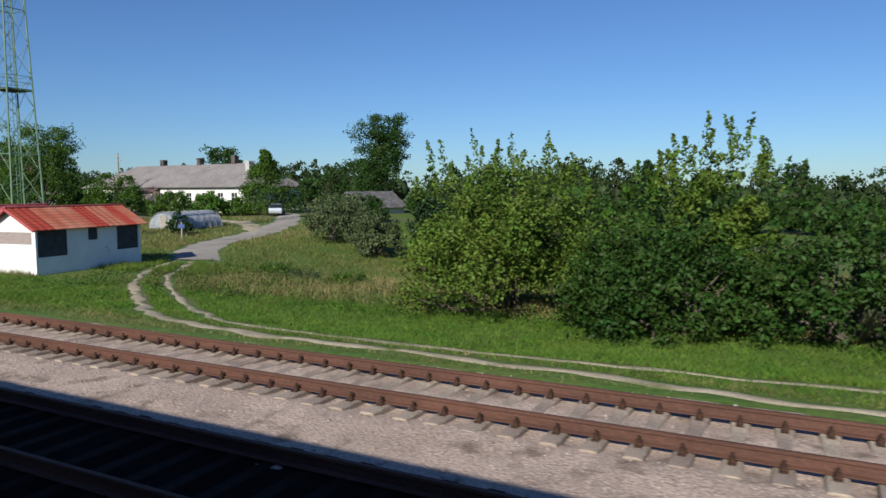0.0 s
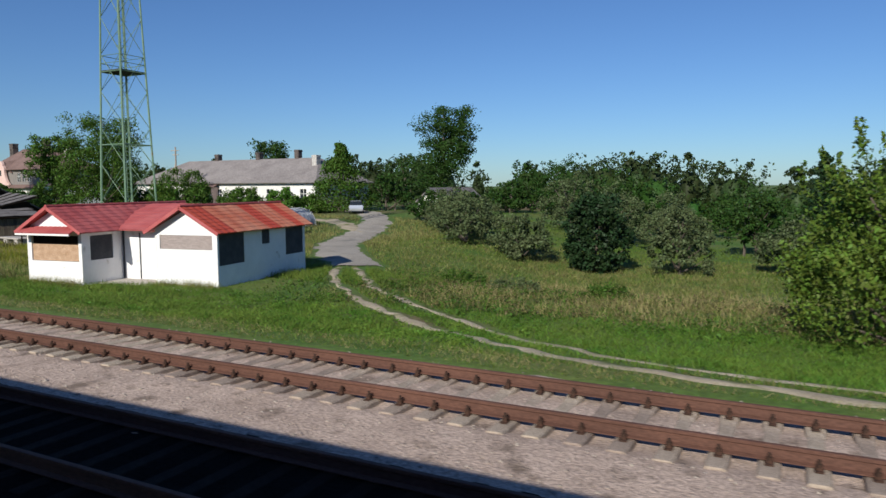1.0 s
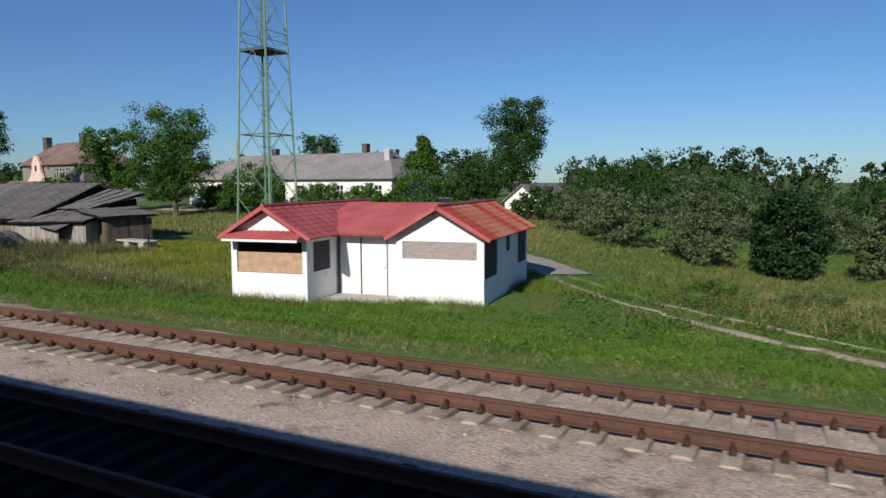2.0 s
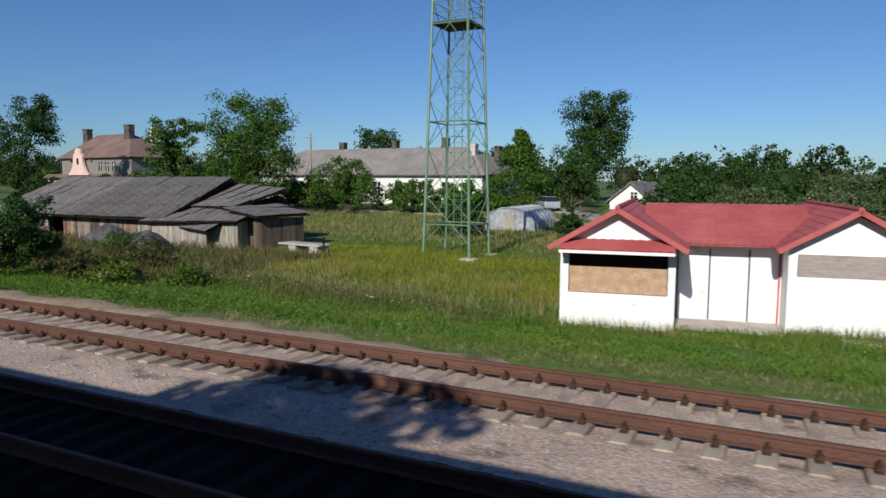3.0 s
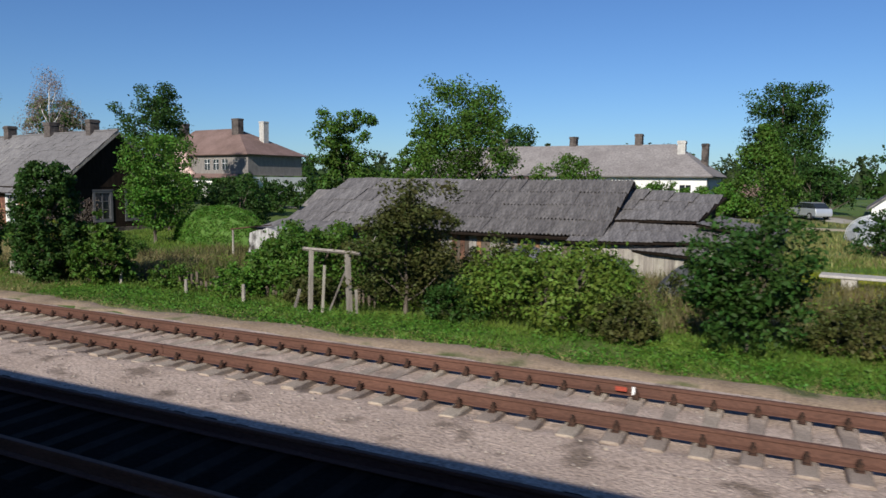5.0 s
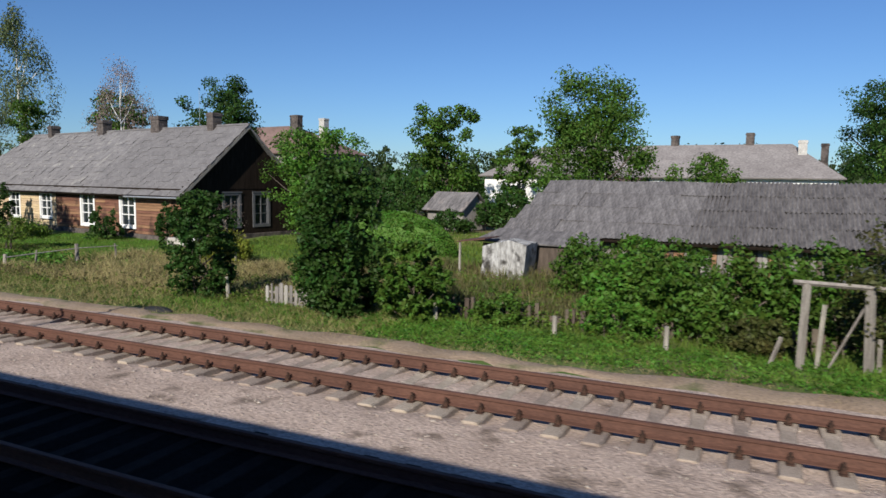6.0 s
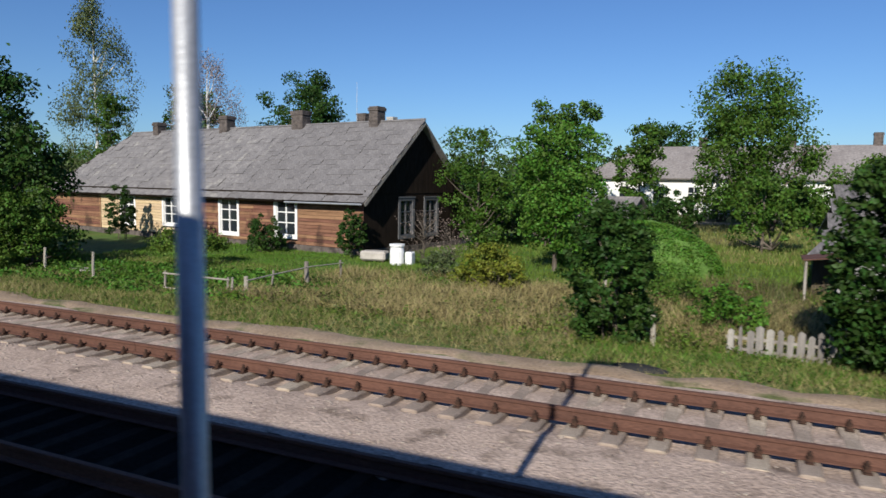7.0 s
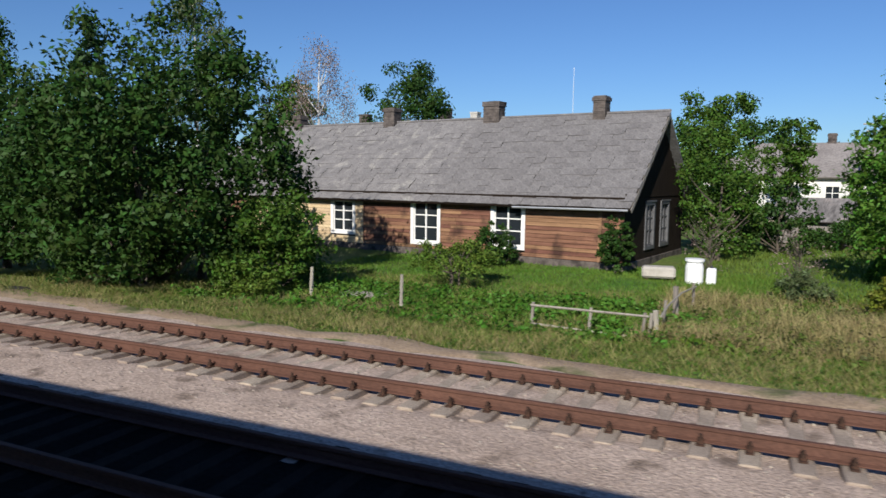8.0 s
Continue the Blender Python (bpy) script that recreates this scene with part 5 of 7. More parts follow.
for side in (-1, 1):  # the small roof behind the curved gable
    bm = bmesh.new()
    slab(bm, [(-15.0 + side * 3.4, -0.05, 6.2), (-15.0 + side * 3.4, 2.6, 6.9), (-15.0, 5.0, 9.3), (-15.0, -0.02, 8.2)], 0.1)
    part("gable_roof", bm, M_PINKROOF, villa)

cottage = thing("cottage", "small white gabled cottage with dark grey roof among trees", "house", (-53.3, 75.2, -1.4), rz=-6)
bm = bmesh.new()
wall(bm, (-2.3, 0), (1, 0), 4.6, 0, 2.7, 0.3)
wall(bm, (-2.0, 0.304), (0, 1), 8.7, 0, 2.7, 0.3)
wall(bm, (2.3, 0.304), (0, 1), 8.7, 0, 2.7, 0.3)
wall(bm, (-2.3, 9.01), (1, 0), 4.6, 0, 2.7, 0.3)
part("body", bm, M_PLASTER, cottage)
for y in (0.0, 9.1):
    bm = bmesh.new()
    prism(bm, [(-2.28, y, 2.7), (2.28, y, 2.7), (0, y, 4.45)], (0, 1, 0), 0.2)
    part("gable", bm, M_PLASTER, cottage)
for sg in (-1, 1):
    bm = bmesh.new()
    slab(bm, [(sg * 2.75, -0.4, 2.42), (sg * 2.75, 9.7, 2.42), (0, 9.7, 4.65), (0, -0.4, 4.65)], 0.12)
    part("roof", bm, M_BARNROOF, cottage)
plain_window(cottage, 0.0, 2.75, 0.7, 0.8, -0.06)
red_house = thing("cottage", "distant cottage with a dull red roof behind orchard trees", "house", (-67.5, 158.0, -2.0), rz=-25)
bm = bmesh.new()
box(bm, -5, 5, 0, 7, 0, 2.6)
part("body", bm, M_PLASTER, red_house)
for y in (-0.5, 7.5):
    bm = bmesh.new()
    slab(bm, [(-5.5, y, 2.4), (5.5, y, 2.4), (5.5, 3.5, 5.3), (-5.5, 3.5, 5.3)], 0.12)
    part("roof", bm, M_PINKROOF, red_house)
bm = bmesh.new()
prism(bm, [(4.98, 0.02, 2.6), (4.98, 6.98, 2.6), (4.98, 3.5, 5.0)], (-1, 0, 0), 0.2)
part("gable", bm, M_PINKROOF, red_house)
gh_at = (-57.2, 53.2, -0.4)
greenhouse = thing("greenhouse", "short tunnel greenhouse covered with grey plastic film", "greenhouse", gh_at, rz=92)
bm = bmesh.new()
n = 14
rings = []
for k in range(n + 1):
    x = -4.5 + 6.0 * k / n
    rings.append([bm.verts.new((x, 2.0 * math.cos(t), 1.72 * math.sin(t) ** 0.8 * (1.0 if k % 2 else 0.965))) for t in np.linspace(0, math.pi, 11)])
for a, b in zip(rings, rings[1:]):
    for i in range(10):
        bm.faces.new((a[i], b[i], b[i + 1], a[i + 1]))
bm.faces.new(rings[0][::-1])
bm.faces.new(rings[-1])
part("cover", bm, M_FILM, greenhouse)
for k in range(0, n + 1, 2):
    x = -4.5 + 6.0 * k / n
    bm = bmesh.new()
    tube(bm, [(x, 2.04 * math.cos(t), 1.76 * math.sin(t) ** 0.8) for t in np.linspace(0, math.pi, 11)], [0.03] * 11, 5)
    part("hoop", bm, M_STEEL, greenhouse)
bm = bmesh.new()
box(bm, -4.57, -4.51, -0.45, 0.45, 0, 1.4)
part("door", bm, M_GREYWOOD, greenhouse)

# ---- parked car ----
car = thing("car", "small silver hatchback parked on the lane by a tree", "car", (-61.0, 70.2, 0.22), rz=-55)
bm = bmesh.new()
prof = [(-2.0, 0.3), (-2.05, 0.65), (-1.95, 0.92), (-1.1, 1.0), (2.0, 0.98), (2.1, 0.6), (2.05, 0.3)]
prism(bm, [(x, -0.82, z) for x, z in prof], (0, 1, 0), 1.64)
bmesh.ops.bevel(bm, geom=list(bm.edges), offset=0.05, segments=2, affect="EDGES")
part("body", bm, M_CARPAINT, car)
bm = bmesh.new()
prism(bm, [(x, -0.70, z) for x, z in [(-1.1, 0.98), (-0.4, 1.42), (1.3, 1.45), (1.9, 0.97)]], (0, 1, 0), 1.4)
bmesh.ops.bevel(bm, geom=list(bm.edges), offset=0.06, segments=2, affect="EDGES")
part("windows", bm, M_GLASS, car)
bm = bmesh.new()
box(bm, -0.35, 1.25, -0.66, 0.66, 1.45, 1.49, 0.01)
part("roof", bm, M_CARPAINT, car)
for x in (-1.3, 1.3):
    for y in (-0.8, 0.8):
        bm = bmesh.new()
        tube(bm, [(x, y - 0.1, 0.31), (x, y + 0.1, 0.31)], [0.31, 0.31], 16)
        wh = part("wheel", bm, M_RUBBER, car)
        bm = bmesh.new()
        tube(bm, [(x, y - 0.11, 0.31), (x, y + 0.11, 0.31)], [0.19, 0.19], 12)
        part("rim", bm, M_STEEL, wh)
for y in (-0.6, 0.6):
    bm = bmesh.new()
    box(bm, -2.06, -1.98, y - 0.15, y + 0.15, 0.66, 0.8, 0.02)
    part("headlight", bm, M_WHITEPLASTIC, car)


# ---- posts, fences and garden things ----
def on(x, y):
    return (x, y, ground_z(x, y))


def post_mesh(h, r, lean, seed):
    q = random.Random(seed)
    bm = bmesh.new()
    tube(bm, [(0, 0, -0.1), (lean * 0.5 + q.uniform(-0.01, 0.01), 0, h * 0.5), (lean, q.uniform(-0.03, 0.03), h)], [r, r * 0.95, r * 0.85], 7)
    return bm


FENCE_POSTS = [(-103.2, 16.75, 0.62, 0.045), (-103.1, 17.35, 0.62, 0.08), (-103.1, 18.6, 0.72, 0.045), (-102.95, 20.4, 0.85, 0.09), (-102.6, 22.1, 0.75, 0.05), (-110.2, 17.4, 1.02, 0.055), (-113.8, 18.1, 0.96, 0.06),
               (-90.3, 15.9, 0.72, 0.06), (-96.0, 22.6, 0.8, 0.05), (-93.0, 24.0, 0.8, 0.05), (-77.6, 15.6, 0.55, 0.06), (-83.5, 16.2, 0.5, 0.06), (-80.2, 15.9, 0.5, 0.06), (-117.0, 20.5, 0.9, 0.06)]
for k, (x, y, h, r) in enumerate(FENCE_POSTS):
    p = thing("fence_post", "leaning weathered grey wooden fence post in the grass", "fence post", on(x, y), group="old fence posts")
    part("post", post_mesh(h, r, random.Random(k).uniform(-0.06, 0.06), k), M_GREYWOOD, p)
pole = thing("fence_pole", "thin grey pole tied along the old fence posts", "fence", on(-103.05, 17.35))
bm = bmesh.new()
tube(bm, [(0.05, -0.1, 0.5), (0.07, 1.3, 0.55), (0.22, 3.1, 0.62), (0.5, 4.8, 0.6)], [0.028, 0.027, 0.025, 0.02], 6)
part("pole", bm, M_GREYWOOD, pole)
gate = thing("rail_fence", "short grey pole fence with two rails before the garden", "fence", on(-104.7, 16.8), rz=-3)
for x in (-1.4, 0.1, 1.4):
    bm = bmesh.new()
    tube(bm, [(x - 0.05, 0, -0.1), (x, 0, 0.62)], [0.045, 0.04], 6)
    part("post", bm, M_GREYWOOD, gate)
for z, a in ((0.55, 0.0), (0.04, 0.03)):
    bm = bmesh.new()
    tube(bm, [(-1.45, -0.05, z + a), (1.5, -0.05, z - a)], [0.032, 0.03], 6)
    part("rail", bm, M_GREYWOOD, gate)
picket = thing("picket_fence", "short broken picket fence of grey boards", "fence", on(-87.7, 15.6), rz=-8)
pr = random.Random(3)
for k in range(11):
    bm = bmesh.new()
    x = -1.0 + 0.19 * k
    h = pr.uniform(0.55, 0.75)
    w = pr.uniform(0.05, 0.08)
    prism(bm, [(x - w, 0, -0.05), (x + w, 0, -0.05), (x + w + pr.uniform(-0.03, 0.03), 0, h - 0.05), (x, 0, h), (x - w + pr.uniform(-0.03, 0.03), 0, h - 0.05)], (0, 1, 0), 0.022)
    part("picket", bm, M_GREYBOARD, picket)
for z in (0.14, 0.38):
    bm = bmesh.new()
    box(bm, -1.1, 1.05, 0.026, 0.06, z, z + 0.06)
    part("rail", bm, M_GREYWOOD, picket)
bm = bmesh.new()
tube(bm, [(1.08, 0.03, -0.1), (1.09, 0.03, 0.85)], [0.075, 0.07], 7)
part("post", bm, M_GREYWOOD, picket)
old_fence = thing("picket_fence", "dark rotten paling fence overgrown with weeds", "fence", on(-79.5, 17.2))
for k in range(58):
    bm = bmesh.new()
    x = -6.0 + 0.2 * k
    h = pr.uniform(0.3, 0.62)
    box(bm, x, x + pr.uniform(0.07, 0.13), -0.02 + pr.uniform(-0.05, 0.05), 0.02, -0.1, h)
    part("picket", bm, M_ROTTEN, old_fence)
bm = bmesh.new()
box(bm, -6.2, 5.8, 0.06, 0.1, 0.2, 0.27)
part("rail", bm, M_DARKWOOD, old_fence)

wood_frame = thing("gateway", "open wooden gateway of two grey posts with a crossbeam", "gateway", on(-74.4, 15.4), rz=6)
for nm, a, b, r in (("post", (-0.6, 0, -0.1), (-0.55, 0, 1.72), 0.11), ("post", (0.62, 0, -0.1), (0.55, 0, 1.66), 0.13), ("beam", (-0.8, 0, 1.74), (0.95, 0, 1.68), 0.075), ("strut", (-0.28, 0.1, -0.05), (-0.2, 0.1, 1.3), 0.06),
                    ("strut", (-0.1, 0.1, -0.05), (0.5, 0.1, 1.3), 0.035), ("strut", (-1.15, 0.05, -0.05), (-0.95, 0.05, 0.6), 0.06), ("strut", (0.8, 0.05, -0.05), (0.78, 0.05, 0.7), 0.06)):
    bm = bmesh.new()
    bar(bm, a, b, r)
    part(nm, bm, M_GREYWOOD, wood_frame)
barrel = thing("water_tank", "white plastic water container standing on end by the house", "container", (-103.0, 27.3, -0.42))
bm = bmesh.new()
tube(bm, [(0, 0, 0), (0, 0, 0.08), (0, 0, 0.62), (0, 0, 0.8), (0, 0, 0.86), (0, 0, 0.95)], [0.3, 0.33, 0.33, 0.29, 0.35, 0.35], 14)
part("tank", bm, M_WHITEPLASTIC, barrel)
tub = thing("bathtub", "old dull grey enamelled tub standing in the grass", "tub", (-104.2, 27.6, -0.42), rz=8)
bm = bmesh.new()
box(bm, -0.75, 0.5, -0.35, 0.35, 0.12, 0.55, 0.08)
part("body", bm, M_CONCRETE, tub)
for x in (-0.6, 0.35):
    bm = bmesh.new()
    box(bm, x, x + 0.08, -0.3, 0.3, 0.0, 0.12)
    part("leg", bm, M_CLIP, tub)
canister = thing("canister", "white plastic canister beside the water tank", "container", (-102.4, 27.4, -0.42))
bm = bmesh.new()
box(bm, -0.17, 0.17, -0.2, 0.2, 0, 0.62, 0.05)
part("body", bm, M_WHITEPLASTIC, canister)
bm = bmesh.new()
tube(bm, [(0, 0, 0.6), (0, 0, 0.7)], [0.06, 0.05], 8)
part("cap", bm, M_DARKBOARD, canister)
trough = thing("concrete_trough", "grey concrete slab resting on low blocks in the weeds", "trough", on(-60.4, 28.6), rz=-8)
bm = bmesh.new()
box(bm, -1.6, 1.3, -0.5, 0.5, 0.42, 0.52, 0.02)
part("slab", bm, M_CONCRETE, trough)
for x in (-0.9, 0.6):
    bm = bmesh.new()
    box(bm, x, x + 0.5, -0.45, 0.45, 0, 0.42, 0.02)
    part("block", bm, M_CONCRETE, trough)
bm = bmesh.new()
tube(bm, [(1.45, -0.3, 0), (1.47, -0.3, 0.95)], [0.05, 0.05], 6)
part("post", bm, M_DARKWOOD, trough)
stone_tr = thing("concrete_trough", "broken pale concrete trough lying in the weeds", "trough", on(-60.9, 17.2), rz=12)
bm = bmesh.new()
box(bm, -0.45, 0.4, -0.2, 0.2, 0.22, 0.3, 0.02)
box(bm, -0.2, 0.2, -0.18, 0.18, -0.05, 0.216, 0.02)
part("body", bm, M_CONCRETE, stone_tr)
bench = thing("plank_pile", "low pile of grey planks lying in the garden", "planks", on(-112.3, 18.7), rz=5)
for k in range(4):
    bm = bmesh.new()
    box(bm, -0.7, 0.75, -0.4 + 0.2 * k, -0.22 + 0.2 * k, 0.1, 0.16, 0.005)
    part("plank", bm, M_GREYWOOD, bench)
bm = bmesh.new()
box(bm, -0.6, 0.6, -0.35, 0.35, -0.05, 0.1)
part("block", bm, M_CONCRETE, bench)
for x, y, w, h, lbl in ((-48.6, 43.3, 0.62, 0.5, "small blue notice board on a concrete post by the lane"),):
    sg = thing("sign", lbl, "sign", on(x, y), rz=15)
    bm = bmesh.new()
    tube(bm, [(0, 0, 0), (0, 0, 1.5)], [0.05, 0.05], 8)
    part("post", bm, M_CONCRETE, sg)
    bm = bmesh.new()
    box(bm, -w / 2, w / 2, -0.06, -0.05, 0.95, 0.95 + h * 0.7)
    part("board", bm, M_BLUE, sg, "blue painted board")
# Flat black lumps that stand for the lamp heads' cast shadows on the verge
for k, (x, y, w) in enumerate([(-90.2, 13.15, 0.55), (-60.4, 12.95, 0.5), (-121.5, 13.7, 0.6)]):
    lump = thing("tar_lump", "flat black lump drawing a lamp head's shadow on the verge", "tar", (x, y, ground_z(x, y)), group="lumps of tar by the track")
    bm = bmesh.new()
    bmesh.ops.create_uvsphere(bm, u_segments=16, v_segments=8, radius=1.0)
    for v in bm.verts:
        g = 1 + 0.25 * nz(v.co.x * 2 + k, v.co.y * 2, 1.0, 4.0 + k)
        v.co = Vector((v.co.x * w * g, v.co.y * 0.26 * g, v.co.z * 0.10))
    part("lump", bm, M_RUBBER, lump, smooth_faces=True)
upole = thing("utility_pole", "wooden utility pole with crossarms and a slanting brace", "utility pole", (-91.9, 70.8, 0.2))
for nm, a, b, r in (("pole", (0, 0, 0), (0, 0, 8.9), 0.13), ("brace", (-2.0, 0.3, 0), (-0.1, 0.1, 7.0), 0.1), ("crossarm", (-0.9, 0, 8.4), (0.7, 0, 8.4), 0.06), ("crossarm", (-0.6, 0, 7.8), (0.6, 0, 7.8), 0.06)):
    bm = bmesh.new()
    tube(bm, [a, b], [r, r * 0.8], 8)
    part(nm, bm, M_GREYWOOD, upole)
mark = thing("rail_marker", "small faded red and white marks on the rail", "marker", (-65.44, 10.87, 0.03))
bm = bmesh.new()
box(bm, -0.28, -0.1, -0.03, -0.015, 0.06, 0.13)
part("plate", bm, M_RED, mark)
bm = bmesh.new()
box(bm, -0.02, 0.025, -0.03, -0.015, 0.02, 0.15)
part("stripe", bm, M_WHITEPLASTIC, mark)

# ---- trees and bushes ----
def leaf_cloud(points, sizes, rng, narrow=0.55, up=0.35, hang=0.0, out=None):
    """A diamond-shaped leaf at every point, turned at random or, given out, mostly away from its bunch."""
    n = len(points)
    nrm = rng.normal(size=(n, 3))
    if out is not None:
        nrm = nrm * 0.8 + out * 0.75
    nrm[:, 2] += up * (2 if out is None else 0.7)
    nrm /= np.linalg.norm(nrm, axis=1)[:, None]
    a = rng.normal(size=(n, 3))
    a[:, 2] -= hang * 3
    a -= nrm * (a * nrm).sum(1)[:, None]
    a /= np.linalg.norm(a, axis=1)[:, None] + 1e-9
    b = np.cross(nrm, a)
    s = sizes[:, None]
    bend = nrm * s * rng.uniform(-0.15, 0.25, (n, 1))
    v = np.stack([points - a * s * 0.5, points + b * s * narrow * 0.5 + bend, points + a * s * 0.5, points - b * s * narrow * 0.5 + bend], 1)
    return v.reshape(-1, 3), (np.arange(n)[:, None] * 4 + np.arange(4)[None]).astype(np.int32)


def crown_points(rng, n, r, h0, h1, form, lumps):
    """Places of leaves: bunches spread through the crown, denser towards its skin."""
    k = lumps
    if form == "round":
        k = lumps * 2
        # several lesser crowns grown together, stretched to the whole crown's size
        nb = 24
        t = rng.uniform(0, 6.283, nb)
        bz = np.linspace(-0.62, 0.62, nb)
        q = np.sqrt(rng.uniform(0.1, 1, nb)) * 0.6 * np.sqrt(1 - 1.3 * bz ** 2)
        hub = np.stack([q * np.cos(t), q * np.sin(t), bz], 1)
        br = rng.uniform(0.34, 0.5, nb)
        w = rng.integers(0, nb, k)
        d = rng.normal(size=(k, 3))
        d[:, 2] += 0.15
        d /= np.linalg.norm(d, axis=1)[:, None]
        c = hub[w] + d * (br[w] * rng.uniform(0.45, 1.0, k))[:, None]
        lo, hi = np.percentile(c, 4, axis=0), np.percentile(c, 96, axis=0)
        c = np.clip((c - lo) / (hi - lo) * 2 - 1, -1.05, 1.05)
        c = c * np.array([r * 0.72, r * 0.72, (h1 - h0) / 2 * 0.82]) + np.array([0, 0, (h0 + h1) / 2])
        cr = r * rng.uniform(0.16, 0.3, k)
    elif form == "cone":
        f = rng.uniform(0, 1, k) ** 1.25
        t = rng.uniform(0, 6.283, k)
        rr_ = r * (1 - f) ** 0.85 * rng.uniform(0.55, 1.0, k) + 0.08
        c = np.stack([rr_ * np.cos(t), rr_ * np.sin(t), h0 + (h1 - h0) * f], 1)
        cr = r * (0.12 + 0.2 * (1 - f))
    elif form == "bush":
        k = int(lumps * 1.7)
        t = rng.uniform(0, 6.283, k)
        q = np.sqrt(rng.uniform(0, 1, k))
        ph = rng.uniform(0, 6.283, 3)
        top = (1 - 0.55 * q ** 2.4) * (1 + 0.10 * np.sin(2 * t + ph[0]) + 0.07 * np.sin(5 * t + ph[1]) * q)
        top /= top.max()
        q = q * (1 + 0.10 * np.sin(3 * t + ph[2]))
        c = np.stack([q * r * 0.92 * np.cos(t), q * r * 0.92 * np.sin(t), h0 + (h1 - h0) * top * rng.uniform(0.10, 0.95, k) ** 0.75], 1)
        cr = r * rng.uniform(0.10, 0.24, k)
    elif form == "column":  # egg-shaped, leafy to the ground
        k = lumps * 2
        f = (np.arange(k) + rng.uniform(0, 1, k)) / k * 0.93 + 0.04
        t = rng.uniform(0, 6.283, k)
        rr_ = r * 0.95 * np.sin(np.pi * (0.14 + 0.82 * f)) ** 0.55 * np.sqrt(rng.uniform(0.15, 1.0, k))
        c = np.stack([rr_ * np.cos(t), rr_ * np.sin(t), h0 + (h1 - h0) * f], 1)
        cr = r * rng.uniform(0.12, 0.24, k)
    else:  # tall and loose
        f = rng.uniform(0, 1, k)
        t = rng.uniform(0, 6.283, k)
        rr_ = r * np.sin(np.pi * (0.12 + 0.85 * f) ** 0.8) * rng.uniform(0.3, 1.0, k)
        c = np.stack([rr_ * np.cos(t), rr_ * np.sin(t), h0 + (h1 - h0) * f], 1)
        cr = r * rng.uniform(0.16, 0.3, k)
    which = rng.integers(0, k, n)
    off = rng.normal(size=(n, 3))
    off /= np.linalg.norm(off, axis=1)[:, None]
    off *= (rng.uniform(0, 1, n) ** 0.45 * cr[which] * np.where(rng.random(n) < 0.05, 1.4, 1.0))[:, None]
    off[:, 2] *= 0.75
    if form == "loose":
        off[:, 2] *= 1.9
    p = c[which] + off
    way = off / (np.linalg.norm(off, axis=1)[:, None] + 1e-9)
    keep = p[:, 2] > h0 * 0.5 + 0.02
    return p[keep], c, way[keep]


def tree(name, label, x, y, h, r, leaf, count, size, seed, form="round", bare=0.22, bark=None, lumps=46, trunk=None, z=None, group="", category="tree", shoots=0, stems=1, hang=0.0, limbs=9):
    """Tapered trunk with limbs reaching into the bunches of leaves."""
    rng = np.random.default_rng(seed)
    at = (x, y, ground_z(x, y) - 0.03 if z is None else z)
    ob = thing(name, label, category, at, group=group)
    h0 = h * bare
    count, size = int(count * 0.54), size * 1.15
    pts, cent, way = crown_points(rng, count, r, h0, h, form, lumps)
    if shoots:
        extra = []
        for _ in range(shoots):
            t, q = rng.uniform(0, 6.283), np.sqrt(rng.uniform(0, 0.8)) * r
            f = np.sort(rng.uniform(0, 1, 90)) ** 0.9
            lean = rng.normal(size=2) * 0.25
            ln = rng.uniform(0.7, 1.9)
            base = h * (0.88 - 0.25 * (q / r) ** 2)
            extra.append(np.stack([q * np.cos(t) + lean[0] * f + rng.normal(size=90) * 0.17 * (1.1 - f), q * np.sin(t) + lean[1] * f + rng.normal(size=90) * 0.17 * (1.1 - f), base + ln * f], 1))
        pts = np.concatenate([pts, *extra])
        way = np.concatenate([way, rng.normal(size=(90 * shoots, 3)) * 0.7])
    v, f = leaf_cloud(pts, size * rng.uniform(0.6, 1.35, len(pts)), rng, hang=hang, out=way)
    tr = trunk or max(0.05, r * 0.06)
    bm = bmesh.new()
    top = h0 + (h - h0) * (0.9 if form in ("cone", "loose") else 0.55)
    for s in range(stems):
        dx, dy = (0, 0) if stems == 1 else (rng.normal() * r * 0.18, rng.normal() * r * 0.18)
        line = [(dx + rng.normal() * 0.03 * r * k / 5, dy + rng.normal() * 0.03 * r * k / 5, -0.15 + (top + 0.15) * k / 5) for k in range(6)]
        tube(bm, line, [tr * (1.35 if k == 0 else 1 - 0.15 * k) / math.sqrt(stems) for k in range(6)], 7)
    part("trunk", bm, bark or M_BARK, ob)
    for c in cent[:: max(1, len(cent) // limbs)]:
        z0 = min(max(h0 * 0.8, c[2] - r * 0.7), top * 0.95)
        a = Vector((0, 0, z0))
        b = Vector(c.tolist())
        m = a.lerp(b, 0.5) + Vector((0, 0, -0.06 * r))
        bm = bmesh.new()
        tube(bm, [a, m, b], [tr * 0.42, tr * 0.28, tr * 0.1], 5)
        part("limb", bm, bark or M_BARK, ob)
    part("crown", soup("crown", v, f, leaf), None, ob)
    return ob


# Along the dirt track
tree("box_elder", "broad yellow-green box elder bush with light upright shoots", -9.9, 22.9, 5.6, 3.9, L_LIGHT, 62000, 0.125, 1, "bush", 0.02, lumps=110, shoots=26, category="bush", stems=5)
tree("box_elder", "yellow-green bush with tall shoots", -3.1, 25.0, 6.3, 2.1, L_LIGHT, 26000, 0.145, 2, "bush", 0.02, lumps=80, shoots=18, category="bush", stems=4)
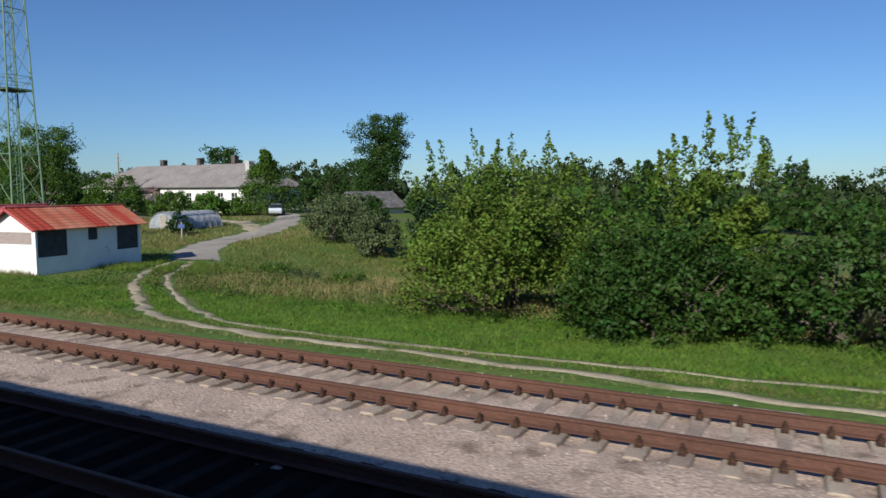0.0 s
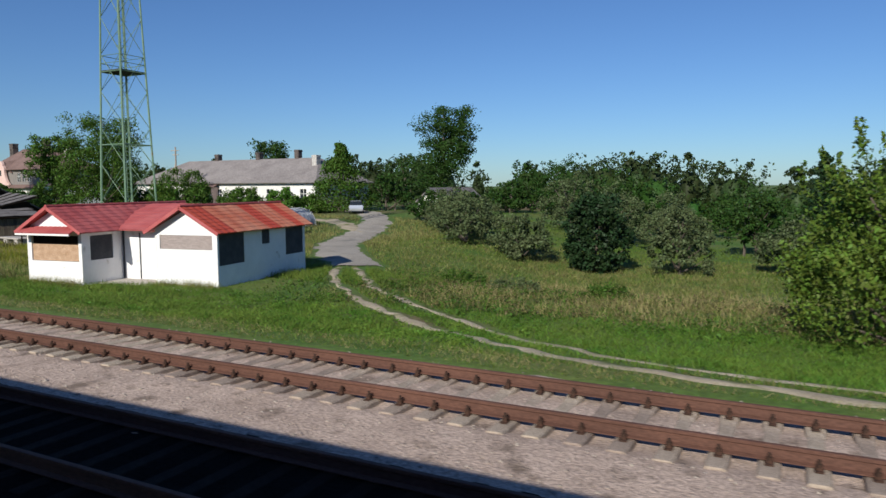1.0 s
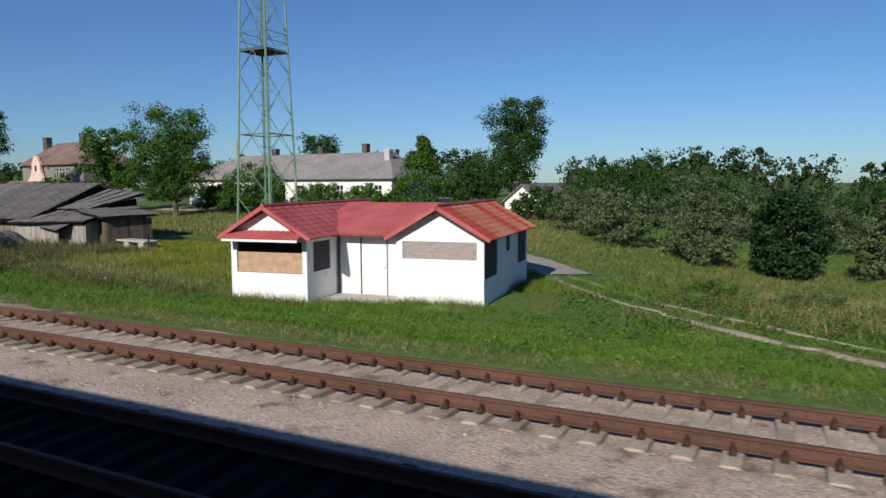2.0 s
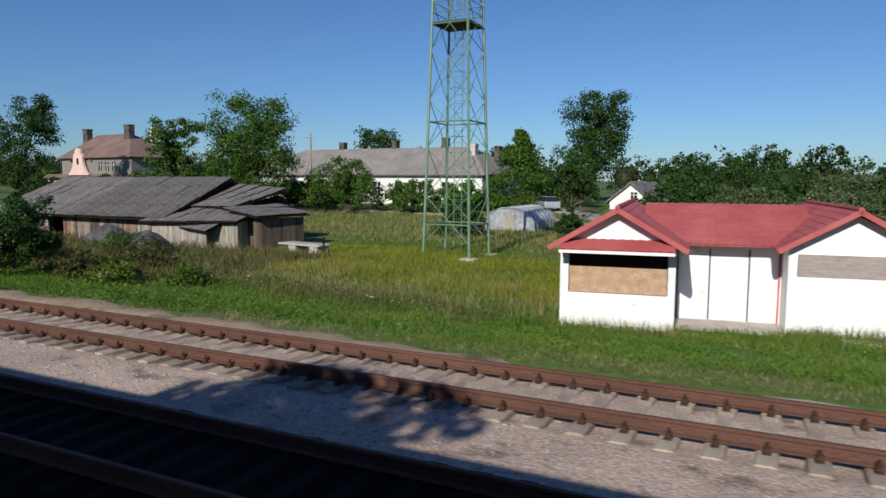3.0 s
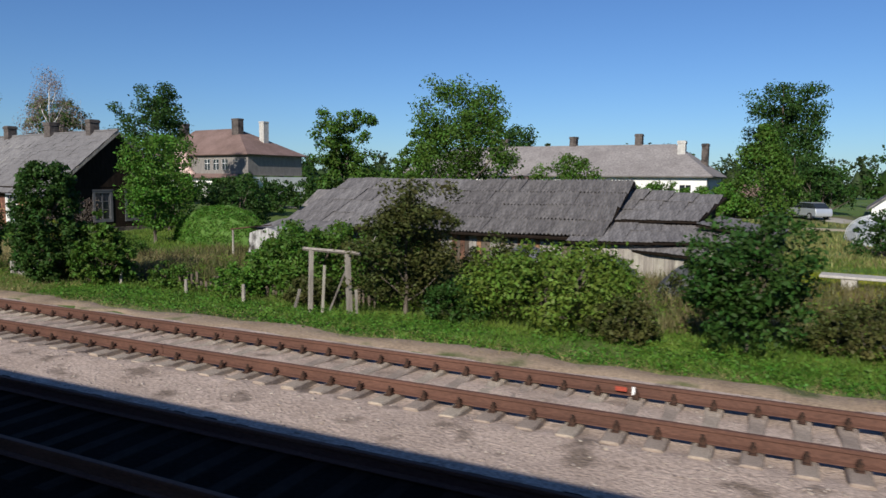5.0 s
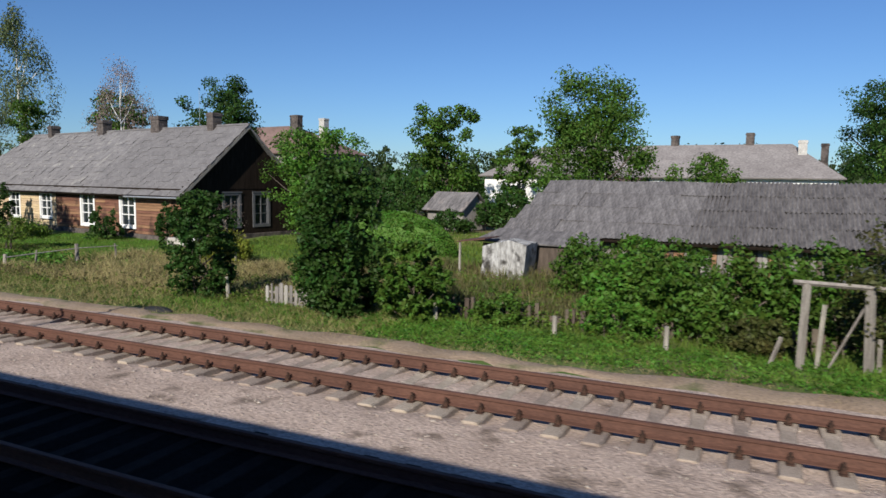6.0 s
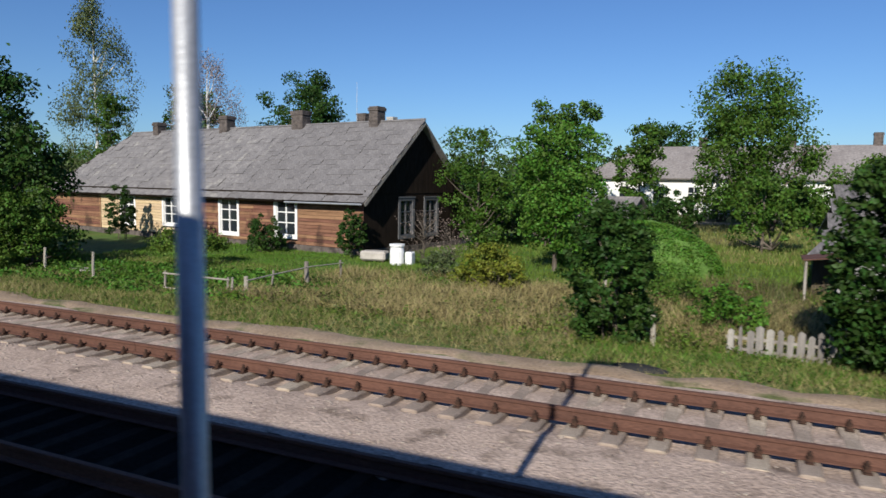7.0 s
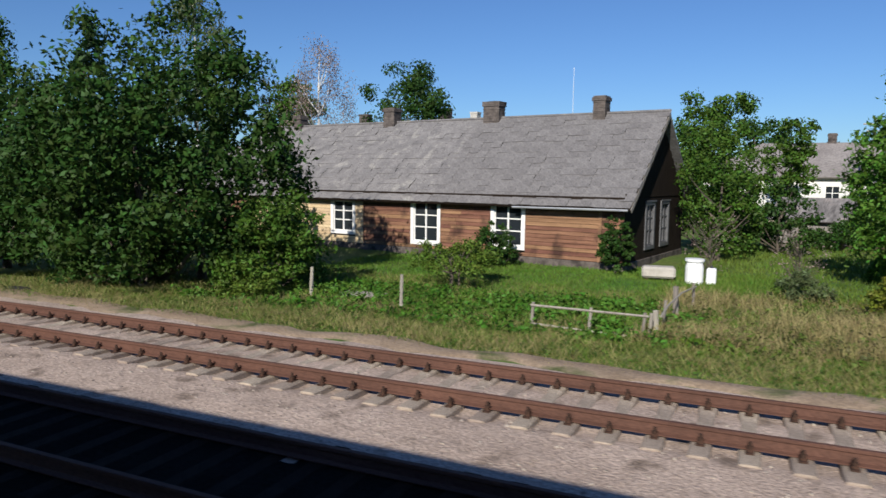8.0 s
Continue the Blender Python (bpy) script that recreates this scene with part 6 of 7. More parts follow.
tree("alder_bush", "dense dark green bush beside a dirt track", -4.3, 21.4, 3.9, 3.1, L_DARK, 26000, 0.14, 3, "bush", 0.0, lumps=110, category="bush", stems=5)
tree("alder_bush", "dense dark green bush beside a dirt track", 0.9, 22.0, 4.5, 3.3, L_DARK, 26000, 0.15, 4, "bush", 0.0, lumps=80, shoots=5, category="bush", stems=5)
tree("alder_bush", "dense dark green bush beside a dirt track", 5.6, 22.0, 5.2, 3.4, L_DARK, 16000, 0.16, 5, "bush", 0.0, lumps=90, category="bush", stems=5)
tree("alder_bush", "deep green bush at the back of a thicket", -6.5, 27.5, 5.1, 3.4, L_MID, 10000, 0.18, 6, "bush", 0.0, lumps=90, shoots=8, category="bush", stems=4)
tree("alder_bush", "deep green bush at the back of a thicket", 5.0, 28.0, 6.2, 4.0, L_FRESH, 14000, 0.18, 7, "bush", 0.0, lumps=90, category="bush", stems=4)
# Orchard and meadow edge
for k, (x, y, h, r) in enumerate([(-36.0, 48.5, 4.4, 2.9), (-31.0, 47.2, 3.6, 2.5), (-20.3, 49.2, 5.6, 2.2), (-13.5, 52.3, 4.3, 2.4), (-33.5, 68.0, 6.4, 3.4), (-29.0, 67.0, 6.4, 3.2), (-41.5, 58.0, 4.4, 3.2), (-23.0, 66.0, 5.2, 3.2), (-8.0, 50.0, 5.4, 3.0), (-26.0, 78.0, 6.0, 3.6), (-38.5, 54.0, 3.6, 2.4)]):
    tree("apple_tree", "old grey-green apple tree with a loose crown in the meadow", x, y, h, r, L_GREY, 10000, 0.19, 20 + k, "bush", 0.04, lumps=60, group="orchard apple trees")
tree("spruce", "dense dark young spruce in the meadow", -25.8, 48.2, 5.5, 2.5, L_FIR, 16000, 0.24, 40, "column", 0.02, lumps=130)
tree("spruce", "dark upright spruce behind the meadow", -11.5, 57.5, 8.4, 2.2, L_FIR, 12000, 0.22, 41, "cone", 0.05, lumps=130)
for k, (x, y, h, r) in enumerate([(-48.3, 66.5, 3.6, 2.8), (-60.0, 76.0, 6.2, 3.0), (-44.5, 66.0, 3.6, 3.0), (-16.4, 65.0, 6.2, 2.6), (-46.0, 83.0, 4.4, 2.8), (-50.6, 90.5, 3.3, 2.6), (-62.0, 84.0, 7.5, 3.2), (-40.0, 84.0, 5.0, 3.6), (-47.5, 96.0, 6.0, 3.6), (-32.0, 76.0, 6.0, 4.0), (-18.0, 86.0, 7.0, 4.5), (-44.0, 97.0, 8.0, 4.0), (-8.0, 74.0, 6.5, 4.0)]):
    tree("bush", "dark green garden bush among houses", x, y, h, r, L_DARK, 7000, 0.27, 50 + k, "bush", 0.03, lumps=60, group="garden bushes", category="bush", stems=3)
# Large trees by the houses
tree("maple", "large dark green broadleaf tree with a tall rounded crown", -63.4, 98.5, 15.8, 5.4, L_DARK, 34000, 0.3, 70, "round", 0.14, lumps=110, trunk=0.42)
tree("maple", "tall green broadleaf tree with two rounded tops", -88.6, 57.0, 12.6, 4.7, L_MID, 40000, 0.23, 71, "round", 0.14, lumps=120, trunk=0.3)
tree("maple", "green broadleaf tree with an uneven crown", -104.2, 61.0, 10.9, 3.5, L_MID, 20000, 0.28, 72, "round", 0.08, lumps=60)
tree("maple", "green broadleaf tree behind the house", -98.5, 66.0, 9.0, 2.4, L_MID, 9000, 0.28, 73, "round", 0.08, lumps=50)
tree("maple", "dark green broadleaf tree with several tops behind the house", -132.2, 60.5, 15.2, 4.6, L_DARK, 22000, 0.27, 74, "round", 0.2, lumps=70, trunk=0.3)
tree("conifer", "dense rounded green yew-like tree beside the lane", -64.9, 72.5, 8.4, 4.5, L_MID, 24000, 0.25, 75, "cone", 0.03, lumps=120)
tree("maple", "green broadleaf tree before the long house", -80.6, 61.5, 6.4, 4.1, L_MID, 20000, 0.22, 76, "bush", 0.03, lumps=80)
tree("bush", "green shrub before the long house", -73.5, 64.0, 4.0, 3.0, L_MID, 11000, 0.22, 77, "bush", 0.02, lumps=50, category="bush", stems=3)
tree("bush", "green shrub before the long house", -68.6, 66.0, 3.6, 2.2, L_FRESH, 7000, 0.22, 78, "bush", 0.02, lumps=50, category="bush", stems=3)
tree("bush", "green shrub before the long house", -87.0, 63.0, 4.4, 3.2, L_DARK, 11000, 0.22, 79, "bush", 0.02, lumps=50, category="bush", stems=3)
tree("bush", "dark bush beside the lane", -51.3, 45.5, 2.5, 1.2, L_DARK, 6000, 0.14, 80, "bush", 0.02, lumps=50, category="bush", stems=2)
tree("bush", "dark bush beside the greenhouse", -58.3, 42.5, 2.7, 1.9, L_DARK, 6000, 0.16, 81, "bush", 0.02, lumps=50, category="bush", stems=3)
tree("birch", "tall pale birch with hanging sparse foliage", -145.0, 46.0, 20.0, 4.2, L_BIRCH, 28000, 0.2, 82, "loose", 0.1, M_BIRCHBARK, lumps=90, trunk=0.24, hang=0.8)
tree("birch", "half-dead birch with bare reddish twigs", -135.3, 50.0, 15.0, 4.0, L_DRY, 15000, 0.13, 83, "loose", 0.3, M_BIRCHBARK, lumps=60, trunk=0.17, hang=0.5)
tree("maple", "small green tree at the end of the house", -141.0, 44.0, 11.4, 1.9, L_MID, 10000, 0.2, 86, "round", 0.2, lumps=60)
tree("maple", "brown-tinged broadleaf tree behind the roof", -140.5, 54.0, 13.0, 3.2, L_MID, 12000, 0.28, 84, "round", 0.2, lumps=50)
tree("maple", "brownish broadleaf tree behind the roof", -147.0, 60.0, 14.0, 3.6, L_RUSTY, 8000, 0.28, 85, "round", 0.2, lumps=50)
tree("maple", "dark round-topped tree behind the long house roof", -101.0, 101.0, 11.6, 4.6, L_DARK, 9000, 0.4, 87, "round", 0.2, lumps=60)
tree("bare_shrub", "half-bare grey shrub with thin twigs beside the house", -102.6, 29.2, 2.6, 1.2, L_DRY, 900, 0.06, 88, "round", 0.1, lumps=40, trunk=0.035, category="bush", stems=3, limbs=34)
tree("bare_shrub", "grey leafless small tree in the dry grass", -99.6, 25.6, 2.3, 1.0, L_DRY, 700, 0.06, 89, "round", 0.25, lumps=40, trunk=0.035, category="bush", stems=2, limbs=30)
# Big trees at the end of the garden
tree("willow", "great dark willow spreading over the garden fence", -120.0, 17.9, 10.4, 4.8, L_DARK, 70000, 0.185, 90, "bush", 0.03, lumps=150, trunk=0.28, category="tree", stems=3)
tree("willow", "dark green tree crowding the railway verge", -128.6, 17.4, 9.2, 4.0, L_DARK, 40000, 0.17, 91, "bush", 0.03, lumps=150, trunk=0.25, stems=3)
tree("lilac", "fresh green lilac bush under the willow", -115.9, 18.4, 4.1, 2.2, L_MID, 20000, 0.13, 92, "bush", 0.0, lumps=90, category="bush", stems=5)
tree("lilac", "dark bush under the willow", -120.8, 16.9, 3.4, 2.3, L_DARK, 15000, 0.13, 93, "bush", 0.0, lumps=90, category="bush", stems=5)
tree("spruce", "tall dark spruce behind the willow", -138.2, 30.0, 13.2, 2.4, L_FIR, 14000, 0.22, 94, "cone", 0.05, lumps=150)
tree("lilac", "dark bush on the railway verge", -126.5, 15.6, 4.2, 2.6, L_DARK, 14000, 0.15, 95, "bush", 0.0, lumps=90, category="bush", stems=5)
tree("maple", "ragged green tree at the edge of the garden", -139.5, 25.0, 12.0, 3.2, L_MID, 16000, 0.2, 96, "loose", 0.1, lumps=90)
# House garden
tree("shrub", "dark climbing shrub at the corner of the house", -106.1, 28.5, 3.1, 0.75, L_DARK, 8000, 0.11, 100, "bush", 0.02, lumps=60, category="bush", stems=2)
tree("shrub", "rounded green shrub under the window", -111.4, 28.6, 2.2, 1.05, L_DARK, 8000, 0.11, 101, "bush", 0.0, lumps=60, category="bush", stems=3)
tree("shrub", "tall dark shrub against the front of the house", -123.7, 30.2, 3.6, 0.95, L_DARK, 8000, 0.12, 102, "bush", 0.0, lumps=60, category="bush", stems=3)
tree("vine", "yellowing vine trained over a low trellis in the garden", -110.8, 22.5, 1.7, 1.7, L_LIGHT, 8000, 0.1, 103, "bush", 0.35, lumps=50, category="bush", stems=4)
tree("plum_tree", "green fruit tree with a full crown beside the house", -96.2, 29.0, 6.4, 2.1, L_FRESH, 22000, 0.15, 104, "round", 0.12, lumps=90, trunk=0.1)
tree("shrub", "yellow-green currant bush in dry grass", -96.8, 22.8, 1.8, 1.3, L_YELLOW, 10000, 0.1, 105, "bush", 0.0, lumps=60, category="bush", stems=4)
tree("plum_tree", "green fruit tree behind the garden", -102.6, 36.0, 7.0, 2.2, L_MID, 15000, 0.16, 106, "round", 0.03, lumps=60)
tree("lilac", "dense dark lilac on the verge", -91.3, 15.9, 3.3, 1.15, L_DARK, 18000, 0.11, 108, "column", 0.0, lumps=90, category="bush", stems=4)
tree("spruce", "dense dark elder bush shaped like a column on the verge", -85.9, 15.3, 4.2, 1.25, L_DARK, 28000, 0.12, 109, "column", 0.02, lumps=160, stems=3)
tree("elder", "green elder bush with drooping leaves on the verge", -84.1, 16.0, 2.6, 1.0, L_MID, 13000, 0.12, 110, "bush", 0.0, lumps=80, category="bush", stems=4)
tree("elder", "low green elder thicket by the old fence", -78.7, 19.2, 2.4, 1.7, L_FRESH, 18000, 0.12, 111, "bush", 0.0, lumps=90, category="bush", stems=4)
tree("elder", "low green elder thicket by the old fence", -77.2, 18.4, 2.5, 2.1, L_MID, 20000, 0.12, 112, "bush", 0.0, lumps=100, category="bush", stems=4)
tree("rowan", "reddish-brown leaved small tree behind a timber frame", -72.8, 16.8, 3.8, 1.6, L_RUSTY, 18000, 0.1, 113, "round", 0.12, lumps=80, trunk=0.07)
tree("apple_tree", "low spreading yellow-green apple tree on the verge", -68.9, 17.5, 2.45, 2.5, L_LIGHT, 22000, 0.11, 114, "bush", 0.12, lumps=100, trunk=0.12)
tree("rowan", "small dark tree with a thin trunk on the verge", -64.0, 15.8, 3.0, 1.45, L_DARK, 16000, 0.11, 115, "round", 0.16, lumps=60, trunk=0.07)
tree("elder", "tangled green bush before the barn", -74.6, 19.4, 2.6, 2.1, L_MID, 14000, 0.13, 116, "bush", 0.0, lumps=80, category="bush", stems=4)
tree("elder", "tangled yellowing bush before the barn", -70.6, 19.2, 2.3, 1.8, L_RUSTY, 12000, 0.12, 117, "bush", 0.0, lumps=80, category="bush", stems=4)
tree("elder", "green bush before the barn", -80.6, 23.5, 2.3, 1.9, L_MID, 11000, 0.13, 118, "bush", 0.0, lumps=70, category="bush", stems=4)
tree("maple", "green crown beyond the barn", -87.5, 43.0, 6.0, 2.6, L_MID, 9000, 0.2, 120, "bush", 0.05, lumps=60, stems=2)
tree("maple", "green thicket beyond the garden", -94.2, 50.0, 3.6, 2.6, L_DARK, 9000, 0.22, 121, "bush", 0.05, lumps=60, stems=2)
tree("maple", "green thicket beyond the garden", -110.5, 54.0, 4.2, 3.2, L_DARK, 9000, 0.24, 122, "bush", 0.05, lumps=60, stems=2)
tree("bush", "low dark bush before the outhouse", -96.4, 45.0, 1.9, 1.8, L_DARK, 7000, 0.16, 128, "bush", 0.02, lumps=50, stems=2, category="bush")
tree("bush", "dark thicket behind the fruit garden", -103.0, 43.0, 4.4, 2.8, L_DARK, 9000, 0.2, 126, "bush", 0.03, lumps=60, stems=2, category="bush")
tree("bush", "dark thicket behind the fruit garden", -99.8, 40.5, 4.4, 2.1, L_DARK, 8000, 0.18, 127, "bush", 0.03, lumps=60, stems=2, category="bush")
tree("bush", "dark low thicket before the villa", -118.0, 62.0, 2.4, 3.2, L_DARK, 8000, 0.24, 123, "bush", 0.05, lumps=60, stems=2, category="bush")
tree("bush", "dark low thicket before the villa", -136.5, 70.0, 2.2, 2.4, L_DARK, 8000, 0.24, 124, "bush", 0.05, lumps=60, stems=2, category="bush")
for k, (x, y, h, r) in enumerate([(-67.0, 69.0, 2.6, 2.2), (-71.0, 68.5, 3.2, 2.8), (-77.5, 68.0, 3.4, 2.8), (-84.5, 67.0, 3.6, 2.8), (-91.5, 67.5, 3.8, 2.9)]):
    tree("bush", "green shrub growing along the front of the long house", x, y, h, r, L_FRESH if k % 2 else L_MID, 5000, 0.22, 140 + k, "bush", 0.02, lumps=40, category="bush", stems=3, group="shrubs before the long house")
for k, (x, y, h, r, lf) in enumerate([(-59.2, 16.3, 1.1, 0.9, L_LIGHT), (-62.0, 17.2, 1.2, 1.0, L_RUSTY), (-61.0, 19.5, 1.2, 1.2, L_RUSTY), (-57.0, 17.5, 0.8, 0.9, L_MID), (-66.6, 15.6, 1.3, 0.9, L_RUSTY), (-65.5, 22.5, 1.3, 1.5, L_RUSTY), (-69.0, 24.5, 1.3, 1.4, L_MID), (-88.8, 18.5, 1.6, 1.0, L_FRESH), (-78.8, 16.6, 1.2, 0.9, L_FRESH), (-82.0, 17.0, 1.0, 0.9, L_MID), (-75.8, 16.4, 1.0, 0.8, L_RUSTY), (-71.0, 16.2, 1.2, 1.0, L_DARK), (-115.0, 16.6, 1.2, 1.0, L_LIGHT), (-99.5, 24.5, 1.2, 1.0, L_GREY), (-91.0, 22.5, 1.4, 1.3, L_MID), (-25.0, 30.0, 0.9, 1.4, L_GREY), (-29.0, 33.0, 1.0, 1.3, L_MID), (-20.0, 27.5, 0.8, 1.2, L_MID)]):
    tree("weed_clump", "rank clump of tall weeds and goldenrod in the grass", x, y, h, r, lf, 5000, 0.09, 160 + k, "bush", 0.0, lumps=50, category="weeds", stems=3, trunk=0.02, group="clumps of tall weeds", limbs=4)
for k, (x, y, h, r) in enumerate([(-119.5, 62.0, 4.6, 3.0), (-115.0, 63.0, 4.0, 2.8), (-110.0, 64.0, 4.6, 3.2), (-124.5, 63.5, 4.0, 3.0), (-105.5, 60.0, 3.6, 2.6)]):
    tree("bush", "dark bush in the gardens before the villa", x, y, h, r, L_DARK, 6000, 0.26, 150 + k, "bush", 0.02, lumps=50, stems=2, category="bush", group="bushes before the villa")
# Behind the train, known by its shadow
tree("maple", "broad tree on the other side of the train", -43.6, -9.5, 11.7, 2.9, L_MID, 14000, 0.32, 130, "round", 0.3, lumps=50, trunk=0.2)

# A mown hay heap grown over with grass
heap = thing("haystack", "long green hay heap overgrown with fresh grass", "haystack", (-93.2, 31.2, -0.45), rz=-8)
bm = bmesh.new()
bmesh.ops.create_uvsphere(bm, u_segments=36, v_segments=18, radius=1.0)
for v in bm.verts:
    c = v.co
    c.x, c.y, c.z = c.x * 3.7, c.y * 1.9, max(c.z, -0.1) * 2.2
    k = 1 + 0.08 * nz(c.x * 2, c.y * 2 + c.z, 1.2, 5)
    c.x, c.y, c.z = c.x * k, c.y * k, c.z * k
part("mound", bm, mat("fresh_hay", (0.06, 0.13, 0.022), (0.10, 0.18, 0.035), scale=2.5, bump=0.8, fine=14), heap, smooth_faces=True)
rng = np.random.default_rng(60)
d = rng.normal(size=(15000, 3))
d[:, 2] = np.abs(d[:, 2])
d /= np.linalg.norm(d, axis=1)[:, None]
v, f = leaf_cloud(d * np.array([3.74, 1.94, 2.23]), rng.uniform(0.09, 0.17, 15000), rng, 0.5)
part("grass_cover", soup("grass_cover", v, f, L_FRESH), None, heap)

# The wood along the horizon, trees past counting
def woods(name, label, spots, leaf, per, size, seed):
    rng = np.random.default_rng(seed)
    vs, fs, base = [], [], 0
    for x, y, h, r, form in spots:
        p, _, way = crown_points(rng, per, r, h * 0.05, h, form, 26)
        v, f = leaf_cloud(p + np.array([x, y, ground_z(x, y)]), size * rng.uniform(0.6, 1.4, len(p)), rng, out=way)
        vs.append(v)
        fs.append(f + base)
        base += len(v)
        rings, sides = 6, 9
        th = np.linspace(0, math.tau, sides, endpoint=False)
        core = np.array([[(math.cos(a) * math.sin(b), math.sin(a) * math.sin(b), math.cos(b)) for a in th] for b in np.linspace(0.12, math.pi - 0.05, rings)]).reshape(-1, 3)
        core *= rng.uniform(0.78, 1.08, (len(core), 1))
        if form == "cone":
            core[:, :2] *= (0.62 - 0.42 * core[:, 2])[:, None]
        core = core * np.array([r * 0.5, r * 0.5, h * 0.34]) + np.array([x, y, ground_z(x, y) + h * 0.38])
        i, j = np.meshgrid(np.arange(rings - 1), np.arange(sides), indexing="ij")
        a, b = i * sides + j, i * sides + (j + 1) % sides
        vs.append(core)
        fs.append((np.stack([a, a + sides, b + sides, b], 2).reshape(-1, 4) + base).astype(np.int32))
        base += len(core)
    ob = part(name, soup(name, np.concatenate(vs), np.concatenate(fs), leaf))
    return tagged(ob, label, "wood", kind="stuff")


wr = random.Random(77)
spots = []
for k in range(210):
    x = 60 - k * 2.4 + wr.uniform(-3, 3)
    y = 128 + wr.uniform(-10, 22) + (22 if x < -120 else 0)
    if -75 < x < -45:
        y += 45
    h = wr.uniform(7.6, 10.6)
    spots.append((x, y, h, wr.uniform(3.5, 5.5), "cone" if wr.random() < 0.22 else "round"))
woods("far_wood", "dark green mixed wood along the horizon", spots, L_FAR, 560, 0.7, 300)
spots = []
for k in range(60):
    x = 40 - k * 4.2 + wr.uniform(-2, 2)
    y = 106 + wr.uniform(-6, 12)
    if -112 < x < -60:
        continue
    spots.append((x, y, wr.uniform(4.5, 8.0), wr.uniform(3.0, 4.5), "bush"))
woods("far_thicket", "green thicket of bushes and small trees beyond the gardens", spots, L_DARK, 900, 0.5, 301)
spots = [(-118 - 4.5 * k + wr.uniform(-2, 2), 70 + wr.uniform(-8, 12) + 5 * (k % 3), wr.uniform(5, 10), wr.uniform(2.6, 4.0), "round") for k in range(26) if k > 11]
woods("far_thicket", "green garden trees beyond the timber house", spots, L_MID, 1000, 0.45, 302)

# ---- grass and weeds ----
RUT_POINTS = np.array([p for line in (RUT_NEAR, RUT_FAR) for a, b in zip(line, line[1:]) for p in np.linspace(a, b, 24)])
ROAD_POINTS = np.array([p for line in (ROAD, ROAD_SIDE) for a, b in zip(line, line[1:]) for p in np.linspace(a, b, 30)])


def clear(x, y):
    """Leaves free the ruts, the lane and the footprints of the buildings."""
    keep = np.ones(len(x), bool)
    for pts, r in ((RUT_POINTS, 0.36), (ROAD_POINTS, 1.85)):
        for i in range(0, len(x), 4000):
            d = np.min((x[i:i + 4000, None] - pts[None, :, 0]) ** 2 + (y[i:i + 4000, None] - pts[None, :, 1]) ** 2, axis=1)
            keep[i:i + 4000] &= d > r * r
    wx, wy = x, y
    kc, ks = math.cos(radians(KTURN)), math.sin(radians(KTURN))
    x, y = K[0] + kc * (wx - K[0]) + ks * (wy - K[1]), K[1] - ks * (wx - K[0]) + kc * (wy - K[1])
    keep &= ~((x > AX0 - 0.05) & (x < AX1 + 0.05) & (y > AY0 - 0.05) & (y < KY1)) & ~((x > AX1) & (x < BX1 + 0.05) & (y > BY0 - 0.05) & (y < KY1)) & ~((x > AX1) & (x < BX0) & (y > 20.8) & (y < KY1))
    x, y = wx, wy
    keep &= ~((x > -86) & (x < -63.2) & (y > 28.6) & (y < 37.5))
    hx, hy = x + 106.0, y - 29.4
    a = radians(HA)
    lx, ly = hx * math.cos(a) - hy * math.sin(a), hx * math.sin(a) + hy * math.cos(a)
    keep &= ~((lx < 0.1) & (lx > -HL - 3) & (ly > -0.1) & (ly < HD))
    return keep


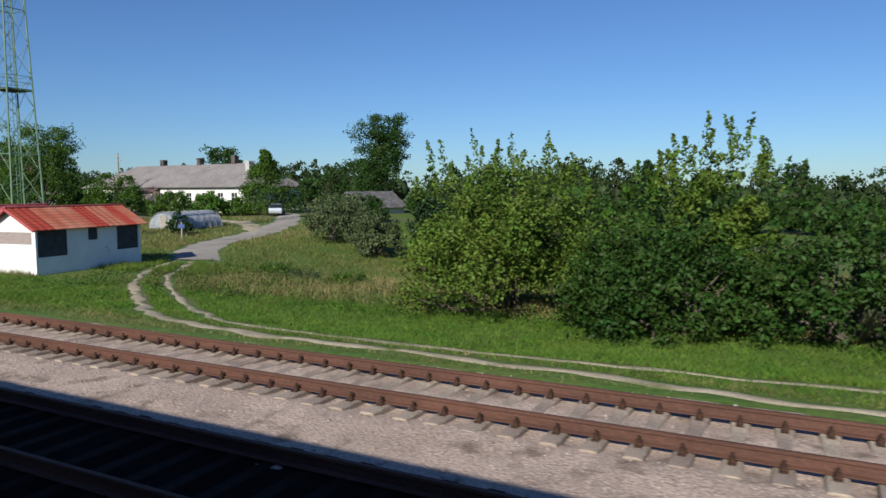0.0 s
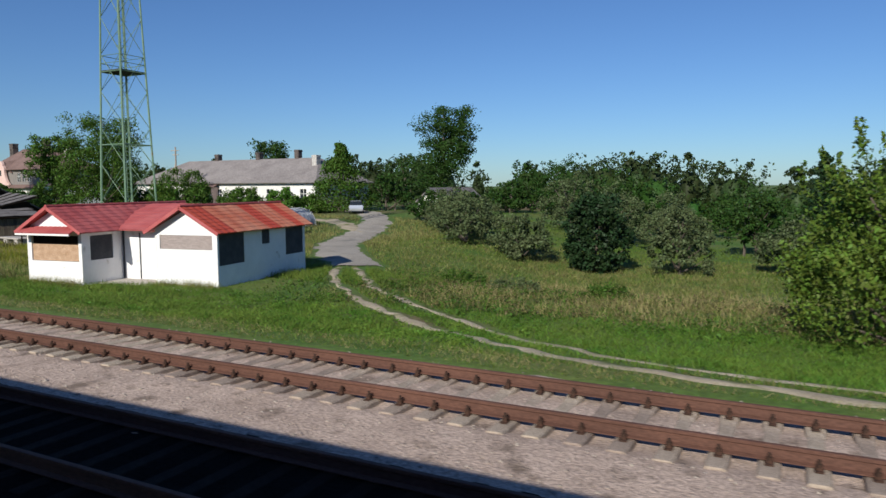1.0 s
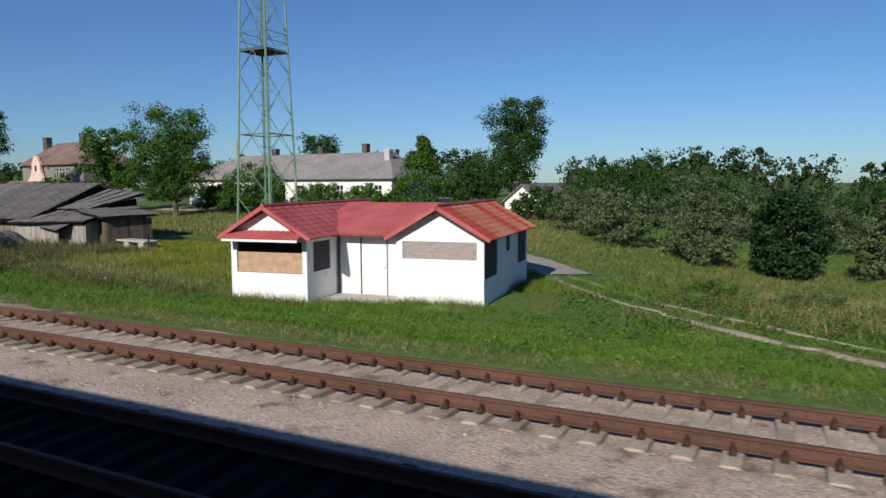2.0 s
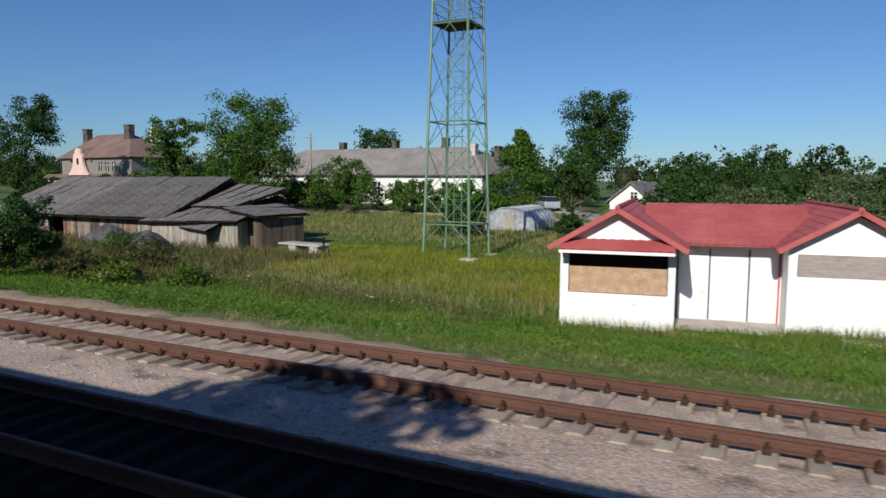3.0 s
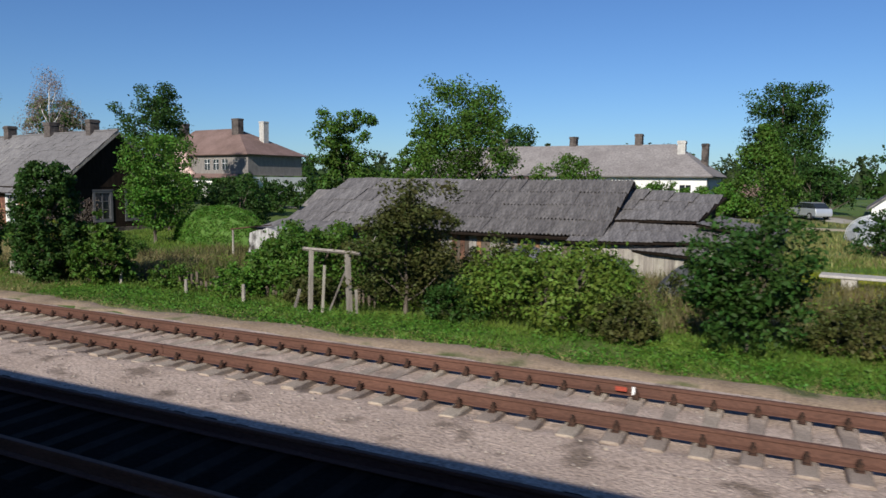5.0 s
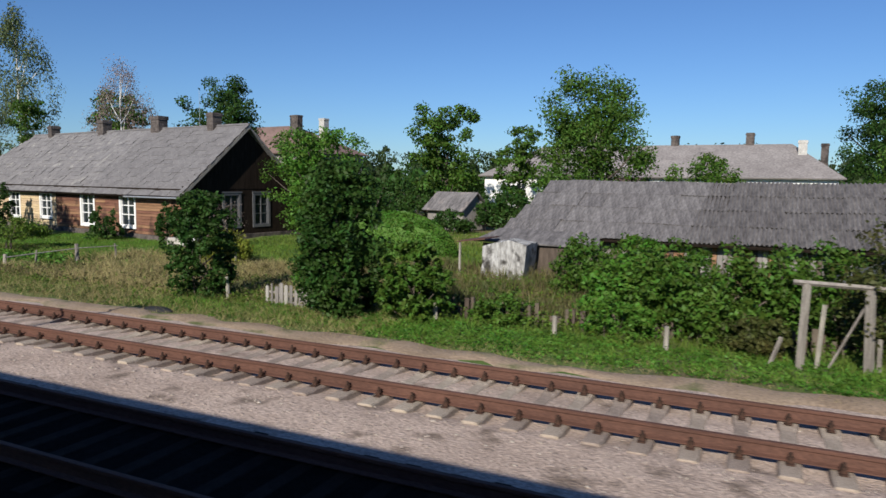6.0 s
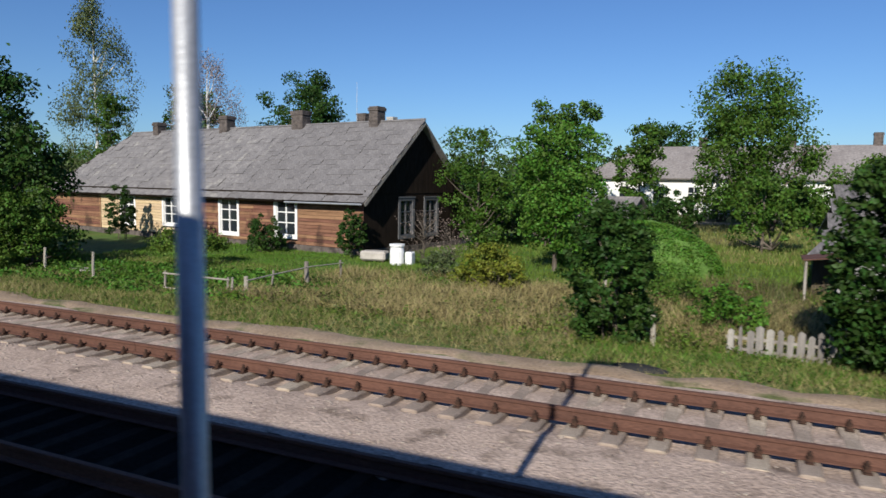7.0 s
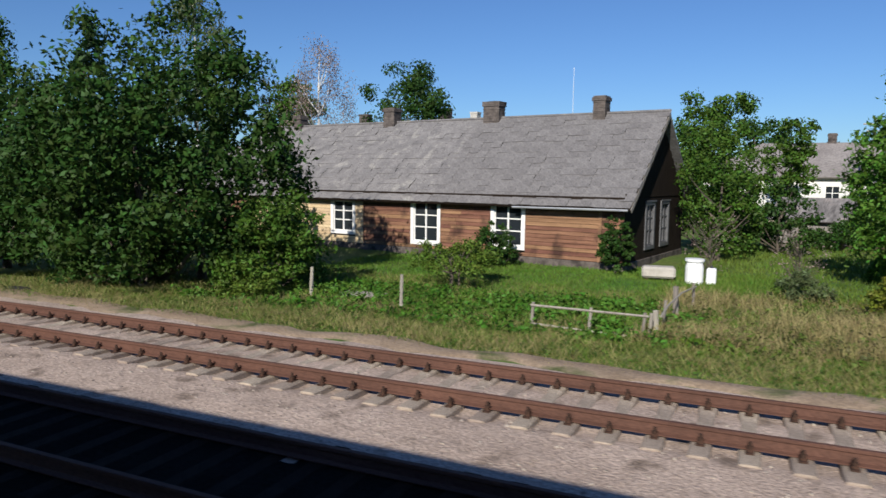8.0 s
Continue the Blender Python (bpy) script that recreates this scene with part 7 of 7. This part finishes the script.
def grass(name, label, x0, x1, y0, y1, n, height, width, material, seed, patch=0.0, scale=0.12, lean=0.35, category="grass", edge=0.0):
    """Single blades, bent at random, thicker in patches."""
    rng = np.random.default_rng(seed)
    x, y = rng.uniform(x0, x1, n), rng.uniform(y0, y1, n)
    if edge:
        y = y0 + (y - y0) * (1 + 0 * y)
        e = np.array([edge * nz(a, 0, 0.3, seed) for a in x])
        y = np.clip(y + e * (1 - (y - y0) / (y1 - y0)), y0 - abs(edge), y1)
    m = clear(x, y)
    if patch:
        m &= np.array([nz(a, b, scale, seed * 1.3) + 0.35 * nz(a, b, scale * 4, seed) for a, b in zip(x, y)]) > -0.35 + patch - rng.uniform(0, 0.5, n)
    x, y = x[m], y[m]
    n = len(x)
    z = np.array([ground_z(a, b) + 0.10 * smooth(12.5, 16.0, b) * (nz(a, b, 0.35) + 0.5 * nz(a, b, 1.1, 3.0)) for a, b in zip(x, y)]) - 0.02
    h = height * rng.uniform(0.45, 1.3, n) * (1 + 0.4 * np.array([nz(a, b, 0.5, seed + 2.0) for a, b in zip(x, y)]))
    w = width * rng.uniform(0.6, 1.4, n)
    t = rng.uniform(0, 6.283, n)
    dx, dy = np.cos(t) * w / 2, np.sin(t) * w / 2
    l = rng.normal(size=(n, 2)) * lean * h[:, None]
    base = np.stack([x, y, z], 1)
    v = np.empty((n, 5, 3))
    v[:, 0] = base + np.stack([-dx, -dy, 0 * x], 1)
    v[:, 1] = base + np.stack([dx, dy, 0 * x], 1)
    mid = base + np.stack([l[:, 0] * 0.35, l[:, 1] * 0.35, h * 0.6], 1)
    v[:, 2] = mid + np.stack([dx * 0.7, dy * 0.7, 0 * x], 1)
    v[:, 3] = mid - np.stack([dx * 0.7, dy * 0.7, 0 * x], 1)
    v[:, 4] = base + np.stack([l[:, 0], l[:, 1], h], 1)
    i = np.arange(n)[:, None] * 5
    tri = np.concatenate([i + np.array([[0, 1, 2]]), i + np.array([[0, 2, 3]]), i + np.array([[3, 2, 4]])])
    if height < 0.37:  # short blades need no bend
        v = v[:, [0, 1, 4]]
        tri = (np.arange(n)[:, None] * 3 + np.array([[0, 1, 2]]))
    ob = part(name, soup(name, v.reshape(-1, 3), tri, material))
    return tagged(ob, label, category, kind="stuff")


def plants(name, label, x0, x1, y0, y1, n, height, spread, leaf, material, seed, patch=0.0, scale=0.3, per=13):
    """Low leafy plants: small domes of leaves set in patches on the ground."""
    rng = np.random.default_rng(seed)
    x, y = rng.uniform(x0, x1, n), rng.uniform(y0, y1, n)
    m = clear(x, y)
    m &= np.array([nz(a, b, scale, seed * 1.7) for a, b in zip(x, y)]) > -0.4 + patch - rng.uniform(0, 0.4, n)
    x, y = x[m], y[m]
    n = len(x)
    z = np.array([ground_z(a, b) + 0.10 * smooth(12.5, 16.0, b) * (nz(a, b, 0.35) + 0.5 * nz(a, b, 1.1, 3.0)) for a, b in zip(x, y)])
    big = rng.uniform(0.5, 1.35, n)
    d = rng.normal(size=(n, per, 3))
    d[:, :, 2] = np.abs(d[:, :, 2])
    d /= np.linalg.norm(d, axis=2)[:, :, None]
    d *= rng.uniform(0.5, 1.0, (n, per, 1)) * big[:, None, None]
    p = np.stack([x, y, z], 1)[:, None] + d * np.array([spread, spread, height])
    v, f = leaf_cloud(p.reshape(-1, 3), leaf * rng.uniform(0.6, 1.4, n * per), rng, 0.5, out=d.reshape(-1, 3) * 0.8)
    return tagged(part(name, soup(name, v, f, material)), label, "weeds", kind="stuff")


grass("verge_grass", "short lush green grass along the verge", -66, 6, 13.35, 21.5, 110000, 0.12, 0.021, G_LUSH, 1, 0.05, 0.25, lean=0.95, edge=0.5)
grass("verge_grass", "green grass with yellow blades round the kiosk", -60, 6, 13.4, 33, 70000, 0.14, 0.024, G_GREEN, 2, 0.15, lean=0.9)
grass("verge_grass", "short grass creeping into the gravel edge", -47, 6, 12.35, 13.8, 22000, 0.09, 0.018, G_GREEN, 30, 0.05, 0.3, lean=0.9, edge=0.3)
grass("dry_grass", "straw-coloured dry grass along the ballast edge", -130, 4, 12.4, 14.0, 30000, 0.11, 0.014, G_STRAW, 3, 0.15, 0.3, lean=0.9)
grass("dry_grass", "dry straw grass on the verge before the garden", -124, -84, 12.9, 17.5, 22000, 0.2, 0.015, G_STRAW, 27, 0.2, 0.25, lean=0.7)
grass("meadow_grass", "tall straw-coloured meadow grass", -27, 8, 21.5, 40, 24000, 0.42, 0.016, G_STRAW, 4, 0.48, 0.16, lean=0.5)
grass("meadow_grass", "green and drying meadow grass", -31, 8, 21.5, 58, 46000, 0.27, 0.035, G_MIX, 5, 0.15, 0.2, lean=0.7)
grass("meadow_grass", "lush grass on the meadow slope", -30, 6, 15.6, 24, 52000, 0.15, 0.028, G_LUSH, 6, 0.03, 0.3, lean=0.9)
grass("meadow_grass", "rough green and drying grass behind the kiosk", -46, -16, 31, 52, 24000, 0.24, 0.04, G_MIX, 25, 0.2, 0.2, lean=0.7)
grass("meadow_grass", "green grass on the slope and in the orchard", -42, -4, 25, 72, 52000, 0.2, 0.05, G_GREEN, 26, 0.05, 0.25, lean=0.8)
grass("meadow_grass", "rough green grass beside the lane", -37, -29, 25.5, 31, 9000, 0.3, 0.026, G_GREEN, 20, 0.1, 0.3)
grass("meadow_grass", "drying tall grass round the mast", -62, -43, 22, 48, 18000, 0.26, 0.028, G_MIX, 7, 0.4, 0.15)
grass("meadow_grass", "yellow-green grass round the mast", -63, -42, 17.5, 40, 60000, 0.16, 0.03, G_GREEN, 8, lean=0.7)
grass("weeds", "tall brown and green weeds before the barn", -90, -58, 17.5, 27.5, 30000, 0.5, 0.028, G_WEED, 9, 0.15, 0.2, category="weeds")
grass("weeds", "green weeds along the old fence", -92, -57, 15.4, 18.5, 14000, 0.22, 0.025, G_GREEN, 10, 0.15, 0.3, category="weeds")
grass("verge_grass", "low green plants at the edge of the gravel", -92, -57, 13.4, 16.2, 26000, 0.12, 0.03, G_LUSH, 11, 0.05, 0.4, lean=1.0, edge=0.4)
grass("dry_grass", "tall straw-coloured grass of a dry garden edge", -103.5, -86, 16.0, 24, 30000, 0.4, 0.017, G_STRAW, 12, 0.38, 0.25, lean=0.55)
grass("dry_grass", "drying grass mixed with green on the verge", -126, -84, 13.2, 24, 44000, 0.2, 0.024, G_MIX, 13, 0.05, lean=0.7, edge=0.4)
plants("rank_weeds", "brown seeding weeds in the dry grass by the garden", -103, -86, 15.5, 24.0, 800, 0.42, 0.3, 0.09, G_WEED, 38, 0.25, 0.25)
plants("rank_weeds", "green weeds in the dry grass by the garden", -103, -86, 15.0, 25.0, 900, 0.35, 0.3, 0.1, L_LIGHT, 39, 0.3, 0.25)
grass("lawn", "bright green garden grass before the house", -118, -99, 18, 31, 60000, 0.14, 0.03, G_LUSH, 14)
grass("lawn", "green garden grass behind the fruit trees", -104, -84, 24, 46, 34000, 0.22, 0.045, G_GREEN, 15)
grass("lawn", "rough drying grass beyond the barn and the lane", -94, -40, 36, 66, 42000, 0.3, 0.065, G_MIX, 16)
grass("verge_grass", "low grass and weeds on the verge before the garden", -126, -98, 12.8, 19.5, 40000, 0.12, 0.03, G_GREEN, 17, lean=0.9, edge=0.4)
grass("verge_grass", "grass tufts growing against the kiosk walls", -45, -34.5, 18.7, 21.9, 9000, 0.22, 0.022, G_GREEN, 19, 0.3, 0.9)
grass("verge_grass", "tall grass tufts against the front of the kiosk", -44.7, -41.0, 18.95, 19.7, 1300, 0.34, 0.018, G_MIX, 28, 0.2, 1.3)
grass("verge_grass", "tall grass tufts against the front of the kiosk", -38.6, -35.0, 20.9, 21.7, 1300, 0.34, 0.018, G_MIX, 29, 0.25, 1.3)
grass("verge_grass", "soft lush grass beside the railway", -64, -24, 13.9, 18.2, 30000, 0.2, 0.02, G_GREEN, 21, 0.3, 0.25, lean=0.95)
grass("weeds", "brown seed heads and weeds in a band across the grass", -66, -46, 18.0, 20.6, 9000, 0.32, 0.02, G_WEED, 22, 0.25, 0.4, category="weeds")
grass("meadow_grass", "pale straw grass below the mast", -64, -45, 20.0, 25.5, 10000, 0.3, 0.014, G_STRAW, 23, 0.3, 0.2)
grass("meadow_grass", "yellow flowering grass round the mast", -63, -45, 22.5, 33, 36000, 0.22, 0.028, G_YELLOW, 24, 0.15, 0.15)


plants("low_weeds", "bright green low leafy weeds along the edge of the gravel", -85, -50, 13.0, 16.0, 3200, 0.14, 0.2, 0.07, L_FRESH, 31, 0.3, 0.22)
plants("low_weeds", "bright green low weeds in the grass by the railway", -66, -20, 14.0, 20.0, 3000, 0.17, 0.2, 0.075, G_LUSH, 32, 0.2, 0.2)
plants("garden_weeds", "broad-leaved green weeds before the garden fence", -117, -102, 15.4, 21.5, 1100, 0.3, 0.28, 0.15, L_FRESH, 33, 0.15, 0.3)
plants("meadow_weeds", "tall brownish weeds standing in the meadow", -30, 2, 21.0, 34.0, 1900, 0.42, 0.35, 0.09, G_WEED, 34, 0.25, 0.2)
plants("meadow_weeds", "dark green docks and nettles in the meadow", -33, -6, 20.0, 36.0, 1700, 0.42, 0.4, 0.11, L_MID, 35, 0.3, 0.13)
plants("rank_weeds", "rank brown and green weeds before the barn", -90, -57, 16.2, 25.0, 2000, 0.5, 0.3, 0.1, L_LIGHT, 36, 0.15, 0.2)
plants("verge_weeds", "small green weeds in the dry verge", -126, -84, 13.0, 18.0, 1200, 0.15, 0.2, 0.07, L_MID, 37, 0.35, 0.25)
rng = np.random.default_rng(61)
fx = np.repeat(rng.normal(-53.5, 4.2, 42), 10) + rng.normal(0, 0.5, 420)
fy = np.repeat(rng.normal(19.0, 0.6, 42), 10) + rng.normal(0, 0.3, 420)
fz = np.array([ground_z(a, b) for a, b in zip(fx, fy)]) + rng.uniform(0.2, 0.42, 420)
v, f = leaf_cloud(np.stack([fx, fy, fz], 1), rng.uniform(0.02, 0.045, 420), rng, 0.9, 1.5)
tagged(part("wild_flowers", soup("wild_flowers", v, f, M_FLOWER)), "small white wild flowers scattered in the grass", "flowers", kind="stuff")
